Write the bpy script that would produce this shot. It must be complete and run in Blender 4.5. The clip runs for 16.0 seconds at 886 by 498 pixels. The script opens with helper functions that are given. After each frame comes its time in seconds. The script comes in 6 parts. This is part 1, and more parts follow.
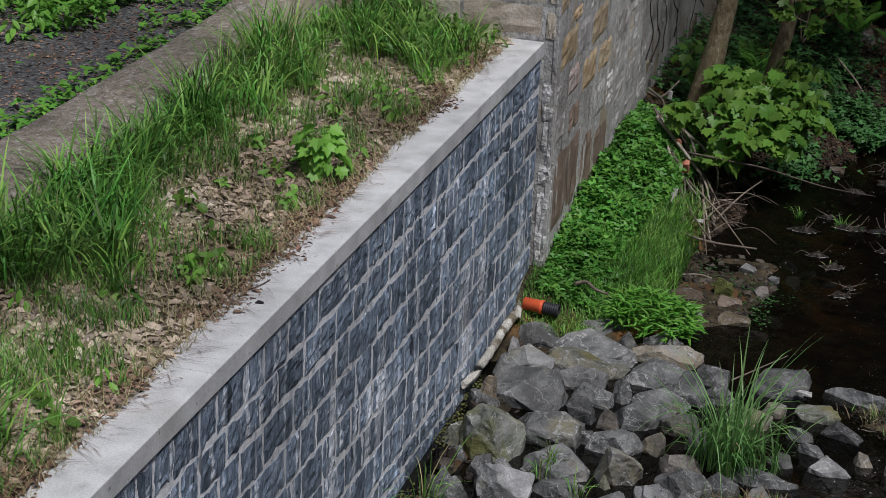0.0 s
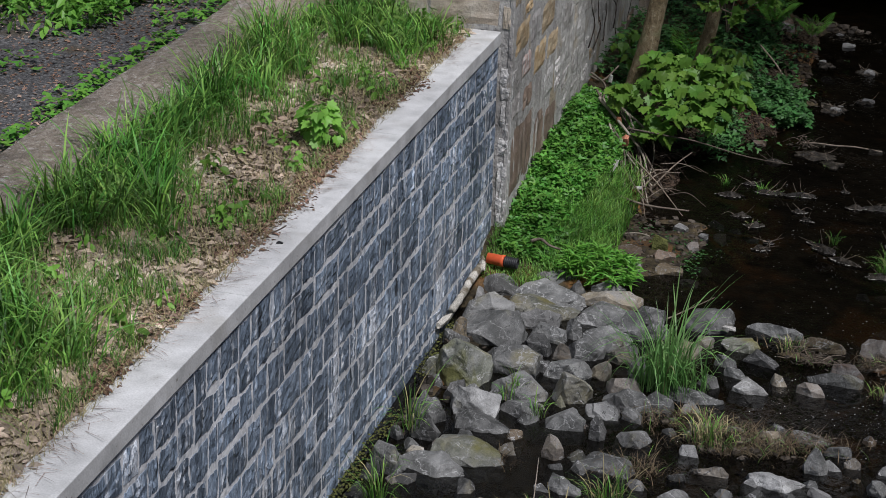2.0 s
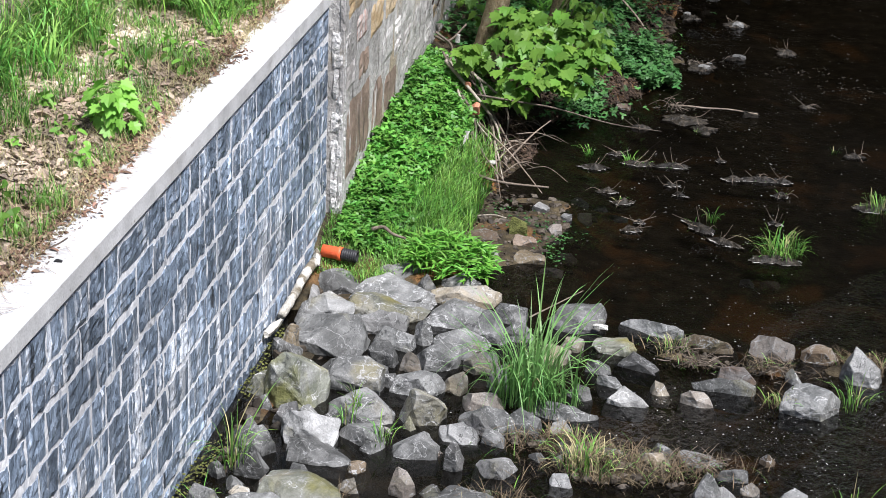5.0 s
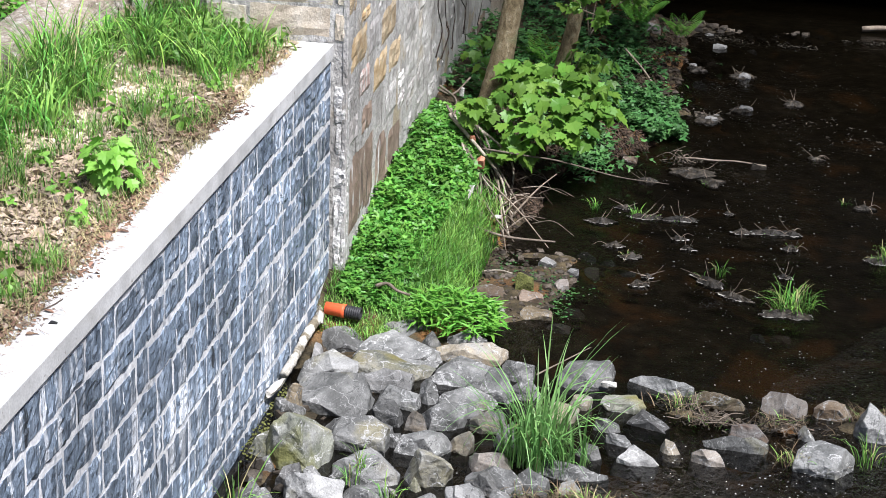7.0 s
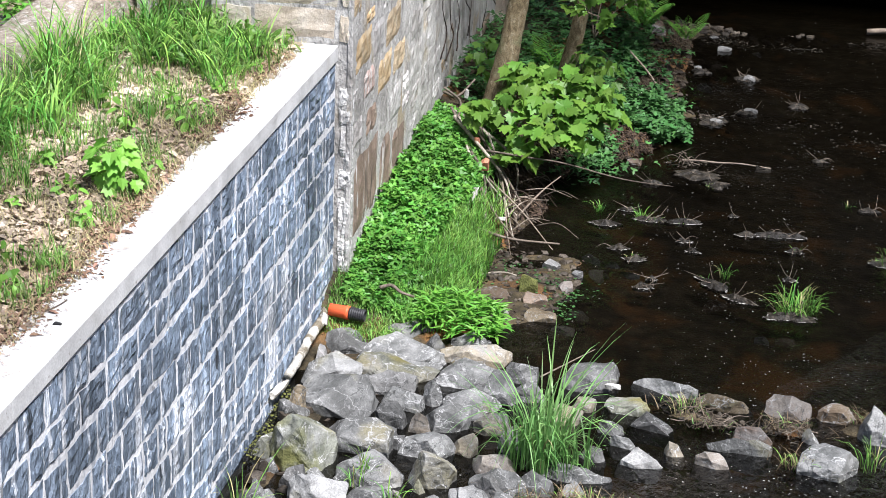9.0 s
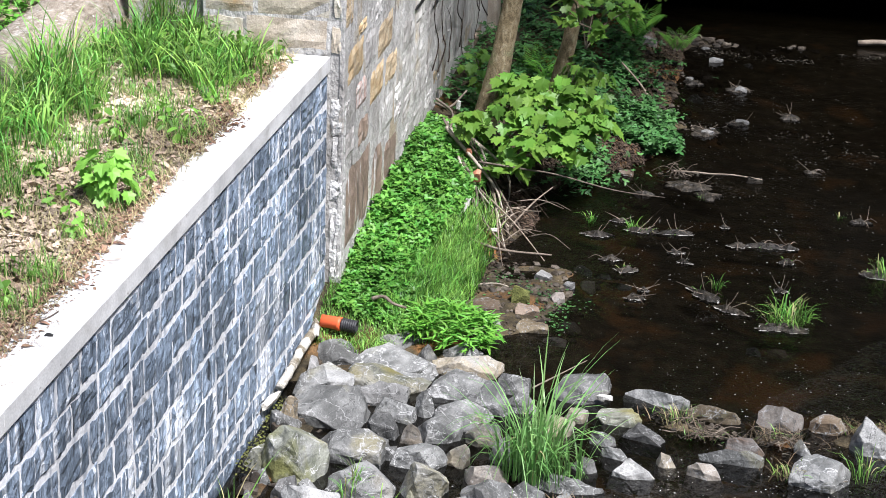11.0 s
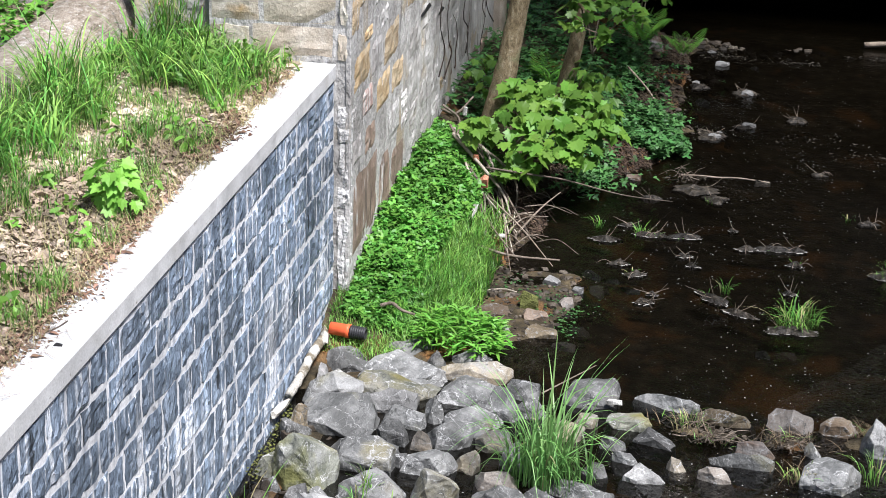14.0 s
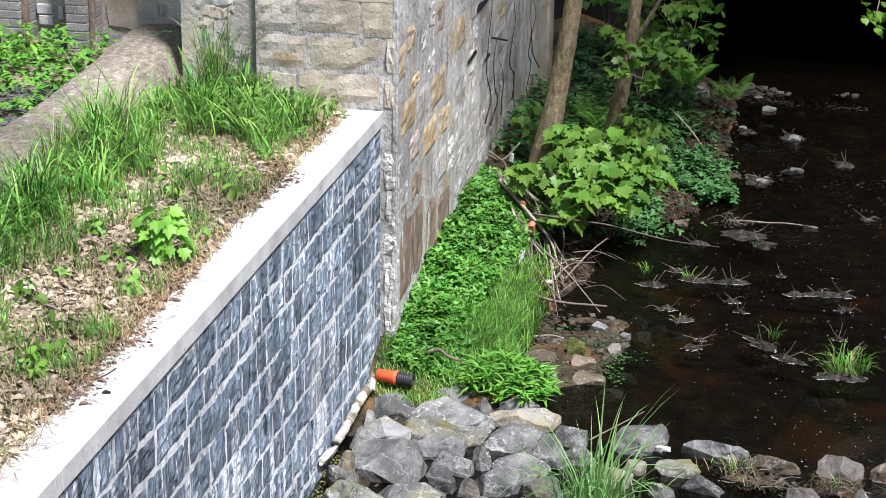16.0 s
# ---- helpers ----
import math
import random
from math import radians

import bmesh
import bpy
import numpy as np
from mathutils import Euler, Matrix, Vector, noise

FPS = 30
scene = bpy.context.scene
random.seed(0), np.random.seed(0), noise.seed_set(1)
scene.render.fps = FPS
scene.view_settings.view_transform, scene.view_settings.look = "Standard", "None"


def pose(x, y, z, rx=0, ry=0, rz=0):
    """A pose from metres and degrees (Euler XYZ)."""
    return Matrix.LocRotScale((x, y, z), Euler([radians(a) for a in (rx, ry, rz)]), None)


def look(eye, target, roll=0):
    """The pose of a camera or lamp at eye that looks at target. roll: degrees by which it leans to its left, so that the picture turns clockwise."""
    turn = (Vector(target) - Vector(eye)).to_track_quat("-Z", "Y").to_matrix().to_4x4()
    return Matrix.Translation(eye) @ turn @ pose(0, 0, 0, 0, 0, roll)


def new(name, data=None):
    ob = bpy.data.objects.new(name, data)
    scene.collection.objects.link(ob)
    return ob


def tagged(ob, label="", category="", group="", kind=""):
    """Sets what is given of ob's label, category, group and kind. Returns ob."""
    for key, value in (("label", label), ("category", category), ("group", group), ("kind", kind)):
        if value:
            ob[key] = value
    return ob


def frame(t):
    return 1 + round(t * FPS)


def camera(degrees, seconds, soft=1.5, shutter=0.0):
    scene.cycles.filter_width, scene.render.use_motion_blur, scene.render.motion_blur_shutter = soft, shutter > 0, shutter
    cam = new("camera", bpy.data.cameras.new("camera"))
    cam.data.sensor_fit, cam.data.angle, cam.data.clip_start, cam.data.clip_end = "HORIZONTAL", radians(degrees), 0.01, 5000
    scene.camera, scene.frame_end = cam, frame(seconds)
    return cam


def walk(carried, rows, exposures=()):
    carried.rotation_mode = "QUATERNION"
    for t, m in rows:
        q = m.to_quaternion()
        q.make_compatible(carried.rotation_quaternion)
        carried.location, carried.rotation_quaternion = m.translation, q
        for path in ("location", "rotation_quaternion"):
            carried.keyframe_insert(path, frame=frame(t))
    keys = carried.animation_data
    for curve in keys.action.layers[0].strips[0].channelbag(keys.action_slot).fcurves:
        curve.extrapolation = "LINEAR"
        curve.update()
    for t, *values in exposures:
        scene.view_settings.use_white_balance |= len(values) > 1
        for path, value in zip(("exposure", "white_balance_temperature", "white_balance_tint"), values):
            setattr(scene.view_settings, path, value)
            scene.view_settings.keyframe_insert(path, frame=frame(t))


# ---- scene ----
cam = camera(25.25, 16.0, soft=0.45, shutter=0.0)
PATH = [
    (0, (3.757, -15.659, 6.883), (1.181, -6.719, 3.216), 2.49),
    (0.5, (3.902, -16.413, 7.063), (1.385, -7.449, 3.416), 2.21),
    (1, (4.053, -17.219, 7.263), (1.604, -8.243, 3.598), 2.08),
    (1.5, (4.141, -17.759, 7.384), (1.744, -8.756, 3.750), 2.03),
    (2, (4.220, -18.214, 7.486), (1.905, -9.197, 3.835), 2.05),
    (2.5, (4.207, -18.166, 7.528), (1.999, -9.220, 3.641), 2.01),
    (3, (4.199, -18.047, 7.570), (2.058, -9.205, 3.419), 3.34),
    (3.5, (4.165, -18.192, 7.551), (2.245, -9.208, 3.601), 2.81),
    (4, (3.931, -17.016, 7.246), (2.285, -7.960, 3.337), 2.45),
    (4.2, (3.866, -16.612, 7.143), (2.341, -7.546, 3.208), 2.72),
    (6.3, (3.727, -15.507, 6.845), (2.113, -6.333, 3.207), 2.01),
    (6.5, (3.727, -15.507, 6.845), (2.113, -6.325, 3.229), 1.94),
    (7, (3.727, -15.507, 6.845), (2.132, -6.325, 3.220), 2.00),
    (7.5, (3.727, -15.507, 6.845), (2.142, -6.321, 3.226), 2.01),
    (8, (3.727, -15.507, 6.845), (2.152, -6.314, 3.239), 2.12),
    (8.5, (3.727, -15.507, 6.845), (2.106, -6.327, 3.226), 2.07),
    (11, (3.727, -15.507, 6.845), (2.145, -6.299, 3.282), 2.15),
    (11.5, (3.727, -15.507, 6.845), (2.130, -6.293, 3.304), 2.08),
    (12, (3.727, -15.507, 6.845), (2.120, -6.291, 3.312), 2.05),
    (12.5, (3.727, -15.507, 6.845), (2.118, -6.290, 3.316), 2.05),
    (13, (3.727, -15.507, 6.845), (2.105, -6.290, 3.321), 1.94),
    (13.5, (3.727, -15.507, 6.845), (2.107, -6.291, 3.318), 1.74),
    (14, (3.727, -15.507, 6.845), (2.102, -6.295, 3.310), 1.51),
    (14.5, (3.727, -15.507, 6.845), (2.081, -6.298, 3.314), 1.40),
    (15, (3.727, -15.507, 6.845), (1.998, -6.291, 3.371), 1.14),
    (15.5, (3.727, -15.507, 6.845), (1.955, -6.276, 3.432), 1.03),
    (16, (3.727, -15.507, 6.845), (1.850, -6.263, 3.526), 0.80),
]
EXPOSURES = [(0, -0.32, 5970, 13.8), (2.5, 0.02, 5970, 13.8), (3.0, 0.22, 5970, 13.8), (3.5, 0.34, 5970, 13.8), (4.2, 0.8, 5970, 13.8), (6.3, 1.24, 5970, 13.8), (8.5, 1.34, 5970, 13.8), (11.0, 1.37, 5970, 13.8), (16.0, 1.19, 5970, 13.8)]
walk(cam, [(t, look(eye, target, roll)) for t, eye, target, roll in PATH], EXPOSURES)

# ---- light: thin overcast, soft sun from high on the left ----
world = bpy.data.worlds.new("sky")
scene.world = world
world.use_nodes = True
wn, wl = world.node_tree.nodes, world.node_tree.links
sky = wn.new("ShaderNodeTexSky")
sky.sky_type = "NISHITA"
sky.sun_disc = False
sky.sun_elevation, sky.sun_rotation = radians(62), radians(132)
sky.air_density, sky.dust_density = 1.0, 2.5
wn["Background"].inputs["Strength"].default_value = 0.053
wl.new(sky.outputs["Color"], wn["Background"].inputs["Color"])
sun_data = bpy.data.lights.new("sun", "SUN")
sun_data.energy, sun_data.angle, sun_data.color = 3.95, radians(11), (1.0, 0.96, 0.9)
sun = new("sun", sun_data)
sun.matrix_world = look((22, -20, 56), (0, 0, 0))

H = 2.42          # top of the coping over the water
rnd = random.Random(5)


# ---- materials ----
def material(name, ramp, scale=6.0, stretch=(1, 1, 1), rough=0.85, bump=0.3, fine=40.0, depth=0.01, per="", vary=0.2,
             patches=(), big=0.25, leaf=0.0, spec=0.3, hue=0.0, grain_of=0.46):
    """Noise-driven surface. ramp: colours from dark to light; patches: (colour, scale, from, to, stretch)."""
    m = bpy.data.materials.new(name)
    m.use_nodes = True
    n, l = m.node_tree.nodes, m.node_tree.links
    out, bsdf = n["Material Output"], n["Principled BSDF"]
    geo = n.new("ShaderNodeNewGeometry")

    def noise_at(sc, st, detail=6.0, distort=0.0):
        mp = n.new("ShaderNodeMapping")
        mp.inputs["Scale"].default_value = st
        l.new(geo.outputs["Position"], mp.inputs["Vector"])
        tx = n.new("ShaderNodeTexNoise")
        tx.inputs["Scale"].default_value, tx.inputs["Detail"].default_value = sc, detail
        tx.inputs["Distortion"].default_value = distort
        l.new(mp.outputs["Vector"], tx.inputs["Vector"])
        return tx.outputs["Fac"]

    cr = n.new("ShaderNodeValToRGB")
    while len(cr.color_ramp.elements) < len(ramp):
        cr.color_ramp.elements.new(0.5)
    for k, (el, c) in enumerate(zip(cr.color_ramp.elements, ramp)):
        el.position = 0.28 + 0.44 * k / max(1, len(ramp) - 1)
        el.color = (*c, 1)
    l.new(noise_at(scale, stretch), cr.inputs["Fac"])
    col = cr.outputs["Color"]
    for c, sc, lo, hi, st in patches:
        rg = n.new("ShaderNodeMapRange")
        rg.inputs["From Min"].default_value, rg.inputs["From Max"].default_value = lo, hi
        grain = noise_at(sc, st, 8.0, 0.3 if st[2] >= 0.6 else 0.05)
        if lo > hi:      # thin veins where the noise crosses its middle
            off = n.new("ShaderNodeMath")
            off.operation = "SUBTRACT"
            off.inputs[1].default_value = 0.5
            l.new(grain, off.inputs[0])
            size = n.new("ShaderNodeMath")
            size.operation = "ABSOLUTE"
            l.new(off.outputs[0], size.inputs[0])
            grain = size.outputs[0]
        l.new(grain, rg.inputs["Value"])
        mx = n.new("ShaderNodeMix")
        mx.data_type = "RGBA"
        l.new(rg.outputs["Result"], mx.inputs["Factor"])
        l.new(col, mx.inputs["A"])
        mx.inputs["B"].default_value = (*c, 1)
        col = mx.outputs["Result"]
    hs = n.new("ShaderNodeHueSaturation")
    l.new(col, hs.inputs["Color"])
    mr = n.new("ShaderNodeMapRange")
    mr.inputs["To Min"].default_value, mr.inputs["To Max"].default_value = 1 - big, 1 + big
    mr.inputs["From Min"].default_value, mr.inputs["From Max"].default_value = 0.3, 0.7
    l.new(noise_at(0.9, (1, 1, 1), 3.0), mr.inputs["Value"])
    value = mr.outputs["Result"]
    if not leaf and bump:
        gr = n.new("ShaderNodeMapRange")
        gr.inputs["From Min"].default_value, gr.inputs["From Max"].default_value = 0.3, 0.7
        gr.inputs["To Min"].default_value, gr.inputs["To Max"].default_value = 1 - grain_of, 1 + grain_of
        l.new(noise_at(95.0, (1, 1, 1), 3.0), gr.inputs["Value"])
        gm = n.new("ShaderNodeMath")
        gm.operation = "MULTIPLY"
        l.new(value, gm.inputs[0])
        l.new(gr.outputs["Result"], gm.inputs[1])
        value = gm.outputs[0]
    if per:
        if per == "object":
            src = n.new("ShaderNodeObjectInfo").outputs["Random"]
        else:
            src = geo.outputs["Random Per Island"]
        pr = n.new("ShaderNodeMapRange")
        pr.inputs["To Min"].default_value, pr.inputs["To Max"].default_value = 1 - vary, 1 + vary
        l.new(src, pr.inputs["Value"])
        mu = n.new("ShaderNodeMath")
        mu.operation = "MULTIPLY"
        l.new(value, mu.inputs[0])
        l.new(pr.outputs["Result"], mu.inputs[1])
        value = mu.outputs[0]
        if hue:
            hr = n.new("ShaderNodeMapRange")
            hr.inputs["To Min"].default_value, hr.inputs["To Max"].default_value = 0.5 - hue, 0.5 + hue
            wv = n.new("ShaderNodeMath")
            wv.operation = "FRACT"
            m7 = n.new("ShaderNodeMath")
            m7.operation = "MULTIPLY"
            m7.inputs[1].default_value = 7.31
            l.new(src, m7.inputs[0])
            l.new(m7.outputs[0], wv.inputs[0])
            l.new(wv.outputs[0], hr.inputs["Value"])
            l.new(hr.outputs["Result"], hs.inputs["Hue"])
    l.new(value, hs.inputs["Value"])
    l.new(hs.outputs["Color"], bsdf.inputs["Base Color"])
    bsdf.inputs["Roughness"].default_value = rough
    bsdf.inputs["Specular IOR Level"].default_value = spec
    if bump:
        bp = n.new("ShaderNodeBump")
        bp.inputs["Strength"].default_value, bp.inputs["Distance"].default_value = bump, depth
        l.new(noise_at(fine, stretch, 8.0), bp.inputs["Height"])
        l.new(bp.outputs["Normal"], bsdf.inputs["Normal"])
    if leaf:
        tr = n.new("ShaderNodeBsdfTranslucent")
        l.new(hs.outputs["Color"], tr.inputs["Color"])
        mx = n.new("ShaderNodeMixShader")
        mx.inputs["Fac"].default_value = leaf
        l.new(bsdf.outputs["BSDF"], mx.inputs[1])
        l.new(tr.outputs["BSDF"], mx.inputs[2])
        l.new(mx.outputs["Shader"], out.inputs["Surface"])
    return m


ONE = (1, 1, 1)
M = {}
SLATE = [(0.07, 0.09, 0.118), (0.132, 0.166, 0.212), (0.228, 0.27, 0.328)]
BLUE = ((0.25, 0.315, 0.4), 2.2, 0.55, 0.7, (4, 4, 0.35))
M["slate"] = material("dark slate block", SLATE, 4.5, (2.2, 2.2, 0.6), 0.55, 0.9, 20, 0.03, "object", 0.36,
                      [BLUE, ((0.47, 0.5, 0.54), 2.2, 0.58, 0.68, (5, 5, 0.3)), ((0.03, 0.035, 0.042), 3.0, 0.62, 0.7, (4, 4, 0.8))], grain_of=0.22)
M["slate_streaked"] = material("slate block with chalky runs", SLATE, 4.5, (2.2, 2.2, 0.6), 0.6, 0.9, 20, 0.03, "object", 0.3,
                               [BLUE, ((0.49, 0.52, 0.56), 2.0, 0.54, 0.63, (5, 5, 0.28)), ((0.6, 0.62, 0.64), 3.0, 0.62, 0.68, (9, 9, 0.5))], grain_of=0.22)
M["mortar"] = material("pale mortar", [(0.52, 0.527, 0.535), (0.63, 0.635, 0.64), (0.72, 0.722, 0.72)], 9, (1.5, 1.5, 1.2), 0.95, 0.5, 24, 0.015, "", 0,
                       [((0.36, 0.38, 0.41), 3, 0.52, 0.66, (4, 4, 0.5)), ((0.16, 0.165, 0.17), 6, 0.63, 0.71, ONE)], grain_of=0.12)
M["concrete"] = material("pale cast concrete", [(0.39, 0.39, 0.38), (0.505, 0.505, 0.493), (0.585, 0.585, 0.573)], 5, ONE, 0.9, 0.35, 90, 0.004, "", 0,
                         [((0.39, 0.375, 0.34), 2.2, 0.56, 0.78, ONE), ((0.24, 0.225, 0.2), 24, 0.66, 0.74, ONE), ((0.3, 0.29, 0.27), 6, 0.66, 0.76, (1, 0.3, 1))], 0.14, grain_of=0.14)
M["footing"] = material("damp footing", [(0.1, 0.095, 0.08), (0.19, 0.18, 0.15)], 6, ONE, 0.9, 0.7, 30, 0.02, "", 0, [((0.08, 0.12, 0.03), 3, 0.5, 0.65, ONE)])
M["sandstone"] = material("tan sandstone", [(0.31, 0.265, 0.2), (0.43, 0.375, 0.295), (0.52, 0.475, 0.4)], 5, ONE, 0.92, 0.6, 35, 0.012, "object", 0.12,
                          [((0.5, 0.47, 0.41), 3, 0.56, 0.72, ONE), ((0.33, 0.23, 0.11), 2.4, 0.6, 0.72, ONE)], hue=0.012, grain_of=0.2)
DRIP = ((0.52, 0.51, 0.49), 2.6, 0.6, 0.68, (4, 4, 0.8))
M["rubble"] = material("weathered rubble stone", [(0.24, 0.225, 0.205), (0.33, 0.315, 0.293), (0.42, 0.403, 0.38)], 6, (1, 1, 0.5), 0.93, 0.8, 22, 0.02, "object", 0.16,
                       [((0.46, 0.445, 0.42), 2.4, 0.5, 0.62, (1.5, 1.5, 0.6)), ((0.13, 0.12, 0.11), 3.2, 0.62, 0.72, (3, 3, 0.8)), DRIP], hue=0.015, grain_of=0.2)
M["rubble_tan"] = material("ochre sandstone", [(0.27, 0.2, 0.12), (0.37, 0.29, 0.185), (0.43, 0.36, 0.25)], 8, ONE, 0.92, 0.6, 40, 0.012, "object", 0.16, [((0.43, 0.4, 0.36), 3, 0.6, 0.68, (5, 5, 0.6))])
M["ochre"] = material("warm ochre sandstone", [(0.36, 0.25, 0.13), (0.44, 0.33, 0.19), (0.5, 0.41, 0.28)], 9, ONE, 0.92, 0.6, 40, 0.012, "object", 0.1, [((0.46, 0.42, 0.36), 5, 0.62, 0.7, (3, 3, 0.8))], grain_of=0.2)
M["rosy"] = material("rosy sandstone", [(0.36, 0.25, 0.21), (0.45, 0.34, 0.3)], 6, (1, 1, 0.5), 0.92, 0.6, 40, 0.012, "object", 0.1, [((0.47, 0.44, 0.41), 3, 0.5, 0.62, (5, 5, 0.6))])
M["rubble_red"] = material("reddish sandstone", [(0.14, 0.1, 0.075), (0.22, 0.165, 0.125), (0.28, 0.22, 0.175)], 6, (1, 1, 0.5), 0.92, 0.8, 30, 0.015, "object", 0.2, [((0.1, 0.08, 0.065), 2.6, 0.58, 0.7, (4, 4, 0.5)), DRIP], grain_of=0.2)
M["lime"] = material("lime mortar", [(0.28, 0.265, 0.245), (0.4, 0.388, 0.365), (0.48, 0.467, 0.445)], 5, (1, 1, 0.6), 0.95, 0.9, 26, 0.025, "", 0,
                     [((0.17, 0.158, 0.145), 2.6, 0.59, 0.7, (3, 3, 0.7)), ((0.33, 0.28, 0.2), 1.9, 0.57, 0.68, ONE), DRIP], grain_of=0.2)
M["lime_pale"] = material("pale lumpy lime mortar", [(0.42, 0.41, 0.39), (0.57, 0.56, 0.54), (0.68, 0.67, 0.65)], 11, ONE, 0.95, 1.0, 22, 0.03, "object", 0.08, [((0.22, 0.2, 0.18), 5, 0.6, 0.7, ONE)], grain_of=0.2)
M["plaster"] = material("stained plaster", [(0.29, 0.26, 0.23), (0.41, 0.385, 0.355), (0.52, 0.495, 0.465)], 3, ONE, 0.95, 0.7, 25, 0.02, "", 0,
                        [((0.42, 0.35, 0.17), 1.8, 0.58, 0.68, ONE), ((0.28, 0.3, 0.33), 2.0, 0.58, 0.7, ONE)], grain_of=0.2)
M["brick"] = material("grey brick", [(0.2, 0.18, 0.175), (0.3, 0.275, 0.265)], 8, ONE, 0.9, 0.5, 60, 0.005, "object", 0.2)
M["beam"] = material("weathered sandstone kerb wall", [(0.125, 0.1, 0.075), (0.205, 0.175, 0.138), (0.285, 0.255, 0.21)], 14, (1.6, 1, 1.6), 0.95, 1.0, 40, 0.02, "", 0,
                     [((0.36, 0.35, 0.32), 26, 0.6, 0.68, ONE), ((0.35, 0.33, 0.3), 9, 0.6, 0.72, ONE), ((0.1, 0.085, 0.065), 2, 0.55, 0.75, ONE)])
M["asphalt"] = material("old asphalt", [(0.026, 0.026, 0.026), (0.062, 0.061, 0.06), (0.17, 0.168, 0.164)], 38, ONE, 0.95, 0.8, 150, 0.006, "", 0, [((0.06, 0.05, 0.035), 2, 0.55, 0.7, ONE)])
M["soil"] = material("leafy soil", [(0.1, 0.075, 0.05), (0.2, 0.16, 0.11), (0.34, 0.29, 0.21)], 14, ONE, 0.97, 0.9, 45, 0.02, "", 0,
                     [((0.07, 0.1, 0.03), 3, 0.55, 0.7, ONE)])
M["bed"] = material("stream bed", [(0.013, 0.01, 0.005), (0.038, 0.029, 0.014), (0.085, 0.065, 0.035)], 6, ONE, 0.8, 0.9, 30, 0.03, "", 0,
                    [((0.15, 0.07, 0.02), 1.4, 0.55, 0.68, ONE)])
ROCK = dict(grey=[(0.052, 0.053, 0.05), (0.1, 0.101, 0.097), (0.18, 0.18, 0.173)], dark=[(0.032, 0.032, 0.031), (0.066, 0.066, 0.063), (0.115, 0.114, 0.11)],
            tan=[(0.105, 0.093, 0.07), (0.175, 0.16, 0.128), (0.25, 0.233, 0.195)], mossy=[(0.058, 0.064, 0.046), (0.112, 0.115, 0.092), (0.18, 0.184, 0.155)],
            pale=[(0.085, 0.085, 0.081), (0.155, 0.153, 0.147), (0.25, 0.247, 0.237)], rust=[(0.07, 0.05, 0.032), (0.115, 0.086, 0.058), (0.165, 0.132, 0.095)],
            pink=[(0.105, 0.09, 0.075), (0.165, 0.147, 0.125), (0.235, 0.215, 0.187)], white=[(0.12, 0.12, 0.117), (0.24, 0.24, 0.233), (0.48, 0.48, 0.47)])
PALE = ((0.21, 0.21, 0.203), 2.0, 0.57, 0.72, (1, 1, 1.8))
CRACK = ((0.05, 0.05, 0.048), 1.9, 0.005, 0.001, (1.6, 1, 1))
VEIN = ((0.29, 0.29, 0.283), 2.6, 0.007, 0.001, (1, 1.3, 1.6))
VEIN_FINE = ((0.2, 0.2, 0.195), 8.0, 0.01, 0.001, (1.4, 1, 0.8))
for tone, ramp in ROCK.items():
    extra = [((0.16, 0.15, 0.1), 2.2, 0.6, 0.72, ONE), PALE, CRACK, VEIN_FINE, VEIN]
    if tone == "mossy":
        extra.append(((0.12, 0.118, 0.045), 2.6, 0.52, 0.66, ONE))
    if tone == "tan":
        extra.append(((0.24, 0.2, 0.125), 2.4, 0.52, 0.7, ONE))
    M["rock_" + tone] = material(tone + " rock", ramp, 5, ONE, 0.6, 0.9, 14, 0.03, "object", 0.34, extra, hue=0.02, grain_of=0.24)
M["pebble"] = material("pebbles", [(0.016, 0.012, 0.008), (0.042, 0.033, 0.023), (0.13, 0.11, 0.088)], 4, ONE, 0.7, 0.4, 60, 0.01, "island", 0.5)
M["grass"] = material("grass blades", [(0.07, 0.19, 0.03), (0.135, 0.29, 0.05), (0.235, 0.4, 0.095)], 2, ONE, 0.42, 0, per="island", vary=0.7, leaf=0.35, hue=0.022)
M["reed"] = material("broad grass blades", [(0.095, 0.235, 0.06), (0.16, 0.32, 0.09), (0.26, 0.42, 0.16)], 2, ONE, 0.4, 0, per="island", vary=0.4, leaf=0.35, hue=0.01)
M["dry"] = material("dry grass", [(0.28, 0.245, 0.115), (0.42, 0.375, 0.2)], 3, ONE, 0.8, 0, per="island", vary=0.4, leaf=0.2)
M["mat"] = material("dead brown grass", [(0.06, 0.042, 0.025), (0.12, 0.09, 0.055), (0.2, 0.16, 0.1)], 3, ONE, 0.85, 0, per="island", vary=0.5, leaf=0.15)
M["herb"] = material("bright herb leaves", [(0.1, 0.27, 0.035), (0.16, 0.36, 0.05)], 3, ONE, 0.45, 0, per="island", vary=0.25, leaf=0.35, hue=0.012)
M["cover"] = material("lobed ground cover leaves", [(0.075, 0.21, 0.03), (0.13, 0.31, 0.05)], 3, ONE, 0.45, 0, per="island", vary=0.4, leaf=0.3, hue=0.014)
M["lime_leaf"] = material("yellow-green young leaves", [(0.16, 0.37, 0.05), (0.235, 0.46, 0.072)], 3, ONE, 0.45, 0, per="object", vary=0.15, leaf=0.35)
M["maple"] = material("maple leaves", [(0.068, 0.16, 0.022), (0.132, 0.248, 0.036)], 2, ONE, 0.45, 0, per="object", vary=0.3, leaf=0.35, hue=0.012)
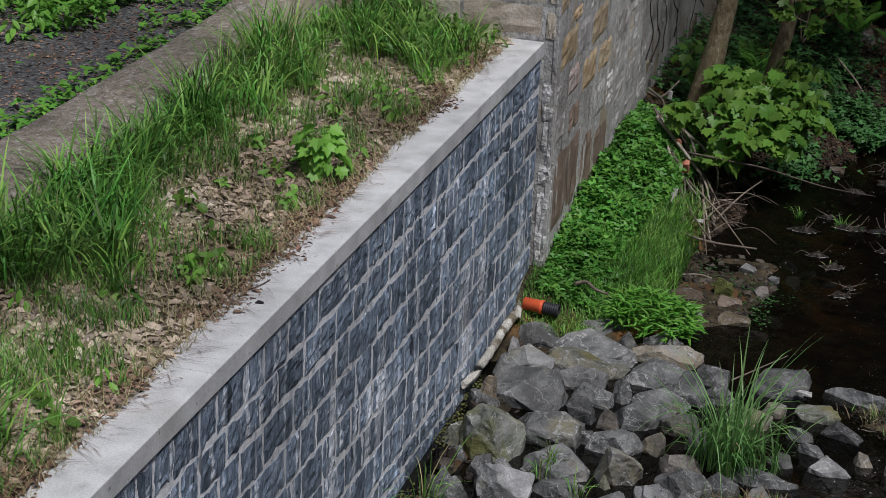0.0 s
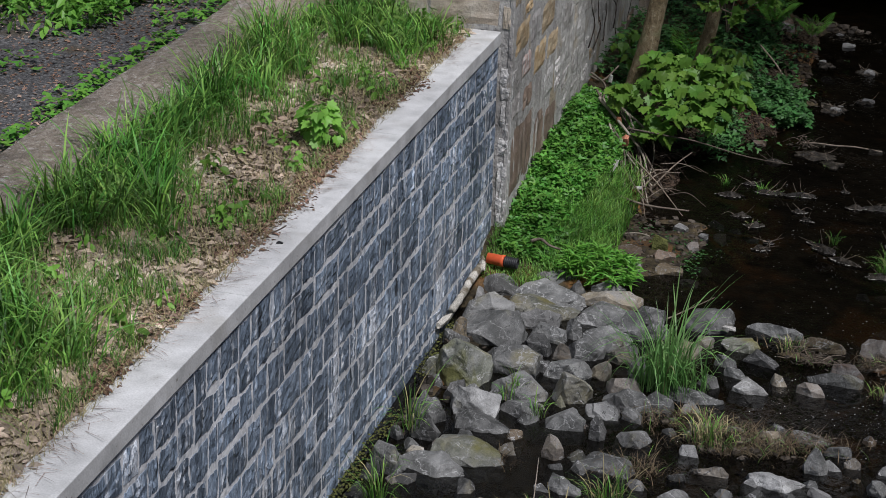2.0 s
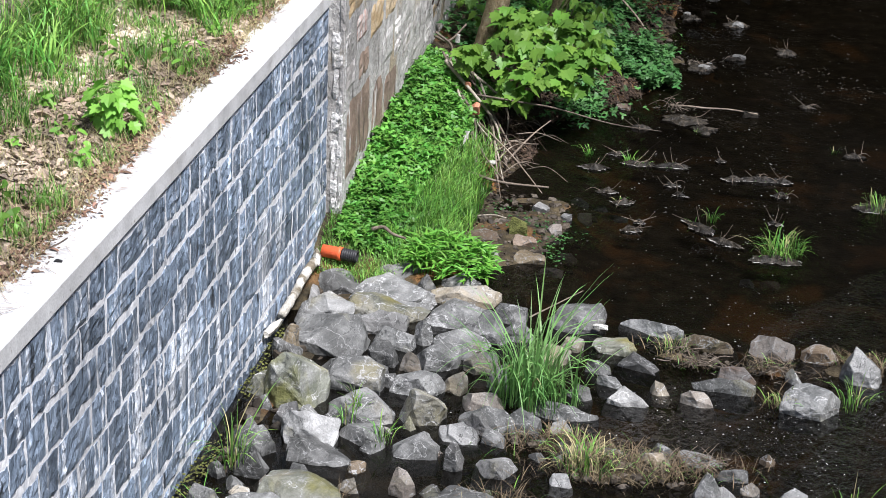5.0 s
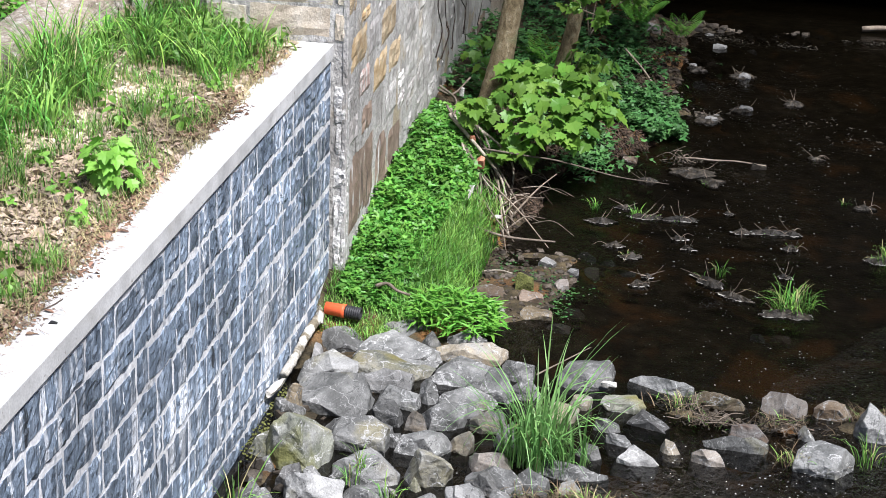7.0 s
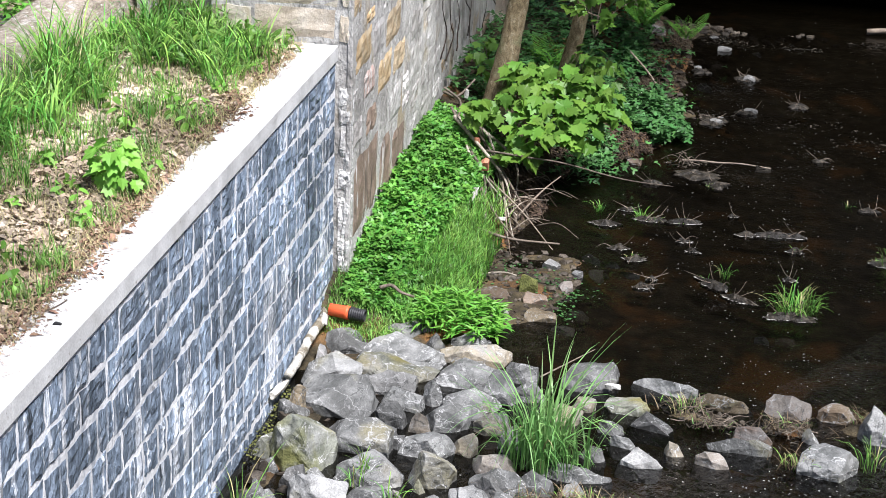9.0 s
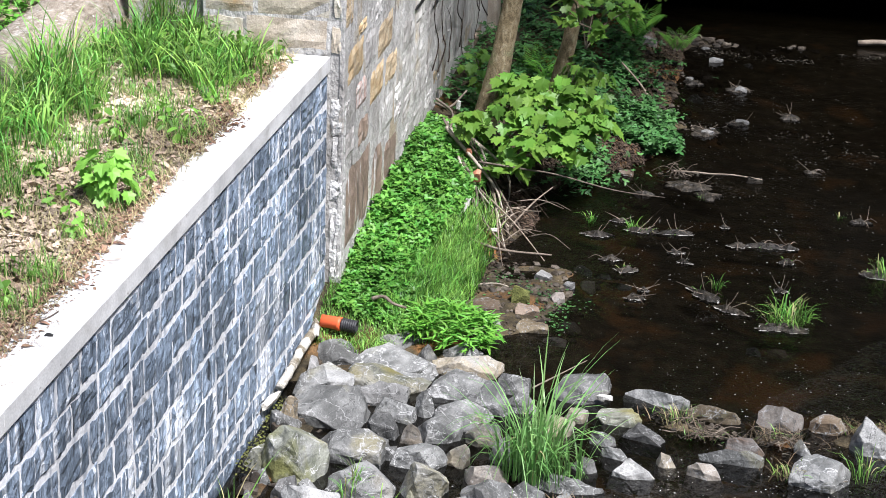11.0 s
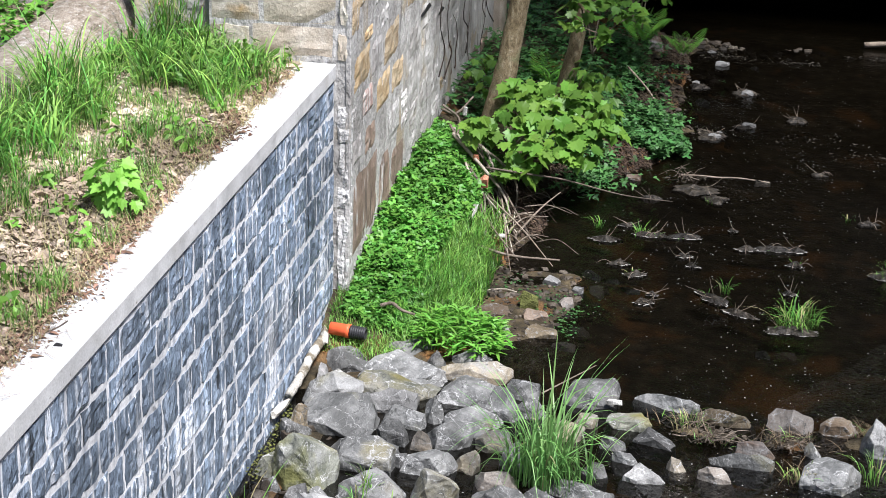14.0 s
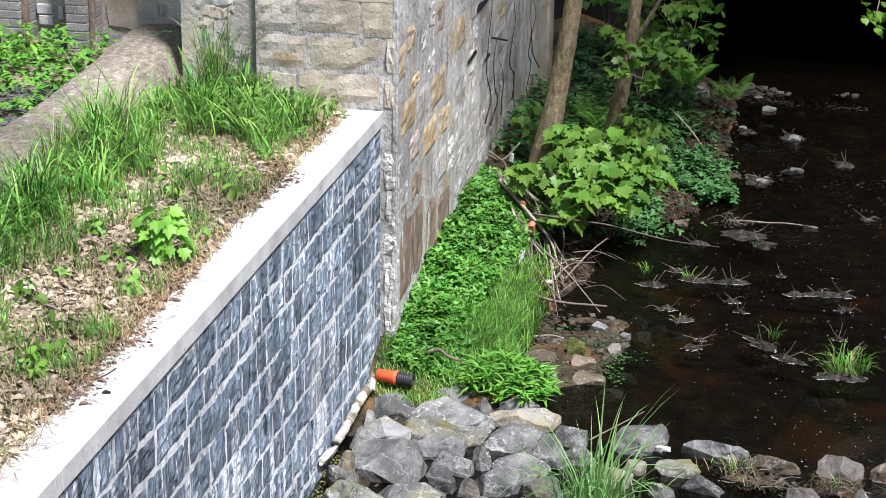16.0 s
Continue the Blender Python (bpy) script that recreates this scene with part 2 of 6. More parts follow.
M["ivy"] = material("dark ground cover", [(0.03, 0.095, 0.025), (0.068, 0.165, 0.045)], 3, ONE, 0.5, 0, per="island", vary=0.5, leaf=0.25, hue=0.01)
M["litter"] = material("dry leaf litter", [(0.2, 0.14, 0.095), (0.4, 0.325, 0.25), (0.64, 0.57, 0.48)], 1, ONE, 0.8, 0, per="island", vary=0.55, hue=0.01)
M["brown_litter"] = material("red-brown leaf crumbs", [(0.09, 0.05, 0.03), (0.21, 0.13, 0.088), (0.42, 0.32, 0.25)], 1, ONE, 0.85, 0, per="island", vary=0.55, hue=0.01)
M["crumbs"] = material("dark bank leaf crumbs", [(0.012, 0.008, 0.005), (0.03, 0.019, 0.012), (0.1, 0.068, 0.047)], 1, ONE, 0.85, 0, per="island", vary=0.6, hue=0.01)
M["bark"] = material("smooth brown bark", [(0.1, 0.075, 0.04), (0.2, 0.155, 0.09), (0.31, 0.265, 0.18)], 16, (1.6, 1.6, 0.8), 0.85, 0.8, 30, 0.012, "", 0, [((0.1, 0.12, 0.05), 3, 0.56, 0.7, ONE)])
M["twig"] = material("dead twigs", [(0.09, 0.07, 0.052), (0.2, 0.165, 0.13)], 12, ONE, 0.85, 0.4, 50, 0.004, "object", 0.35)
M["driftwood"] = material("bleached wood", [(0.2, 0.17, 0.13), (0.38, 0.34, 0.28)], 10, ONE, 0.85, 0.5, 40, 0.005)
M["orange"] = material("orange plastic pipe", [(0.6, 0.1, 0.035), (0.68, 0.125, 0.042)], 6, ONE, 0.45, 0.05, 40, 0.002, big=0.08, grain_of=0.05)
M["black"] = material("black corrugated plastic", [(0.016, 0.016, 0.018), (0.03, 0.03, 0.032)], 8, ONE, 0.5, 0.1, 40, 0.002)
M["white_pipe"] = material("dirty white plastic", [(0.28, 0.265, 0.225), (0.5, 0.48, 0.43)], 9, ONE, 0.7, 0.8, 30, 0.02, "", 0, [((0.14, 0.12, 0.085), 5, 0.54, 0.6, ONE)])
M["terracotta"] = material("broken terracotta", [(0.36, 0.14, 0.08), (0.5, 0.22, 0.14)], 12, ONE, 0.9, 0.4, 40, 0.005)
M["foam_and_sparkle"] = material("pale scum and sparkle flecks", [(0.14, 0.135, 0.12), (0.32, 0.31, 0.29)], 14, ONE, 0.8, 0.3, 40, 0.005, "island", 0.4)
M["paper"] = material("pale litter scraps", [(0.24, 0.23, 0.21), (0.48, 0.47, 0.44)], 18, ONE, 0.8, 0.2, 30, 0.003)
# Kept near black so shade and dark reflections sit in the colour.
M["shade_stone"] = material("near-black stone with shade in its colour", [(0.007, 0.0068, 0.006), (0.018, 0.017, 0.015)], 4, ONE, 0.95, 0.6, 20, 0.02)
M["root"] = material("dark roots", [(0.012, 0.008, 0.005), (0.03, 0.02, 0.013), (0.08, 0.06, 0.045)], 12, ONE, 0.85, 0.5, 60, 0.01, "object", 0.5)
M["wet_silt"] = material("wet dark silt", [(0.005, 0.004, 0.0025), (0.014, 0.011, 0.007), (0.06, 0.05, 0.038)], 16, ONE, 0.55, 0.9, 40, 0.02, "object", 0.3)
M["silt"] = material("silt and twigs", [(0.013, 0.01, 0.006), (0.03, 0.025, 0.017), (0.11, 0.1, 0.08)], 20, ONE, 0.85, 0.6, 60, 0.01, "island", 0.6)
M["moss"] = material("green moss", [(0.06, 0.065, 0.018), (0.13, 0.14, 0.04)], 18, ONE, 0.95, 0.9, 60, 0.02)
# Also the painted shade of the gaps in the buttress face.
M["tar_and_gap_shade"] = material("dark tarry blot and gap shade", [(0.01, 0.01, 0.01), (0.02, 0.02, 0.02)], 8, ONE, 0.7, 0.2, 30, 0.003)


def water_material():
    m = bpy.data.materials.new("brown stream water")
    m.use_nodes = True
    n, l = m.node_tree.nodes, m.node_tree.links
    b = n["Principled BSDF"]
    b.inputs["Base Color"].default_value = (0.0012, 0.0009, 0.0004, 1)
    b.inputs["Roughness"].default_value, b.inputs["IOR"].default_value = 0.04, 1.33
    geo = n.new("ShaderNodeNewGeometry")
    way = n.new("ShaderNodeVectorMath")      # clear over the shallows, murkier where the stream deepens
    way.operation = "DOT_PRODUCT"
    way.inputs[1].default_value = (0.6, 0.5, 0.0)
    l.new(geo.outputs["Position"], way.inputs[0])
    murk = n.new("ShaderNodeMapRange")
    murk.inputs["From Min"].default_value, murk.inputs["From Max"].default_value = 1.4, 3.6
    murk.inputs["To Min"].default_value, murk.inputs["To Max"].default_value = 0.76, 0.84
    l.new(way.outputs["Value"], murk.inputs["Value"])
    l.new(murk.outputs["Result"], b.inputs["Alpha"])
    heights = []
    for sc, st in ((8.0, (1.0, 0.6, 1)), (19.0, (1, 0.7, 1))):
        mp = n.new("ShaderNodeMapping")
        mp.inputs["Scale"].default_value = st
        l.new(geo.outputs["Position"], mp.inputs["Vector"])
        tx = n.new("ShaderNodeTexNoise")
        tx.inputs["Scale"].default_value, tx.inputs["Detail"].default_value, tx.inputs["Distortion"].default_value = sc, 4, 0.6
        l.new(mp.outputs["Vector"], tx.inputs["Vector"])
        heights.append(tx.outputs["Fac"])
    add = n.new("ShaderNodeMath")
    add.operation = "ADD"
    l.new(heights[0], add.inputs[0])
    l.new(heights[1], add.inputs[1])
    peaks = n.new("ShaderNodeMapRange")
    peaks.inputs["From Min"].default_value, peaks.inputs["From Max"].default_value = 0.85, 1.5
    l.new(add.outputs[0], peaks.inputs["Value"])
    lively = n.new("ShaderNodeTexNoise")      # patches of quicker, rippled water
    lively.inputs["Scale"].default_value = 0.9
    l.new(geo.outputs["Position"], lively.inputs["Vector"])
    amount = n.new("ShaderNodeMapRange")
    amount.inputs["From Min"].default_value, amount.inputs["From Max"].default_value = 0.42, 0.62
    amount.inputs["To Min"].default_value, amount.inputs["To Max"].default_value = 0.15, 2.6
    l.new(lively.outputs["Fac"], amount.inputs["Value"])
    along = n.new("ShaderNodeVectorMath")      # the stream quickens where it drops through the stones
    along.operation = "DOT_PRODUCT"
    along.inputs[1].default_value = (1.0, -0.6, 0.0)
    l.new(geo.outputs["Position"], along.inputs[0])
    quick = n.new("ShaderNodeMapRange")
    quick.inputs["From Min"].default_value, quick.inputs["From Max"].default_value = 4.2, 5.5
    quick.inputs["To Min"].default_value, quick.inputs["To Max"].default_value = 0.12, 14.0
    l.new(along.outputs["Value"], quick.inputs["Value"])
    both = n.new("ShaderNodeMath")
    both.operation = "MULTIPLY"
    l.new(quick.outputs["Result"], both.inputs[0])
    l.new(amount.outputs["Result"], both.inputs[1])
    times = n.new("ShaderNodeMath")
    times.operation = "MULTIPLY"
    l.new(peaks.outputs["Result"], times.inputs[0])
    l.new(both.outputs[0], times.inputs[1])
    bp = n.new("ShaderNodeBump")
    bp.inputs["Strength"].default_value, bp.inputs["Distance"].default_value = 0.7, 0.04
    l.new(times.outputs[0], bp.inputs["Height"])
    l.new(bp.outputs["Normal"], b.inputs["Normal"])
    return m


M["water"] = water_material()


# ---- mesh helpers ----
def mesh_of(name, verts, faces, mat, smooth=False):
    me = bpy.data.meshes.new(name)
    me.from_pydata([tuple(v) for v in verts], [], [tuple(f) for f in faces])
    me.materials.append(mat)
    if smooth:
        me.polygons.foreach_set("use_smooth", [True] * len(me.polygons))
    me.update()
    return me


def bm_mesh(name, bm, mat, smooth=False):
    me = bpy.data.meshes.new(name)
    bm.to_mesh(me)
    bm.free()
    me.materials.append(mat)
    if smooth:
        me.polygons.foreach_set("use_smooth", [True] * len(me.polygons))
    return me


def part(name, me, parent, label="", at=None):
    ob = new(name, me)
    if at is not None:
        ob.matrix_basis = at
    ob.parent = parent
    if label:
        ob["label"] = label
    return ob


def holder(name, x, y, z, label, category, group="", kind=""):
    ob = new(name)
    ob.location = (x, y, z)
    return tagged(ob, label, category, group, kind)


def box_bm(x0, x1, y0, y1, z0, z1, bevel=0.0, seg=1):
    bm = bmesh.new()
    bmesh.ops.create_cube(bm, size=1)
    for v in bm.verts:
        v.co = ((x0 + x1) / 2 + v.co.x * (x1 - x0), (y0 + y1) / 2 + v.co.y * (y1 - y0), (z0 + z1) / 2 + v.co.z * (z1 - z0))
    if bevel:
        bmesh.ops.bevel(bm, geom=bm.edges[:], offset=bevel, segments=seg, profile=0.6, affect="EDGES")
    return bm


def catmull(points, steps):
    p = [Vector(q) for q in points]
    p = [p[0] * 2 - p[1]] + p + [p[-1] * 2 - p[-2]]
    out = []
    for i in range(1, len(p) - 2):
        for k in range(steps):
            t = k / steps
            a, b, c, d = p[i - 1], p[i], p[i + 1], p[i + 2]
            out.append(0.5 * (2 * b + (c - a) * t + (2 * a - 5 * b + 4 * c - d) * t * t + (3 * b - a - 3 * c + d) * t ** 3))
    out.append(p[-2])
    return out


def tube(points, r0, r1, mat, name="tube", sides=7, steps=4, wobble=0.0):
    line = catmull(points, steps)
    verts, faces = [], []
    for i, q in enumerate(line):
        way = (line[min(i + 1, len(line) - 1)] - line[max(i - 1, 0)]).normalized()
        side = way.cross(Vector((0.3, 0.2, 1)) if abs(way.z) < 0.9 else Vector((1, 0, 0))).normalized()
        up = side.cross(way)
        r = r0 + (r1 - r0) * i / (len(line) - 1)
        for k in range(sides):
            a = 2 * math.pi * k / sides
            s = r * (1 + wobble * rnd.uniform(-1, 1))
            verts.append(q + side * math.cos(a) * s + up * math.sin(a) * s)
    for i in range(len(line) - 1):
        for k in range(sides):
            a, b = i * sides + k, i * sides + (k + 1) % sides
            faces.append((a, b, b + sides, a + sides))
    faces.append(tuple(range(sides))[::-1])
    faces.append(tuple(range((len(line) - 1) * sides, len(line) * sides)))
    return mesh_of(name, verts, faces, mat, True)


def hull_rock(w, d, h, seed, sharp=13, bevel=0.02, chip=0.0):
    """An angular quarried stone: a skewed block split along random planes, arrises knocked off. It stands on z = 0."""
    r = random.Random(seed)
    bm = bmesh.new()
    bmesh.ops.create_cube(bm, size=2)
    for v in bm.verts:
        v.co = Vector(v.co) * r.uniform(0.85, 1.0) + Vector((r.uniform(-0.2, 0.2), r.uniform(-0.2, 0.2), r.uniform(-0.12, 0.12)))
    for k in range(sharp - 4):
        up = r.uniform(-0.25, 1.0)
        a = r.uniform(0, 2 * math.pi)
        way = Vector((math.cos(a), math.sin(a), up)).normalized()
        far = r.uniform(0.55, 1.0)
        cut = bmesh.ops.bisect_plane(bm, geom=bm.verts[:] + bm.edges[:] + bm.faces[:], plane_co=way * far, plane_no=way, clear_outer=True)
        bmesh.ops.contextual_create(bm, geom=[e for e in cut["geom_cut"] if isinstance(e, bmesh.types.BMEdge)])
    bmesh.ops.bevel(bm, geom=bm.edges[:], offset=bevel * r.uniform(0.6, 1.6), segments=1, affect="EDGES")
    lo = [min(v.co[i] for v in bm.verts) for i in range(3)]
    hi = [max(v.co[i] for v in bm.verts) for i in range(3)]
    size = (w, d, h)
    for v in bm.verts:
        v.co = Vector([((v.co[i] - lo[i]) / (hi[i] - lo[i]) - (0.5 if i < 2 else 0)) * size[i] for i in range(3)])
    bmesh.ops.triangulate(bm, faces=bm.faces[:] if chip else [f for f in bm.faces if len(f.verts) > 4])
    if chip:      # chipped, uneven faces
        long = [e for e in bm.edges if e.calc_length() > 0.07]
        bmesh.ops.subdivide_edges(bm, edges=long, cuts=2)
        bmesh.ops.triangulate(bm, faces=[f for f in bm.faces if len(f.verts) > 3])
        o = Vector((r.uniform(0, 50), r.uniform(0, 50), 0))
        for v in bm.verts:
            v.co += Vector((noise.noise(v.co * 8 + o), noise.noise(v.co * 8 - o), noise.noise(v.co * 11 + o))) * chip * 1.3 + Vector((r.uniform(-1, 1), r.uniform(-1, 1), r.uniform(-1, 1))) * chip * 0.3
    return bm


def quarry_rock(w, d, h, seed):
    """A split quarry stone: few broad flat faces, a tilted top, sharp arrises slightly worn. It stands on z = 0."""
    r = random.Random(seed * 7 + 1)
    bm = bmesh.new()
    bmesh.ops.create_cube(bm, size=2)
    for v in bm.verts:
        v.co = Vector((v.co.x * r.uniform(0.8, 1.0), v.co.y * r.uniform(0.8, 1.0), v.co.z * r.uniform(0.8, 1.0)))
    cuts = [(r.uniform(0, 6.28), r.uniform(1.0, 3.0), r.uniform(0.5, 0.75))]      # the tilted top
    a0 = r.uniform(0, 6.28)
    cuts += [(a0 + k * 6.28 / 4 + r.uniform(-0.6, 0.6), r.uniform(0.3, 1.2), r.uniform(0.6, 0.95)) for k in range(4)]
    cuts += [(r.uniform(0, 6.28), r.uniform(-0.15, 0.35), r.uniform(0.75, 1.05)) for k in range(5)]
    for a, up, far in cuts:
        way = Vector((math.cos(a), math.sin(a), up)).normalized()
        cut = bmesh.ops.bisect_plane(bm, geom=bm.verts[:] + bm.edges[:] + bm.faces[:], plane_co=way * far, plane_no=way, clear_outer=True)
        bmesh.ops.contextual_create(bm, geom=[e for e in cut["geom_cut"] if isinstance(e, bmesh.types.BMEdge)])
    bmesh.ops.bevel(bm, geom=bm.edges[:], offset=r.uniform(0.012, 0.03), segments=1, affect="EDGES")
    lo = [min(v.co[i] for v in bm.verts) for i in range(3)]
    hi = [max(v.co[i] for v in bm.verts) for i in range(3)]
    for v in bm.verts:
        v.co = Vector([((v.co[i] - lo[i]) / (hi[i] - lo[i]) - (0.5 if i < 2 else 0)) * (w, d, h)[i] for i in range(3)])
    bmesh.ops.triangulate(bm, faces=bm.faces[:])
    for _ in range(2):
        bmesh.ops.subdivide_edges(bm, edges=[e for e in bm.edges if e.calc_length() > 0.06], cuts=1)
        bmesh.ops.triangulate(bm, faces=[f for f in bm.faces if len(f.verts) > 3])
    o = Vector((r.uniform(0, 50), r.uniform(0, 50), r.uniform(0, 50)))
    lean = Vector((r.uniform(-1, 1), r.uniform(-1, 1), r.uniform(2, 6))).normalized()
    amp = min(0.016, 0.045 * w)
    for v in bm.verts:      # bedding steps across the stone and knocked spots on its faces
        q = v.co.dot(lean) * 22 + 2 * noise.noise(v.co * 4 + o)
        v.co += Vector((noise.noise(v.co * 10 + o), noise.noise(v.co * 10 - o), noise.noise(v.co * 12 + o))) * amp + Vector((v.co.x, v.co.y, 0)) * 0.045 * (math.floor(q) % 2)
    return bm


def rough_block(w, h, d, seed, nx=5, nz=4, rough=0.012, edge=0.018):
    """A rock-faced block: x along, z up, face towards -y at y = 0, back at y = d."""
    r = random.Random(seed)
    verts, faces = [], []
    for j in range(nz + 1):
        for i in range(nx + 1):
            rim = i in (0, nx) or j in (0, nz)
            jx, jz = (r.uniform(-1, 1) * 0.012 if i not in (0, nx) else r.uniform(-0.004, 0.01) * (1 if i == 0 else -1)), r.uniform(-0.009, 0.009)
            verts.append((-w / 2 + w * i / nx + jx, edge if rim else r.uniform(-rough, rough), h * j / nz + jz))
    n = len(verts)
    for i in range(nx):
        for j in range(nz):
            a = j * (nx + 1) + i
            faces.append((a, a + 1, a + nx + 2, a + nx + 1))
    ring = [i for i in range(nx + 1)] + [j * (nx + 1) + nx for j in range(1, nz + 1)] + [nz * (nx + 1) + i for i in range(nx - 1, -1, -1)] + [j * (nx + 1) for j in range(nz - 1, 0, -1)]
    for k in ring:
        verts.append((verts[k][0], d, verts[k][2]))
    for k in range(len(ring)):
        faces.append((ring[k], n + k, n + (k + 1) % len(ring), ring[(k + 1) % len(ring)]))
    return verts, faces


# ---- terrain ----
SHORE_Y = [-16, -6, -2, -0.9, -0.2, 0.6, 1.3, 2.4, 3.2, 4.0, 4.6, 5.5, 6.6, 8.5, 10.5, 13, 30]
SHORE_X = [0.1, 0.1, 0.3, 0.9, 1.35, 1.2, 1.15, 1.3, 1.45, 1.3, 1.85, 2.35, 2.5, 2.45, 2.5, 1.2, 1.2]
FOOT_Y = [-16, -3.0, -1.5, -0.6, 0.2, 1.0, 2.0, 4.0, 6.0, 8.0, 30]
FOOT_Z = [-0.09, -0.09, -0.08, 0.1, 0.4, 0.5, 0.58, 0.72, 0.75, 0.7, 0.7]
MOUNDS = [(2.4, -2.95, 0.5, 0.16, 0.13), (3.0, -3.2, 0.5, 0.16, 0.12), (3.55, -3.4, 0.4, 0.2, 0.1), (2.2, -3.95, 0.4, 0.2, 0.1), (3.3, -1.2, 0.4, 0.15, 0.13), (4.0, -1.3, 0.4, 0.15, 0.13), (4.7, -1.1, 0.4, 0.2, 0.14), (1.95, -5.4, 0.75, 0.5, 0.2), (0.45, -6.5, 0.5, 0.6, 0.16), (1.0, -6.1, 0.5, 0.3, 0.14), (2.75, -3.4, 0.4, 0.2, 0.1), (3.3, -3.0, 0.5, 0.16, 0.09),
          (1.7, 1.0, 0.45, 0.7, 0.1), (2.0, 1.35, 0.22, 0.5, 0.09), (1.95, 1.95, 0.4, 0.25, 0.1), (1.55, 0.45, 0.35, 0.25, 0.09), (2.2, 0.55, 0.2, 0.12, 0.09), (2.5, -6.3, 0.6, 0.5, 0.15), (2.1, -2.4, 0.3, 0.25, 0.12), (2.9, 10.9, 0.5, 0.25, 0.16), (3.9, 11.0, 0.6, 0.2, 0.14),
          (3.05, 5.3, 0.5, 0.1, 0.13), (3.0, 6.9, 0.4, 0.3, 0.06)]


def noise2(x, y, f, o=0.0):
    return noise.noise((x * f + o, y * f - o, o * 0.37))


def bed_z(x, y):
    """Height of the stream bed and its left bank over the water."""
    s, f = float(np.interp(y, SHORE_Y, SHORE_X)), float(np.interp(y, FOOT_Y, FOOT_Z))
    if x < s:
        k = max(0.0, (x - 0.1) / max(0.05, s - 0.1))
        z = f * (1 - k) ** 1.1 * (1 + 0.55 * k * (y > 0.3)) + 0.04 * noise2(x, y, 2.1) * min(1, 2 * (1 - k))
    else:
        z = -0.2 * min(1.0, ((x - s) / 0.9) ** 0.8)
        if y < -0.6:
            z = max(z, -0.13)
    if x > 6.4:
        z = max(z, min(1.6, (x - 6.9) * 0.9))
    z += 0.05 * noise2(x, y, 1.3, 4) + 0.025 * noise2(x, y, 4.0, 9)
    for mx, my, sx, sy, a in MOUNDS:
        z += a * 1.25 * math.exp(-((x - mx) / sx) ** 2 - ((y - my) / sy) ** 2)
    return z


def terrace_z(x, y):
    """Height of the grass strip behind the coping."""
    up = min(1.0, max(0.0, (-x - 0.26) / 1.6))
    return H - 0.015 + 0.10 * up + 0.02 * noise2(x, y, 2.5, 2) * min(1, up * 5) + 0.05 * max(0.0, y + 1.5) * up


def sheet(name, xs, ys, fz, mat, label, category):
    verts = [(x, y, fz(x, y)) for y in ys for x in xs]
    w = len(xs)
    faces = [(j * w + i, j * w + i + 1, (j + 1) * w + i + 1, (j + 1) * w + i) for j in range(len(ys) - 1) for i in range(w - 1)]
    return tagged(new(name, mesh_of(name, verts, faces, mat, True)), label, category, kind="structure")


sheet("ground", [-300, -40, -1] + list(np.arange(0.02, 7.0, 0.09)) + [7.4, 8, 9, 12, 40, 300], [-300, -40, -20] + list(np.arange(-14, 12.2, 0.09)) + [13, 15, 18, 25, 40, 300],
      lambda x, y: bed_z(x, y) if -0.5 < x < 14 and -22 < y < 31 else (0.3 if x < 0 else 1.6), M["bed"], "brown stream bed of silt, gravel and leafy bank", "ground")
sheet("ground_terrace", list(np.arange(-4.6, -0.26, 0.1)) + [-0.26], list(np.arange(-14, 1.05, 0.1)), terrace_z, M["soil"], "grass strip of leafy soil behind the coping", "ground")
tagged(new("ground_upper", bm_mesh("ground_upper", box_bm(-300, -4.5, -300, 60, 2.0, H + 0.05), M["soil"])), "earth beyond the asphalt path", "ground", kind="structure")
tagged(new("water", mesh_of("water", [(0.02, -60, 0), (14, -60, 0), (14, 30, 0), (0.02, 30, 0)], [(0, 1, 2, 3)], M["water"])), "dark brown shallow stream water", "water", kind="structure")
tagged(new("path", bm_mesh("path", box_bm(-4.6, -2.5, -14, 0.6, H - 0.1, H + 0.145, 0.01), M["asphalt"])), "worn dark asphalt path with leaf litter", "path", kind="structure")


# ---- retaining wall ----
COURSES = [-0.08, 0.12, 0.31, 0.60, 0.89, 1.18, 1.48, 1.77, 2.02, H - 0.135]
WALL_Y0, WALL_Y1 = -13.6, 0.1
wall = holder("retaining_wall", 0, -6, 0, "retaining wall of dark slate blocks with pale mortar under a concrete coping", "wall", kind="structure")
place = Matrix.Translation((0, 6, 0))
part("core", bm_mesh("core", box_bm(-0.3, 0.007, WALL_Y0, WALL_Y1, -0.3, H - 0.14), M["mortar"]), wall, "pale mortar joints", place)
part("footing", bm_mesh("footing", box_bm(-0.3, 0.05, WALL_Y0, WALL_Y1, -0.4, -0.03, 0.02), M["footing"]), wall, "damp concrete footing with algae", place)
joints = [WALL_Y0, -10.45, -6.95, -3.35, WALL_Y1 + 0.01]
for a, b in zip(joints, joints[1:]):
    part("coping_slab", bm_mesh("coping_slab", box_bm(-0.29, 0.027, a + 0.0015, b - 0.0015, H - 0.13, H, 0.006, 2), M["concrete"]), wall, "pale concrete coping slab", place)


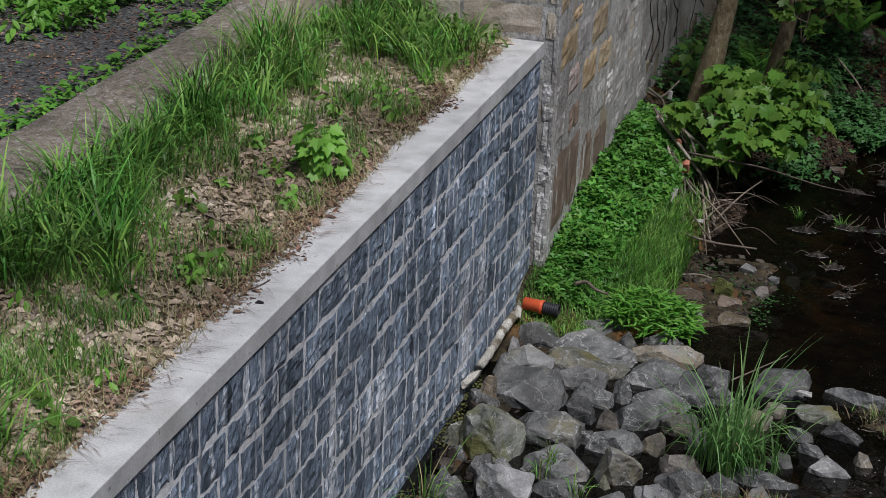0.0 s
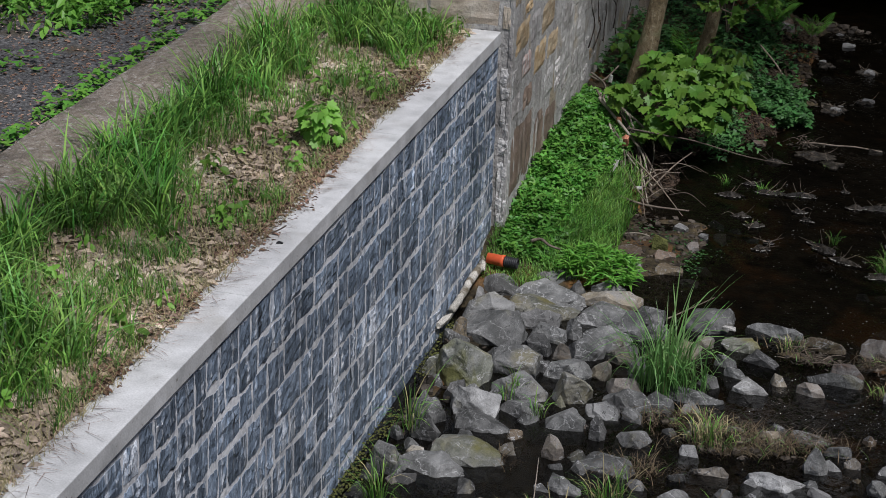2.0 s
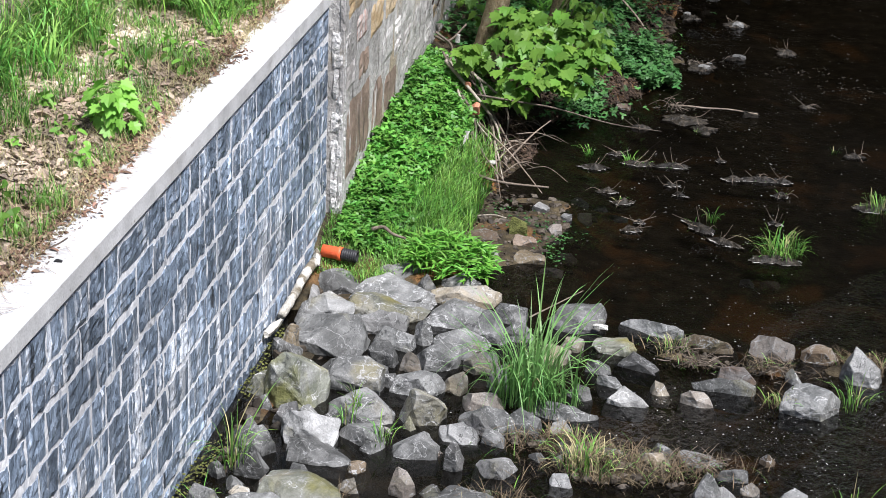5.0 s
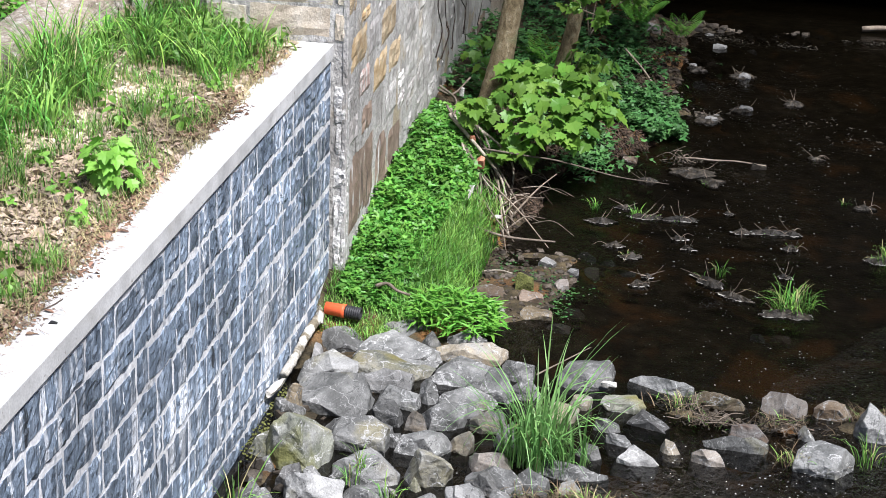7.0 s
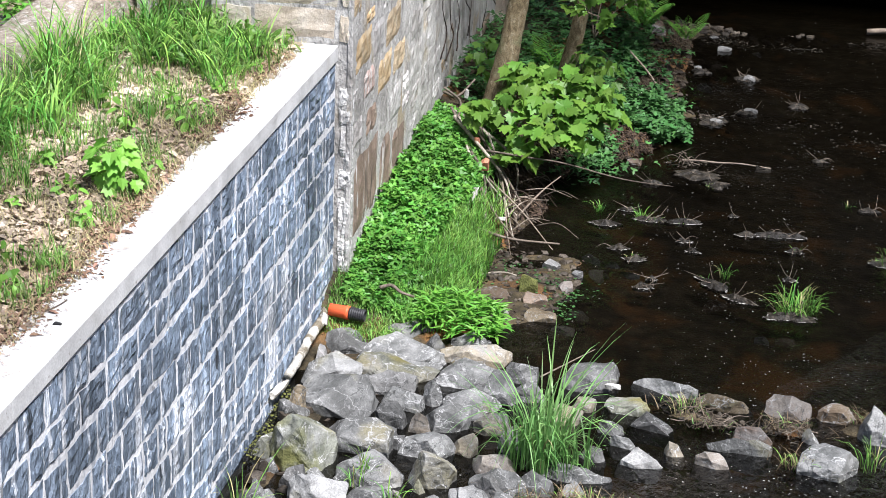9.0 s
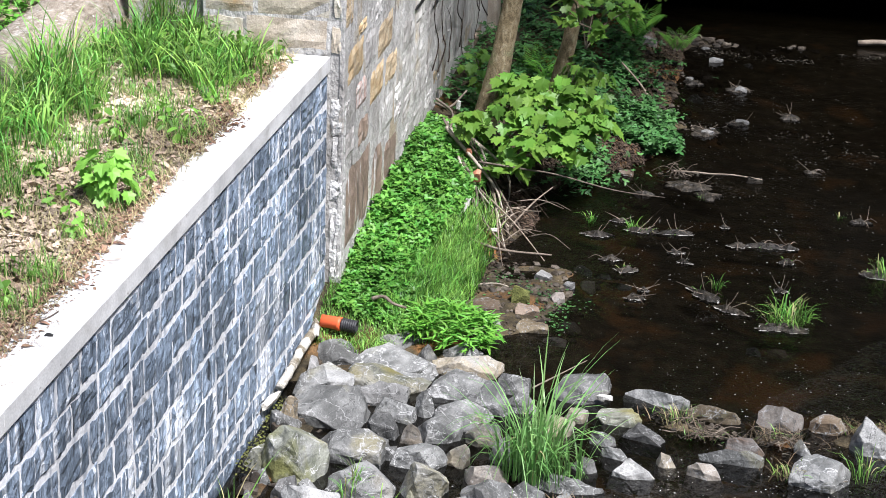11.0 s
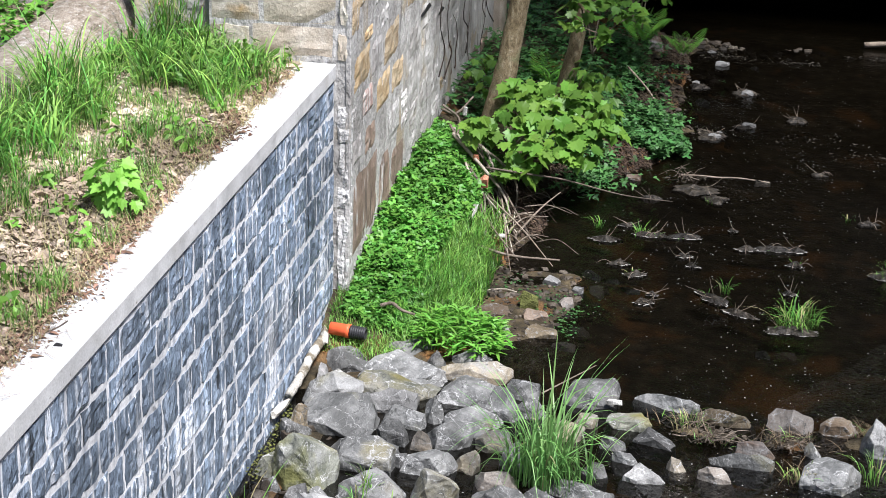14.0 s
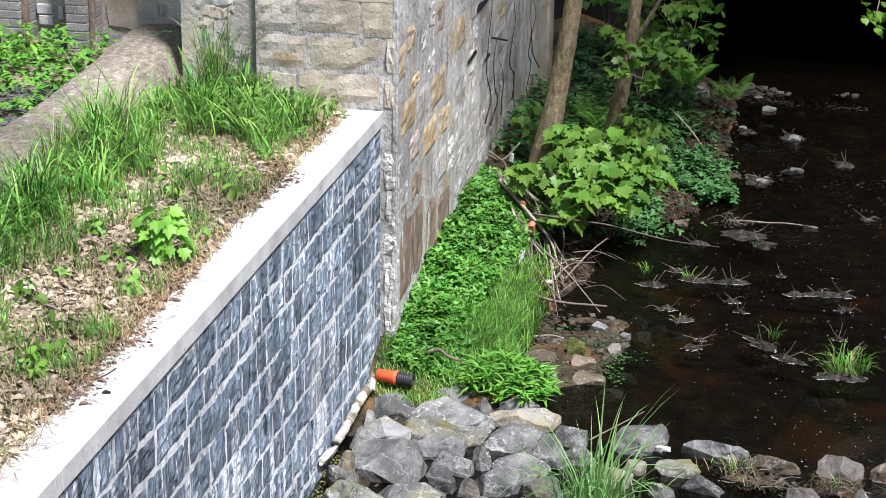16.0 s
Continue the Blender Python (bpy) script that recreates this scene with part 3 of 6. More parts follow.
# ---- old buttress, culvert and back walls ----
def masonry(holder_ob, along, face_of, courses, lengths, proud, thick, mats, seed, gap=0.02, rough=0.01, nx=5, nz=4):
    """Coursed stones as parts. face_of(s, z, out) gives the world place and turn of a block at s along the face."""
    r = random.Random(seed)
    base = Matrix.Translation(-Vector(holder_ob.location))
    for k, (z0, z1) in enumerate(zip(courses, courses[1:])):
        s = along[0] - r.uniform(0, lengths[0])
        while s < along[1]:
            w = r.uniform(*lengths)
            a, b = max(s, along[0]), min(s + w, along[1])
            s += w
            if b - a < 0.07:
                continue
            lift = r.uniform(-0.11, 0.11) * (z1 - z0)
            g = gap * r.uniform(0.6, 1.5)
            v, f = rough_block(b - a - g, z1 - z0 - g, thick, r.random(), nx, nz, rough, 0.008)
            names = [n for n, _ in mats]
            low = z1 < 1.6 and (a + b) / 2 < 2.4
            m = M[r.choices(names, [q * (5 if low and n == "rubble_red" else 1) for n, q in mats])[0]]
            part("stone", mesh_of("stone", v, f, m), holder_ob, at=base @ face_of((a + b) / 2, z0 + g / 2 + lift, proud + r.uniform(-0.006, 0.006)))


buttress = holder("wall_buttress", 0.15, 0.12, 0, "old sandstone buttress wall beside the stream with lime mortar", "wall", kind="structure")
back = Matrix.Translation((-0.15, -0.12, 0))
part("core", bm_mesh("core", box_bm(-1.08, 0.132, 0.133, 8.0, -0.4, 6.0), M["lime"]), buttress, "pale smeared lime mortar", back)
masonry(buttress, (-1.08, 0.15), lambda s, z, o: pose(s, 0.12 - o, z), [2.44, 2.71, 3.03, 3.36, 3.7, 4.1, 4.6, 5.2, 6.0], (0.42, 0.8), 0.0, 0.1, [("sandstone", 1)], 4, 0.035, 0.01)
masonry(buttress, (0.03, 0.15), lambda s, z, o: pose(s, 0.125 - o, z), [0.05, 0.36, 0.7, 1.12, 1.3, 1.72, 2.05, 2.4], (0.3, 0.4), 0.004, 0.1, [("lime_pale", 1)], 8, 0.012, 0.016)


def rubble_cells(x0, x1, z0, z1, r, out):
    """Splits a wall face into uneven stones."""
    w, h = x1 - x0, z1 - z0
    big = 1.7 if (z0 > 3.4 or x0 > 5.0) else 1.0
    if w > 0.95 * big or (w > 0.5 * big and w > 2.2 * h):
        c = x0 + w * r.uniform(0.32, 0.68)
        rubble_cells(x0, c, z0, z1, r, out)
        rubble_cells(c, x1, z0, z1, r, out)
    elif h > 0.46 * big or (h > 0.3 * big and h > w * 1.0):
        c = z0 + h * r.uniform(0.35, 0.65)
        rubble_cells(x0, x1, z0, c, r, out)
        rubble_cells(x0, x1, c, z1, r, out)
    else:
        out.append((x0, x1, z0, z1))


def face_stone(y0, y1, z0, z1, tone, out, r, label=""):
    """One uneven stone in the face of the buttress that looks over the stream."""
    w, h = y1 - y0, z1 - z0
    v, f = rough_block(w, h, 0.12, r.random(), 6, 5, 0.008, 0.014)
    tilt = [r.uniform(-0.03, 0.03) for _ in range(4)]
    v = [(x + (tilt[0] + tilt[1] * 2 * x / w) * (z - h / 2), y, z + (tilt[2] + tilt[3] * 2 * z / h) * x) for x, y, z in v]
    part("stone", mesh_of("stone", v, f, M[tone]), buttress, label, Matrix.Translation(-Vector(buttress.location)) @ pose(out, (y0 + y1) / 2, z0, 0, 0, 90))


rr = random.Random(41)
KNOWN = ((0.3, 0.96, 2.1, 2.42, "ochre", "warm ochre sandstone"), (1.22, 1.82, 1.66, 1.98, "ochre", "warm ochre sandstone"), (1.87, 2.43, 1.65, 1.94, "rubble_tan", ""), (0.64, 1.1, 1.78, 2.03, "rosy", "rosy smeared stone"),
         (1.52, 2.2, 2.02, 2.36, "rubble_tan", ""), (0.7, 1.06, 2.44, 2.56, "ochre", ""), (0.28, 1.3, 0.62, 1.36, "rubble_red", "large red-brown stone with lime drips"), (1.36, 1.86, 0.6, 1.2, "rubble_red", ""),
         (1.01, 1.48, 2.06, 2.38, "rubble", ""), (0.76, 1.2, 1.4, 1.66, "rubble_red", ""), (2.56, 3.18, 2.3, 2.66, "rubble_tan", ""), (0.5, 0.9, 2.8, 3.04, "rubble_tan", ""), (0.26, 0.6, 1.45, 1.7, "rubble", ""),
         (0.2, 0.5, 2.62, 2.95, "rubble_tan", ""), (1.9, 2.5, 0.7, 1.1, "rubble_red", ""))
for y0, y1, z0, z1, tone, words in KNOWN:
    face_stone(y0, y1, z0, z1, tone, 0.142, rr, words)
cells = []
for band in range(5):
    rubble_cells(0.13 + 1.572 * band, 0.13 + 1.572 * (band + 1), 0.1, 2.4 + 0.24 * (band % 2), rr, cells)
    rubble_cells(0.13 + 1.572 * band, 0.13 + 1.572 * (band + 1), 2.4 + 0.24 * (band % 2), 6.0, rr, cells)
for y0, y1, z0, z1 in cells:
    g = rr.uniform(0.012, 0.05)
    if any(y0 < b and y1 > a and z0 < d and z1 > c for a, b, c, d, _, _ in KNOWN):
        continue
    tone = rr.choices(("rubble", "lime", "rubble_tan", "rubble_red"), (5, 5, 0.6, 0.5 if z1 > 1.7 else 2))[0]
    face_stone(y0 + g / 2, y1 - g / 2, z0 + g / 2, z1 - g / 2, tone, 0.139 + rr.uniform(-0.012, 0.004), rr)
# Black lumps on the face paint the shade inside missing mortar.
for y0, y1, z0, z1 in ((3.7, 4.3, 2.49, 2.55), (3.25, 3.75, 2.07, 2.12), (4.15, 4.5, 1.87, 1.91)):
    part("hole", bm_mesh("hole", hull_rock(0.02, y1 - y0, z1 - z0, int(y0 * 100), 9), M["tar_and_gap_shade"]), buttress, "black patch as the shade in a gap where mortar fell out", Matrix.Translation(-Vector(buttress.location)) @ pose(0.14, (y0 + y1) / 2, z0))
part("iron_peg", tube([(0.1, 4.6, 2.03), (0.2, 4.62, 2.02), (0.3, 4.64, 2.0)], 0.014, 0.012, M["tar_and_gap_shade"], "iron_peg", 6, 2), buttress, "dark iron peg", Matrix.Translation(-Vector(buttress.location)))
part("corner_mortar", bm_mesh("corner_mortar", box_bm(0.1, 0.147, 0.121, 0.17, 0.05, 6.0, 0.008), M["lime"]), buttress, "lime mortar on the corner", back)
part("quoin", bm_mesh("quoin", box_bm(0.0, 0.24, 8.0, 8.4, -0.3, 6.0, 0.03), M["sandstone"]), buttress, "pale dressed end stones", back)

part("bay", bm_mesh("bay", box_bm(-1.76, -1.081, 0.2, 1.02, 1.6, 6.0), M["plaster"]), buttress, "flaking grey plaster beside the buttress", back)
for k in range(34):      # rubble showing through the fallen plaster
    w, h = rr.uniform(0.12, 0.32), rr.uniform(0.08, 0.2)
    v, f = rough_block(w, h, 0.06, rr.random(), 5, 4, 0.008, 0.01)
    part("stone", mesh_of("stone", v, f, M[rr.choice(("rubble", "rubble", "lime", "sandstone"))]), buttress, at=back @ pose(rr.uniform(-1.6, -1.22), 0.192 + rr.uniform(-0.004, 0.004), rr.uniform(2.45, 4.4), 0, rr.uniform(-12, 12), 0))

house = holder("wall_back", -2.8, 1.03, H, "stained plaster and rubble wall with grey brick piers", "wall", kind="structure")
hb = Matrix.Translation((2.8, -1.03, -H))
part("plaster", bm_mesh("plaster", box_bm(-9.0, -1.08, 1.03, 1.4, 1.5, 6.0), M["plaster"]), house, "stained flaking plaster over rubble", hb)
for px in (-2.99, -3.62):
    core = part("brick_pier", bm_mesh("brick_pier", box_bm(px + 0.006, px + 0.19, 0.66, 1.03, H - 0.1, 6.0), M["mortar"]), house, "pier of grey bricks", hb)
    for c in range(14):
        z = H - 0.08 + c * 0.078
        for k, (a, b, y0, y1) in enumerate(((px, px + 0.196, 0.65, 0.76), (px + 0.096, px + 0.196, 0.768, 1.028)) if c % 2 else ((px, px + 0.094, 0.65, 0.86), (px + 0.102, px + 0.196, 0.65, 0.86), (px + 0.096, px + 0.196, 0.868, 1.028))):
            part("brick", bm_mesh("brick", box_bm(a, b, y0, y1, z, z + 0.068, 0.004), M["brick"]), core)
    part("rusty_rail", bm_mesh("rusty_rail", box_bm(px + 0.197, px + 0.24, 0.7, 0.78, H, 6.0, 0.006), M["rubble_red"]), house, "rust-stained upright beside the pier", hb)
for k in range(26):      # rubble showing through the fallen plaster
    rx, rz = rr.uniform(-2.75, -1.8), rr.uniform(2.45, 4.6)
    w, h = rr.uniform(0.12, 0.34), rr.uniform(0.08, 0.2)
    v, f = rough_block(w, h, 0.06, rr.random(), 5, 4, 0.01, 0.012)
    part("stone", mesh_of("stone", v, f, M[rr.choice(("rubble", "rubble", "lime", "sandstone"))]), house, at=hb @ pose(rx, 1.022 + rr.uniform(-0.004, 0.006), rz, 0, rr.uniform(-12, 12), 0))
part("yellow_plaster", bm_mesh("yellow_plaster", hull_rock(0.3, 0.03, 0.5, 611, 12), M["sandstone"]), house, "patch of yellowed plaster", hb @ pose(-2.6, 1.02, 2.72))
for sx, sz, w, h in ((-3.34, 2.86, 0.14, 0.09), (-3.33, 2.76, 0.13, 0.09), (-3.18, 2.82, 0.05, 0.12), (-3.06, 2.74, 0.09, 0.13)):
    part("loose_stone", bm_mesh("loose_stone", box_bm(sx - w / 2, sx + w / 2, 0.995, 1.05, sz, sz + h, 0.008), M["mortar"]), house, "pale patched stone", hb)

beam_profile = [(-2.52, H + 0.05), (-2.5, H + 0.2), (-2.44, H + 0.262), (-2.2, H + 0.285), (-2.0, H + 0.27), (-1.9, H + 0.22), (-1.8, H + 0.08), (-1.76, H - 0.2), (-2.5, H - 0.2)]
verts, faces = [], []
ys = list(np.arange(-13.8, 1.02, 0.12)) + [1.02]
for y in ys:
    rise = 0.06 * max(0.0, y + 1.2)
    for x, z in beam_profile:
        verts.append((x + 0.012 * noise2(x * 3, y, 2.2, 5), y, z + (rise if z > H else 0) + 0.014 * noise2(x * 2, y, 3.1, 7)))
w = len(beam_profile)
for j in range(len(ys) - 1):
    for i in range(w):
        faces.append((j * w + i, j * w + (i + 1) % w, (j + 1) * w + (i + 1) % w, (j + 1) * w + i))
faces += [tuple(range(w)), tuple(range((len(ys) - 1) * w, len(ys) * w))[::-1]]
tagged(new("kerb_wall", mesh_of("kerb_wall", verts, faces, M["beam"], True)), "low weathered sandstone wall with rounded top between path and grass", "low wall", kind="structure")

# culvert that closes the stream, its dark shade painted into the stone
culvert = holder("culvert", 4, 11.9, 0, "near-black culvert where the stream disappears, shade put into its colour", "culvert", kind="structure")
cb = Matrix.Translation((-4, -11.9, 0))
# The front wall is out of view, added to darken the water.
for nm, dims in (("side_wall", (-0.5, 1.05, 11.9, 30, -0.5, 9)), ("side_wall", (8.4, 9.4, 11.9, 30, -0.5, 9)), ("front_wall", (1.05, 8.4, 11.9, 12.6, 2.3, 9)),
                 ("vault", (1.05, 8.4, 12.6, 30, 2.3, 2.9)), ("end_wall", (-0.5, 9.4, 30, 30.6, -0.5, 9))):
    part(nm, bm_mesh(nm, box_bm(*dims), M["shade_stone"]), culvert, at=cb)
# Added and never seen: it keeps open sky out of the water's reflection.
tagged(new("wall_far_bank", bm_mesh("wall_far_bank", box_bm(8.6, 9.3, -16, 11.9, -0.5, 7), M["shade_stone"])), "added unseen near-black wall closing the far bank of the stream", "wall", kind="structure")


# ---- riprap ----
count = [0]


def boulder(x, y, z, w, d, h, turn, tone):
    count[0] += 1
    k = count[0]
    words = dict(grey="angular blue-grey quarried boulder with pale veins", dark="dark angular boulder in shade", tan="tan sandstone boulder among grey riprap",
                 mossy="grey boulder with greenish moss film", pale="pale grey boulder with chalky veins", white="boulder with a bright chalk-white face", rust="rust-brown stone at the water", pink="pale pinkish boulder in the shallows")
    ob = new("boulder", bm_mesh("boulder", quarry_rock(w * 1.02, d * 1.05, h * 0.98 + 0.1, k), M["rock_" + tone]))
    ob.matrix_basis = pose(x, y, z - 0.1, rnd.uniform(-9, 9), rnd.uniform(-9, 9), turn)
    tagged(ob, words[tone], "boulder", "riprap boulders")


boulder(0.31, -0.62, -0.03, 0.41, 0.31, 0.19, -10, "dark")
boulder(0.75, -0.26, -0.03, 0.50, 0.35, 0.19, 1, "grey")
boulder(0.35, -1.22, -0.03, 0.49, 0.38, 0.26, 0, "grey")
boulder(0.83, -0.74, -0.03, 0.66, 0.51, 0.21, -13, "grey")
boulder(0.79, -0.99, -0.03, 0.65, 0.39, 0.19, -6, "mossy")
boulder(0.50, -1.67, -0.03, 0.60, 0.47, 0.27, -2, "grey")
boulder(0.84, -1.33, -0.03, 0.44, 0.22, 0.19, 1, "pale")
boulder(1.03, -1.59, -0.03, 0.32, 0.20, 0.19, -15, "grey")
boulder(1.21, -1.49, -0.03, 0.16, 0.13, 0.23, -17, "grey")
boulder(1.41, -1.02, -0.03, 0.57, 0.34, 0.19, -2, "grey")
boulder(1.42, -0.57, -0.03, 0.57, 0.33, 0.19, -9, "tan")
boulder(1.33, -0.35, -0.03, 0.34, 0.14, 0.19, 0, "dark")
boulder(1.54, -1.54, -0.03, 0.45, 0.34, 0.19, -10, "grey")
boulder(1.77, -1.27, -0.03, 0.27, 0.21, 0.25, -11, "grey")
boulder(1.40, -1.83, -0.03, 0.38, 0.29, 0.20, -2, "grey")
boulder(1.75, -1.87, -0.03, 0.32, 0.14, 0.19, 0, "tan")
boulder(0.45, -2.72, -0.03, 0.48, 0.37, 0.41, 0, "mossy")
boulder(0.85, -2.34, -0.03, 0.44, 0.34, 0.26, -2, "grey")
boulder(0.99, -1.92, -0.03, 0.24, 0.19, 0.21, -5, "grey")
boulder(1.20, -2.02, -0.03, 0.18, 0.08, 0.19, -13, "tan")
boulder(1.33, -2.33, -0.03, 0.37, 0.26, 0.19, -10, "grey")
boulder(1.45, -2.76, -0.03, 0.31, 0.25, 0.31, -13, "grey")
boulder(1.00, -2.81, -0.03, 0.52, 0.41, 0.20, -1, "grey")
boulder(1.87, -2.48, -0.03, 0.33, 0.21, 0.19, -5, "pink")
boulder(1.97, -2.81, -0.03, 0.50, 0.18, 0.19, -17, "grey")
boulder(0.49, -3.08, -0.03, 0.18, 0.14, 0.20, -15, "dark")
boulder(1.91, -2.11, -0.03, 0.16, 0.13, 0.22, -12, "grey")
boulder(1.85, -0.87, -0.03, 0.26, 0.19, 0.19, 1, "grey")
boulder(0.21, -1.96, -0.03, 0.13, 0.10, 0.30, -16, "rust")
boulder(2.35, -0.80, -0.08, 0.48, 0.38, 0.26, -8, "grey")
boulder(3.03, -0.76, -0.08, 0.56, 0.18, 0.19, -17, "grey")
boulder(3.49, -0.97, -0.08, 0.48, 0.20, 0.19, -9, "rust")
boulder(4.02, -0.93, -0.08, 0.36, 0.29, 0.22, -2, "pink")
boulder(4.37, -0.92, -0.08, 0.30, 0.24, 0.21, -5, "rust")
boulder(4.74, -1.25, -0.08, 0.33, 0.26, 0.36, -4, "grey")
boulder(3.75, -1.50, -0.08, 0.30, 0.16, 0.19, -5, "rust")
boulder(3.68, -1.74, -0.08, 0.46, 0.08, 0.19, 1, "grey")
boulder(3.47, -2.00, -0.08, 0.31, 0.12, 0.19, -3, "pink")
boulder(4.33, -1.87, -0.08, 0.42, 0.33, 0.27, -13, "grey")
boulder(2.72, -1.20, -0.08, 0.35, 0.25, 0.19, -6, "mossy")
boulder(2.95, -1.50, -0.08, 0.35, 0.15, 0.19, -14, "dark")
boulder(2.82, -1.85, -0.08, 0.25, 0.08, 0.19, -16, "pale")
boulder(2.91, -2.10, -0.08, 0.34, 0.19, 0.19, -13, "pale")
boulder(3.16, -1.90, -0.08, 0.16, 0.08, 0.19, -2, "tan")
boulder(4.20, -1.45, -0.08, 0.15, 0.08, 0.19, -11, "grey")
boulder(2.54, -2.16, -0.08, 0.22, 0.08, 0.19, -9, "pale")
boulder(2.41, -1.31, -0.08, 0.19, 0.09, 0.19, -4, "tan")
boulder(2.65, -1.63, -0.08, 0.21, 0.08, 0.19, -8, "grey")
boulder(2.48, -2.44, -0.08, 0.55, 0.19, 0.19, -4, "grey")
boulder(0.70, -3.25, -0.08, 0.42, 0.33, 0.29, -1, "white")
boulder(1.10, -3.17, -0.08, 0.38, 0.30, 0.21, -5, "grey")
boulder(0.41, -3.56, -0.08, 0.30, 0.23, 0.29, 1, "grey")
boulder(0.41, -3.89, -0.08, 0.23, 0.18, 0.28, -6, "dark")
boulder(0.87, -3.53, -0.08, 0.51, 0.32, 0.19, 0, "grey")
boulder(1.48, -3.30, -0.08, 0.43, 0.33, 0.19, 1, "grey")
boulder(1.80, -3.03, -0.08, 0.31, 0.20, 0.19, -4, "grey")
boulder(1.80, -3.46, -0.08, 0.14, 0.11, 0.31, 1, "dark")
boulder(0.29, -4.54, -0.08, 0.30, 0.23, 0.32, -10, "grey")
boulder(0.88, -4.10, -0.08, 0.61, 0.45, 0.19, -7, "mossy")
boulder(0.65, -4.42, -0.08, 0.56, 0.38, 0.19, -17, "grey")
boulder(1.54, -3.92, -0.08, 0.18, 0.14, 0.28, -9, "pink")
boulder(1.25, -5.00, -0.08, 0.30, 0.15, 0.19, -12, "tan")
boulder(0.67, -5.53, -0.08, 0.42, 0.33, 0.21, -7, "grey")
boulder(1.24, -5.59, -0.08, 0.44, 0.34, 0.19, 0, "grey")
boulder(1.49, -5.87, -0.08, 0.31, 0.16, 0.19, 1, "grey")
boulder(0.34, -5.92, -0.08, 0.37, 0.29, 0.22, 1, "dark")
boulder(1.74, -4.46, -0.08, 0.29, 0.19, 0.19, -14, "grey")
boulder(1.15, -3.97, -0.08, 0.17, 0.08, 0.19, -11, "tan")
boulder(2.10, -3.43, -0.10, 0.30, 0.24, 0.22, 1, "pale")
boulder(1.97, -3.95, -0.10, 0.50, 0.34, 0.19, -9, "grey")
boulder(2.63, -4.31, -0.10, 0.33, 0.24, 0.19, -8, "grey")
boulder(2.57, -4.88, -0.10, 0.26, 0.21, 0.20, -14, "rust")
boulder(2.96, -4.73, -0.10, 0.46, 0.34, 0.19, -15, "pale")
boulder(3.23, -4.54, -0.10, 0.36, 0.28, 0.21, -2, "grey")
boulder(3.55, -4.47, -0.10, 0.33, 0.26, 0.31, -2, "grey")
boulder(3.31, -4.29, -0.10, 0.12, 0.09, 0.20, -15, "tan")
boulder(2.74, -5.44, -0.10, 0.62, 0.39, 0.19, -6, "grey")
boulder(3.15, -5.22, -0.10, 0.29, 0.10, 0.19, -15, "pink")
boulder(3.18, -5.41, -0.10, 0.41, 0.15, 0.19, -4, "grey")
boulder(3.69, -5.16, -0.10, 0.28, 0.22, 0.28, -13, "grey")
boulder(3.96, -5.15, -0.10, 0.37, 0.09, 0.19, -17, "pale")
boulder(3.34, -3.77, -0.10, 0.53, 0.28, 0.19, -8, "white")
boulder(2.81, -3.78, -0.10, 0.30, 0.12, 0.19, -4, "tan")
boulder(2.63, -3.56, -0.10, 0.17, 0.08, 0.19, -4, "white")
boulder(3.23, -3.09, -0.10, 0.27, 0.21, 0.19, -14, "tan")
boulder(3.26, -2.93, -0.10, 0.21, 0.14, 0.19, -16, "grey")
boulder(3.58, -2.95, -0.10, 0.34, 0.21, 0.19, -16, "pale")
boulder(3.66, -3.48, -0.10, 0.19, 0.15, 0.32, -5, "grey")
boulder(3.82, -3.18, -0.10, 0.24, 0.08, 0.19, 1, "grey")
boulder(3.95, -3.33, -0.10, 0.14, 0.10, 0.19, -7, "tan")
boulder(3.81, -3.42, -0.10, 0.14, 0.08, 0.19, 0, "pale")
boulder(4.16, -3.68, -0.10, 0.23, 0.18, 0.21, -9, "grey")
boulder(4.38, -3.51, -0.10, 0.22, 0.09, 0.19, -1, "pink")
boulder(4.03, -4.06, -0.10, 0.29, 0.23, 0.23, -10, "dark")
boulder(3.92, -4.47, -0.10, 0.19, 0.15, 0.25, -16, "rust")
boulder(3.74, -3.95, -0.10, 0.25, 0.09, 0.19, -8, "pale")
boulder(4.01, -2.86, -0.10, 0.13, 0.08, 0.19, -17, "rust")
boulder(2.93, -3.08, -0.10, 0.26, 0.08, 0.19, -15, "grey")
boulder(2.40, -2.94, -0.10, 0.21, 0.11, 0.19, -14, "dark")
boulder(2.09, -2.79, -0.10, 0.32, 0.19, 0.19, 0, "grey")
boulder(2.04, -3.01, -0.10, 0.20, 0.15, 0.20, -16, "grey")
boulder(1.80, -3.01, -0.10, 0.35, 0.18, 0.19, -11, "grey")

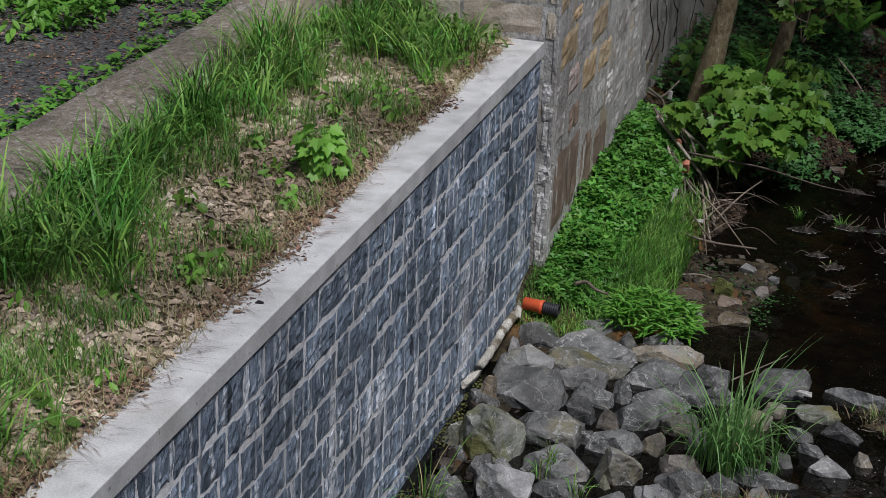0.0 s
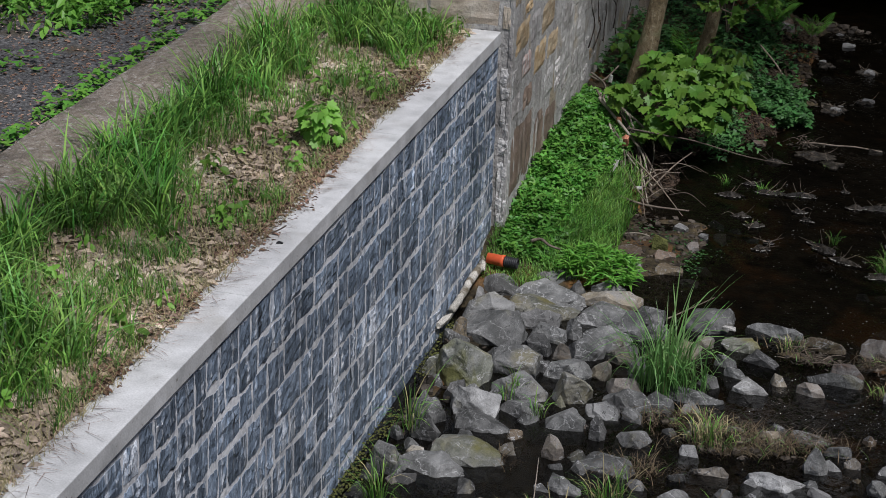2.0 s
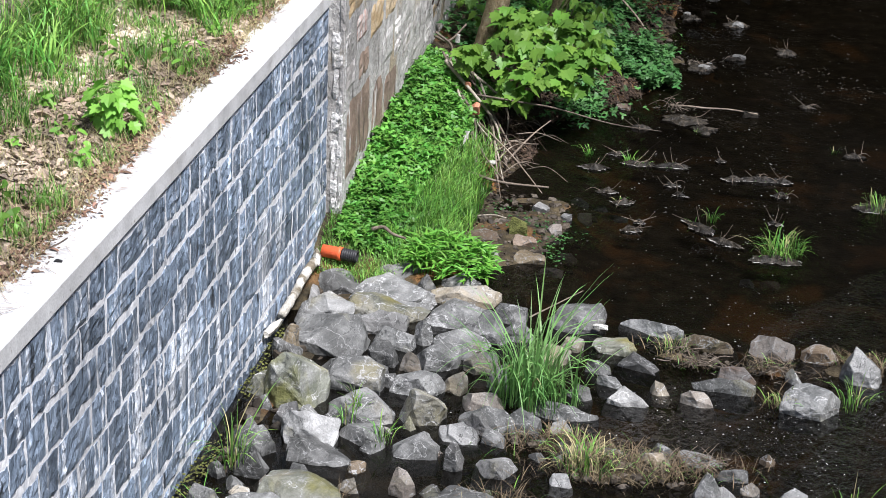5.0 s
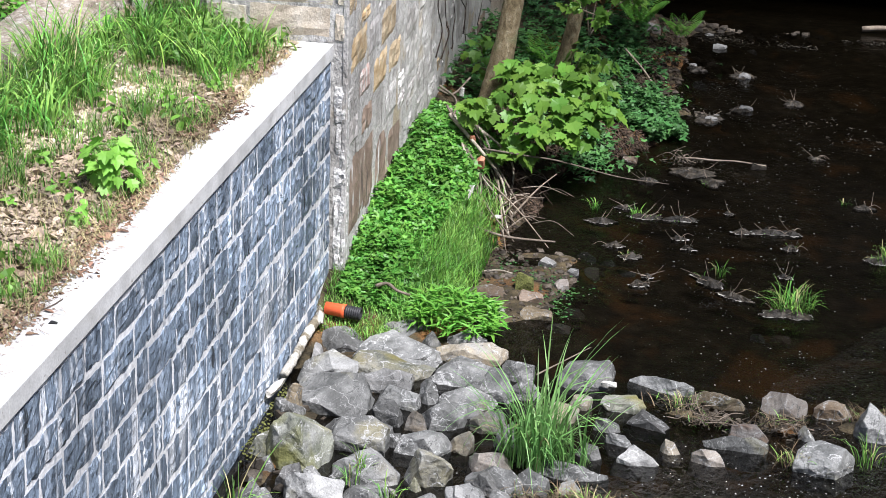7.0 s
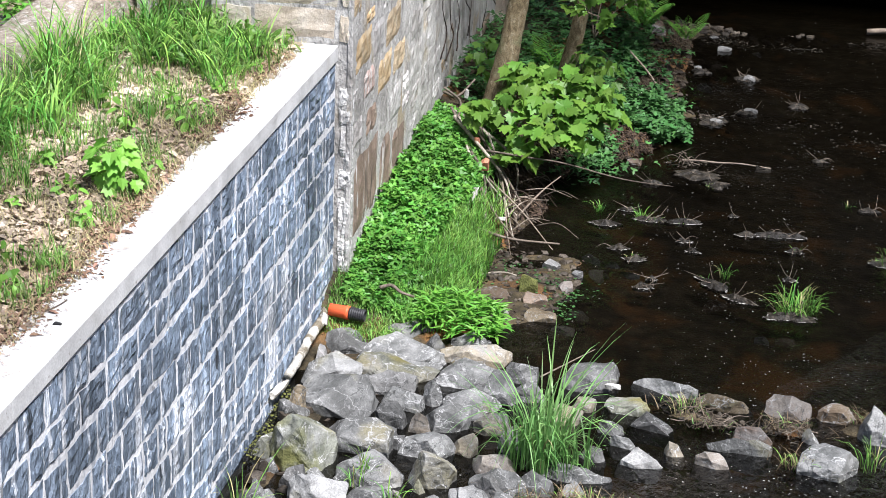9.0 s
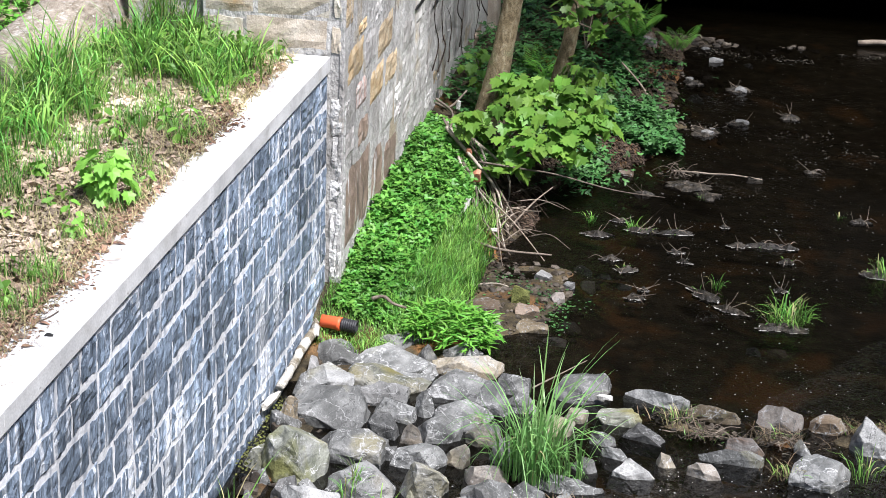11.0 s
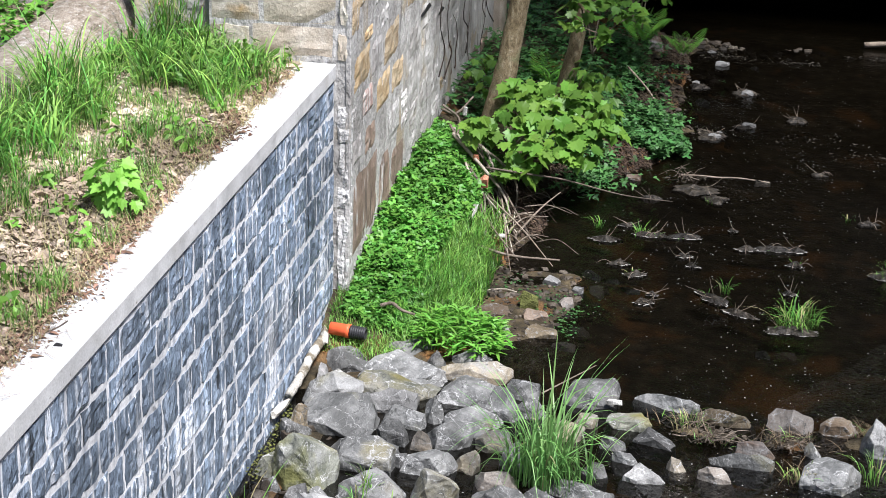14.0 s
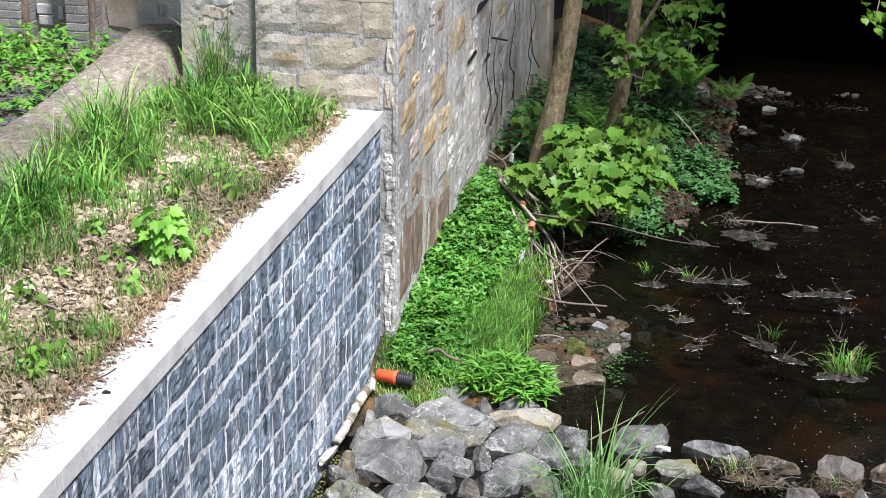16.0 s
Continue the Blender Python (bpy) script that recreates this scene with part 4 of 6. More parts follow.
# small dark stones wedged low in the gaps and along the wall foot
for x, y, w, d, h, tone in ((0.22, -2.0, 0.24, 0.22, 0.14, "dark"), (0.2, -2.65, 0.2, 0.24, 0.12, "mossy"), (0.62, -2.12, 0.22, 0.2, 0.1, "dark"), (1.12, -2.25, 0.2, 0.16, 0.1, "dark"), (1.56, -1.3, 0.2, 0.18, 0.12, "dark"),
                            (1.6, -2.2, 0.24, 0.2, 0.1, "tan"), (0.24, -1.75, 0.14, 0.2, 0.12, "tan"), (0.18, -0.9, 0.12, 0.16, 0.12, "pale"), (1.75, -1.75, 0.24, 0.2, 0.14, "grey"), (2.0, -2.1, 0.22, 0.2, 0.14, "pale"),
                            (2.25, -1.55, 0.24, 0.16, 0.12, "tan"), (1.95, -1.2, 0.26, 0.2, 0.14, "grey"), (1.05, -0.45, 0.22, 0.16, 0.14, "dark"), (2.2, -2.75, 0.3, 0.2, 0.14, "grey"), (1.95, -2.85, 0.26, 0.2, 0.12, "pale")):
    boulder(x, y, -0.1, w, d, h + 0.12, rnd.uniform(-40, 40), tone)
for k in range(12):
    w = rnd.uniform(0.08, 0.17)
    boulder(rnd.uniform(0.14, 0.3), -2.9 - 0.36 * k, -0.05, w, w * rnd.uniform(0.7, 1.2), w * 0.5 + 0.08, rnd.uniform(-60, 60), rnd.choice(("dark", "dark", "mossy", "dark", "rust")))
spots = [tuple(o.matrix_basis.translation) for o in scene.objects if o.name.startswith("boulder")]
small = 0
while small < 75:
    cx, cy, cz = rnd.choice(spots)
    a, q = rnd.uniform(0, 6.28), rnd.uniform(0.18, 0.42)
    x, y = cx + q * math.cos(a), cy + q * math.sin(a)
    if x < 0.4 or y > -2.7 or min((x - p[0]) ** 2 + (y - p[1]) ** 2 for p in spots) < 0.026:
        continue
    small += 1
    w = rnd.uniform(0.1, 0.21)
    boulder(x, y, -0.08, w, w * rnd.uniform(0.6, 1), w * rnd.uniform(0.3, 0.45) + 0.08, rnd.uniform(-60, 60), rnd.choices(("grey", "dark", "tan", "rust", "pale", "pink"), (5, 3, 2, 2, 1, 1))[0])

# ---- drain pipe at the wall foot ----
drain = holder("drain_pipe", 0.1, -0.3, 0.2, "orange plastic drain pipe with a black corrugated end", "pipe")
end_a, end_b = Vector((0.07, -0.12, 0.045)), Vector((0.4, -0.14, 0.025))
axis = (end_b - end_a).normalized()


def lathe(profile, start, way, mat, name, sides=20):
    side = way.cross(Vector((0, 0, 1))).normalized()
    up = side.cross(way)
    verts, faces = [], []
    for s, r in profile:
        for k in range(sides):
            a = 2 * math.pi * k / sides
            verts.append(start + way * s + side * math.cos(a) * r + up * math.sin(a) * r)
    for i in range(len(profile) - 1):
        for k in range(sides):
            a, b = i * sides + k, i * sides + (k + 1) % sides
            faces.append((a, b, b + sides, a + sides))
    return mesh_of(name, verts, faces, mat, True)


part("socket", lathe([(-0.06, 0.0), (-0.06, 0.054), (0.08, 0.056), (0.085, 0.061), (0.115, 0.061), (0.115, 0.05)], end_a, axis, M["orange"], "socket"), drain, "orange plastic socket")
rings = [(0.11, 0.045)]
for k in range(7):
    rings += [(0.12 + k * 0.019, 0.05), (0.125 + k * 0.019, 0.057), (0.132 + k * 0.019, 0.057), (0.137 + k * 0.019, 0.05)]
rings += [(0.255, 0.05), (0.255, 0.042), (0.12, 0.042)]
part("corrugated_end", lathe(rings, end_a, axis, M["black"], "corrugated_end"), drain, "black corrugated plastic end")

foot_pipe = holder("foot_pipe", 0.08, -1.0, 0.15, "dirty white plastic pipe lying along the wall foot", "pipe")
part("pipe", tube([(0.0, 0.42, 0.06), (-0.015, 0.1, 0.04), (-0.005, -0.25, 0.03), (-0.015, -0.62, 0.01)], 0.041, 0.036, M["white_pipe"], "pipe", 10, 8, 0.13), foot_pipe)
part("torn_end", bm_mesh("torn_end", hull_rock(0.08, 0.24, 0.08, 901), M["white_pipe"]), foot_pipe, "torn whitish wrapping", pose(0.0, 0.5, 0.03, 0, 0, 10))
part("mortar_lump", bm_mesh("mortar_lump", hull_rock(0.07, 0.34, 0.06, 902), M["white_pipe"]), foot_pipe, "crumbled pale mortar", pose(-0.02, -0.85, -0.02, 0, 0, -8))


# ---- plants ----
class Blades:
    """Collects grass blades, bent tapered strips, into one mesh."""

    def __init__(self):
        self.v, self.f = [], []

    def add(self, x, y, z, h, w, lean, turn, curl=1.0):
        c, s = math.cos(turn), math.sin(turn)
        n = len(self.v)
        for k, q in enumerate((0.0, 0.35, 0.7)):
            out = lean * h * q ** (1 + curl)
            up = h * q * (1 - 0.25 * lean * q)
            hw = w * (0.5, 0.42, 0.28)[k]
            self.v.append((x + c * out - s * hw, y + s * out + c * hw, z + up))
            self.v.append((x + c * out + s * hw, y + s * out - c * hw, z + up))
        self.v.append((x + c * lean * h, y + s * lean * h, z + h * (1 - 0.32 * lean)))
        self.f += [(n, n + 1, n + 3, n + 2), (n + 2, n + 3, n + 5, n + 4), (n + 4, n + 5, n + 6)]

    def arch(self, x, y, z, h, w, lean, droop, turn):
        """A long blade that rises, bends over and hangs at its tip."""
        c, s = math.cos(turn), math.sin(turn)
        n = len(self.v)
        for q, k in ((0.0, 0.6), (0.25, 0.95), (0.5, 1.0), (0.72, 0.8), (0.88, 0.5)):
            out, up, hw = lean * h * q ** 1.8, h * (q - droop * q ** 3.2), 0.5 * w * k
            self.v.append((x + c * out - s * hw, y + s * out + c * hw, z + up))
            self.v.append((x + c * out + s * hw, y + s * out - c * hw, z + up))
        self.v.append((x + c * lean * h * 1.02, y + s * lean * h * 1.02, z + h * (1 - droop)))
        self.f += [(n + 2 * i, n + 2 * i + 1, n + 2 * i + 3, n + 2 * i + 2) for i in range(4)] + [(n + 8, n + 9, n + 10)]

    def mesh(self, name, mat):
        return mesh_of(name, self.v, self.f, mat)


LEAF = dict(
    oval=[(0, 0), (0.16, 0.18), (0.24, 0.42), (0.17, 0.74), (0, 1.0), (-0.17, 0.74), (-0.24, 0.42), (-0.16, 0.18)],
    lance=[(0, 0), (0.08, 0.2), (0.11, 0.42), (0.07, 0.75), (0, 1.0), (-0.07, 0.75), (-0.11, 0.42), (-0.08, 0.2)],
    round=[(0, 0), (0.25, 0.05), (0.4, 0.3), (0.36, 0.6), (0.16, 0.86), (0, 0.78), (-0.16, 0.86), (-0.36, 0.6), (-0.4, 0.3), (-0.25, 0.05)],
    maple=[(0, 0), (0.14, 0.03), (0.36, -0.08), (0.32, 0.1), (0.46, 0.2), (0.62, 0.36), (0.42, 0.43), (0.46, 0.56), (0.42, 0.72), (0.24, 0.64), (0.17, 0.8), (0, 1.02),
           (-0.17, 0.8), (-0.24, 0.64), (-0.42, 0.72), (-0.46, 0.56), (-0.42, 0.43), (-0.62, 0.36), (-0.46, 0.2), (-0.32, 0.1), (-0.36, -0.08), (-0.14, 0.03)],
    trefoil=[(0, 0), (0.2, 0.02), (0.5, 0.12), (0.55, 0.34), (0.28, 0.4), (0.12, 0.45), (0.2, 0.7), (0, 1.0), (-0.2, 0.7), (-0.12, 0.45), (-0.28, 0.4), (-0.55, 0.34), (-0.5, 0.12), (-0.2, 0.02)])


def leaf_shape(kind, droop=0.18, fold=0.22):
    """One leaf of unit length along +y, folded along its midrib and drooping."""
    pts = LEAF[kind]
    mid = [(0, 0.35, -droop * 0.1 - 0.02)]
    verts = mid + [(x, y, abs(x) * fold - droop * y * y) for x, y in pts]
    n = len(pts)
    return verts, [(0, 1 + i, 1 + (i + 1) % n) for i in range(n)]


class Leaves:
    """Collects many leaves of one shape into one mesh."""

    def __init__(self, kind, droop=0.18, fold=0.22):
        self.shape = leaf_shape(kind, droop, fold)
        self.base = np.array(self.shape[0])
        self.v, self.f = [], []

    def add(self, place, size, turn, pitch, roll=0.0):
        m = np.array(Euler((pitch, roll, turn)).to_matrix())
        n = len(self.v)
        self.v += [tuple(q) for q in (self.base * size) @ m.T + np.array(place)]
        self.f += [tuple(n + i for i in f) for f in self.shape[1]]

    def mesh(self, name, mat):
        return mesh_of(name, self.v, self.f, mat)


def stuff(name, me, label, category):
    return tagged(new(name, me), label, category, kind="stuff")


def in_litter(x, y):
    """How bare the strip is: leaf litter near the coping, thick grass towards the kerb wall and the buttress."""
    near = max(0.0, min(1.0, (-y - 5.0) / 1.5))
    mid, half = -0.78 + 0.36 * near, 0.6 - 0.42 * near
    return max(0.0, min(1.0, 1.25 - abs(x - mid) / half)) * max(0.25, min(1.0, (-y - 0.9) / 0.9))


# terrace grass
tall, short, straw = Blades(), Blades(), Blades()
clumps = 0
while clumps < 270:
    y = rnd.uniform(-11.5, 0.05)
    x = -1.7 + (1.3 * rnd.random() ** 1.35 if y < -1.6 else 1.25 * rnd.random())
    if noise2(x, y, 0.8, 3) + 0.6 * noise2(x, y, 2.3, 7) + (0.3 if y > -1.8 else 0.0) < rnd.uniform(-0.2, 0.2) + 0.95 * in_litter(x, y):
        continue
    clumps += 1
    size = rnd.uniform(0.55, 1.1) * (0.75 if y > -1.7 else 1.0) * (0.72 if in_litter(x, y) > 0.4 or x < -1.55 else 1.0)
    lean_to = rnd.uniform(0, 6.28)
    for _ in range(int(rnd.uniform(22, 60) * size)):
        a, q = rnd.uniform(0, 6.28), 0.19 * size * abs(rnd.gauss(0, 0.7))
        bx, by = x + q * math.cos(a), y + q * math.sin(a)
        if not (-1.76 < bx < -0.3 and by < 0.1):
            continue
        turn = a + rnd.gauss(0, 0.8) if rnd.random() < 0.7 else lean_to + rnd.gauss(0, 0.5)
        tall.arch(bx, by, terrace_z(bx, by), rnd.uniform(0.15, 0.66) * size, rnd.uniform(0.008, 0.017), rnd.uniform(0.15, 0.95), rnd.uniform(0.05, 0.8), turn)
for k in range(95):      # the tall unmown fringe beside the kerb wall
    y = rnd.uniform(-10.5, -1.2)
    x = -1.74 + 0.36 * rnd.random() ** 1.6
    if noise2(x, y, 1.5, 21) < -0.02 + 0.1 * (y > -5):
        continue
    for _ in range(rnd.randint(18, 36)):
        a, q = rnd.uniform(0, 6.28), 0.13 * abs(rnd.gauss(0, 0.8))
        bx, by = max(-1.77, x + q * math.cos(a)), y + q * math.sin(a)
        tall.arch(bx, by, terrace_z(bx, by), rnd.uniform(0.2, 0.72), rnd.uniform(0.009, 0.017), rnd.uniform(0.15, 0.9), rnd.uniform(0.1, 0.8), a + rnd.gauss(0, 0.9))
for _ in range(34000):
    x, y = -0.3 - 1.45 * rnd.random(), rnd.uniform(-11.5, 0.1)
    if noise2(x, y, 2.0, 3) + 0.9 * noise2(x, y, 6.0, 6) < 0.0 + 0.24 * in_litter(x, y):
        continue
    short.add(x, y, terrace_z(x, y), rnd.uniform(0.05, 0.2), rnd.uniform(0.005, 0.009), rnd.uniform(0.2, 0.9), rnd.uniform(0, 6.28))
for _ in range(14000):
    x, y = -0.22 - 1.45 * rnd.random() ** 1.3, rnd.uniform(-11.5, 0.0)
    straw.add(x, y, terrace_z(min(x, -0.26), y) + 0.01, rnd.uniform(0.05, 0.16), 0.0035, rnd.uniform(0.8, 1.1), rnd.uniform(0, 6.28), 0.3)
stuff("tall_grass", tall.mesh("tall_grass", M["grass"]), "tall lush green grass on the strip", "grass")
stuff("short_grass", short.mesh("short_grass", M["grass"]), "short sparse green grass among litter", "grass")
stuff("dry_grass", straw.mesh("dry_grass", M["dry"]), "dry straw and pine needles on the strip", "dry grass")

litter = Leaves("oval", 0.5, 0.5)
for _ in range(24000):
    x, y = -0.27 - 1.35 * rnd.random(), rnd.uniform(-11.5, 0.0)
    if rnd.random() > 0.5 + 0.5 * in_litter(x, y):
        continue
    litter.add((x, y, terrace_z(x, y) + 0.012), rnd.choice((0.03, 0.04, 0.05, 0.06, 0.08, 0.11)) * rnd.uniform(0.8, 1.2), rnd.uniform(0, 6.28), rnd.uniform(-0.4, 0.4), rnd.uniform(-0.6, 0.6))
stuff("leaf_litter", litter.mesh("leaf_litter", M["litter"]), "dry brown leaves lying behind the coping", "leaf litter")

edge = Leaves("oval", 0.5, 0.5)
for _ in range(6000):
    y = rnd.uniform(-11.5, -0.3)
    if noise2(0, y, 1.5, 4) + 0.12 < rnd.random() * 0.25:
        continue
    x = -0.285 - 0.2 * rnd.random() ** 1.6 + (0.03 + 0.26 * max(0.0, noise2(0, y, 1.5, 4))) * rnd.random() ** 1.3
    edge.add((x, y, H + 0.004 + 0.03 * rnd.random() * (x < -0.25) + (max(0.0, terrace_z(x, y) + 0.014 - H) if x < -0.26 else 0)), rnd.choice((0.012, 0.018, 0.025, 0.035, 0.06)) * rnd.uniform(0.8, 1.2), rnd.uniform(0, 6.28), rnd.uniform(-0.5, 0.5), rnd.uniform(-0.4, 0.4))
stuff("edge_litter", edge.mesh("edge_litter", M["brown_litter"]), "red-brown leaf crumbs spilling onto the coping", "leaf litter")
needles = Blades()
for _ in range(1100):
    y = rnd.uniform(-11.5, -0.2)
    if noise2(0.5, y, 1.3, 31) < -0.12 + 0.3 * (rnd.random() - 0.5):
        continue
    needles.add(-0.31 + 0.17 * rnd.random() ** 2.2, y, H + 0.004, rnd.choice((0.05, 0.08, 0.12, 0.16, 0.22)), rnd.uniform(0.0025, 0.004), 1.0, rnd.gauss(-0.2, 0.7), 0.0)
for v in range(len(needles.v)):
    q = needles.v[v]
    needles.v[v] = (q[0], q[1], H + 0.004 + (q[2] - H) * 0.12)
stuff("fallen_needles", needles.mesh("fallen_needles", M["brown_litter"]), "fallen dark pine needles on the concrete", "needles")


def sapling(x, y, z, size, n, kind, mat, label, category, spread=0.5, leafsize=0.13, name="sapling", group=""):
    """A small plant: a stem and single leaves on stalks."""
    ob = holder(name, x, y, z, label, category, group)
    stem = part("stem", tube([(0, 0, -0.02), (0.02 * size, 0, size * 0.5), (0, 0.02, size)], 0.006, 0.003, M["herb"], "stem", 5, 3), ob)
    shapes = []
    for dr in (0.15, 0.35):
        v, f = leaf_shape(kind, dr)
        shapes.append(mesh_of("leaf", v, f, mat))
    for k in range(n):
        q = (k + 1) / n
        turn = k * 2.4 + rnd.uniform(-0.3, 0.3)
        r = spread * size * (1.1 - 0.6 * q) * rnd.uniform(0.5, 1)
        s = leafsize * rnd.uniform(0.7, 1.15)
        p = Vector((math.cos(turn) * r * 0.5, math.sin(turn) * r * 0.5, size * (0.25 + 0.75 * q)))
        m = Matrix.Translation(p) @ Euler((rnd.uniform(-0.95, -0.1), rnd.uniform(-0.4, 0.4), turn - math.pi / 2 + rnd.uniform(-0.6, 0.6))).to_matrix().to_4x4() @ Matrix.Scale(s, 4)
        part("leaf", shapes[k % 2], stem, at=m)
    return ob


sapling(-0.5, -3.9, H + 0.01, 0.36, 44, "maple", M["lime_leaf"], "young maple sapling with bright yellow-green leaves in leaf litter", "sapling", 1.05, 0.115)
for k in range(115):
    x, y = -0.4 - 1.35 * rnd.random(), rnd.uniform(-10, -0.2)
    sapling(x, y, terrace_z(x, y), rnd.uniform(0.06, 0.16), rnd.randint(4, 7), rnd.choice(("oval", "round", "trefoil")), M["lime_leaf"] if rnd.random() < 0.5 else M["maple"],
            "small broad-leaved seedling among grass and litter", "seedling", 0.9, 0.085, "seedling", "seedlings on the strip")
for k in range(16):
    x, y = rnd.uniform(-1.2, -0.35), rnd.uniform(-1.0, 0.0)
    sapling(x, y, terrace_z(x, y), rnd.uniform(0.15, 0.3), 9, "oval", M["maple"], "leafy weed at the foot of the buttress", "weed", 0.8, 0.11, "weed", "weeds at the buttress")

for k in range(44):
    x, y = (rnd.uniform(-4.2, -3.15), rnd.uniform(-0.7, 0.5)) if k < 14 else (rnd.uniform(-4.6, -3.3), rnd.uniform(-2.2, -0.4))
    sapling(x, y, H + 0.14, rnd.uniform(0.16, 0.3), 12, "oval", M["lime_leaf"] if k % 3 else M["maple"], "bright broad-leaved weed at the path edge", "weed", 1.0, 0.13, "weed", "weeds by the path")
grit = Leaves("oval", 0.3, 0.3)
for _ in range(3800):
    x, y = rnd.uniform(-4.6, -2.5), rnd.uniform(-6, 0.6)
    grit.add((x, y, H + 0.15), rnd.uniform(0.02, 0.06), rnd.uniform(0, 6.28), rnd.uniform(-0.2, 0.2), rnd.uniform(-0.3, 0.3))
stuff("path_litter", grit.mesh("path_litter", M["brown_litter"]), "brown leaf scraps on the asphalt path", "leaf litter")
elder = Leaves("trefoil", 0.2)
for _ in range(11000):
    x, y = rnd.uniform(-4.6, -2.5), rnd.uniform(-11, 0.62)
    edge = math.exp(-((x + 2.62) / (0.12 + 0.14 * max(0.0, noise2(0, y, 1.1, 3)))) ** 2) * (0.6 + 1.1 * noise2(0, y, 1.8, 1))
    edge = max(edge, 1.6 * (noise2(x, y, 1.1, 12) - 0.3) if y > -5 else 0.0)
    far = max(0.0, min(1.0, (y + 0.9) * 1.2)) if x > -3.3 else max(0.0, min(1.0, (y + 2.1) * 1.0 + 0.8 * noise2(x, y, 1.3, 5)))
    if rnd.random() < max(edge, far):
        elder.add((x, y, H + 0.15 + rnd.uniform(0.02, 0.2) * (0.6 + far)), rnd.uniform(0.05, 0.1), rnd.uniform(0, 6.28), rnd.uniform(-0.5, 0.2), rnd.uniform(-0.3, 0.3))
stuff("ground_elder", elder.mesh("ground_elder", M["herb"]), "bright ground elder along the path edge", "ground cover")

# bank: ground cover mound, grass slope, bright herb clump
mound = Leaves("trefoil", 0.2)
for _ in range(13000):
    y = rnd.uniform(-0.2, 4.1)
    x = 0.17 + rnd.random() * (0.42 + 0.1 * y if y > 0.6 else 0.6)
    if x > 1.0:
        continue
    hump = (0.16 + 0.3 * noise2(x, y, 3.0, 1)) * math.sin(max(0, min(1, y / 4)) * math.pi) * rnd.random()
    mound.add((x, y, bed_z(x, y) + 0.03 + hump + 0.06 * rnd.random()), rnd.uniform(0.035, 0.09), rnd.uniform(0, 6.28), rnd.uniform(-0.9, 0.6), rnd.uniform(-0.6, 0.6))
stuff("bank_ground_cover", mound.mesh("bank_ground_cover", M["cover"]), "bright green lobed ground cover at the foot of the old wall", "ground cover")
bank = Blades()
for _ in range(26000):
    y = rnd.uniform(-0.3, 2.9)
    x = rnd.uniform(0.35, 1.2)
    k = math.exp(-((x - 0.85 - 0.02 * y) / 0.24) ** 2 - ((y - 1.2) / 1.1) ** 2)
    if rnd.random() < k:
        bank.add(x, y, bed_z(x, y), rnd.uniform(0.1, 0.26), 0.009, rnd.uniform(0.2, 0.9), rnd.uniform(0, 6.28))
for _ in range(2600):
    x, y = rnd.uniform(0.06, 0.75), rnd.uniform(-0.62, 0.3)
    bank.add(x, y, bed_z(x, y), rnd.uniform(0.04, 0.12), 0.006, rnd.uniform(0.3, 1), rnd.uniform(0, 6.28))
stuff("bank_grass", bank.mesh("bank_grass", M["grass"]), "fine bright grass on the stream bank", "grass")
foot = Leaves("round", 0.2)
for _ in range(2200):
    y = rnd.uniform(-6.8, -1.6)
    x = 0.05 + 0.13 * rnd.random() ** 1.5
    if noise2(0, y, 1.1, 5) + 0.25 < rnd.random() * 0.6:
        continue
    foot.add((x, y, max(0.02, bed_z(x, y)) + 0.06 * rnd.random()), rnd.uniform(0.012, 0.03), rnd.uniform(0, 6.28), rnd.uniform(-0.3, 0.6), rnd.uniform(-0.5, 0.5))
stuff("foot_moss", foot.mesh("foot_moss", M["moss"]), "yellow-green moss and small leaves along the wall foot", "moss")
shoots = Leaves("lance", 0.3)
for k in range(72):      # upright shoots, each with whorls of narrow leaves
    a, r = rnd.uniform(0, 6.28), rnd.random() ** 0.5
    x, y = 1.2 + 0.4 * r * math.cos(a), -0.06 + 0.38 * r * math.sin(a)
    z, top = max(0.02, bed_z(x, y)) + 0.05, 0.1 + 0.16 * (1 - r * r)
    for q in range(13):
        shoots.add((x + rnd.gauss(0, 0.012), y + rnd.gauss(0, 0.012), z + top * (0.3 + 0.7 * q / 12)), rnd.uniform(0.08, 0.14), q * 2.4 + rnd.uniform(-0.4, 0.4), rnd.uniform(-0.2, 0.6) + 0.03 * q, rnd.uniform(-0.3, 0.3))
stuff("herb_clump", shoots.mesh("herb_clump", M["herb"]), "dense bright herb with narrow leaves behind the riprap", "herb")


def tuft(x, y, z, n, h, r, label="tuft of long green grass growing between the stones", dry=0.1, lean=0.8):
    g, d = Blades(), Blades()
    for _ in range(int(n * 1.5)):
        a, q = rnd.uniform(0, 6.28), r * rnd.random() ** 0.7
        (d if rnd.random() < dry else g).arch(q * math.cos(a), q * math.sin(a), -0.03, h * rnd.uniform(0.35, 1.1), rnd.uniform(0.005, 0.0095), rnd.uniform(0.1, lean), rnd.uniform(0.1, 0.7), a + rnd.uniform(-1.2, 1.2))
    ob = holder("grass_tuft", x, y, z, label, "grass tuft", "grass tufts in the stream")
    part("foliage", g.mesh("foliage", M["grass"]), ob)
    if d.v:
        part("dry_foliage", d.mesh("dry_foliage", M["dry"]), ob, "dry straw-coloured blades")
    return ob


reed, straws = Blades(), Blades()
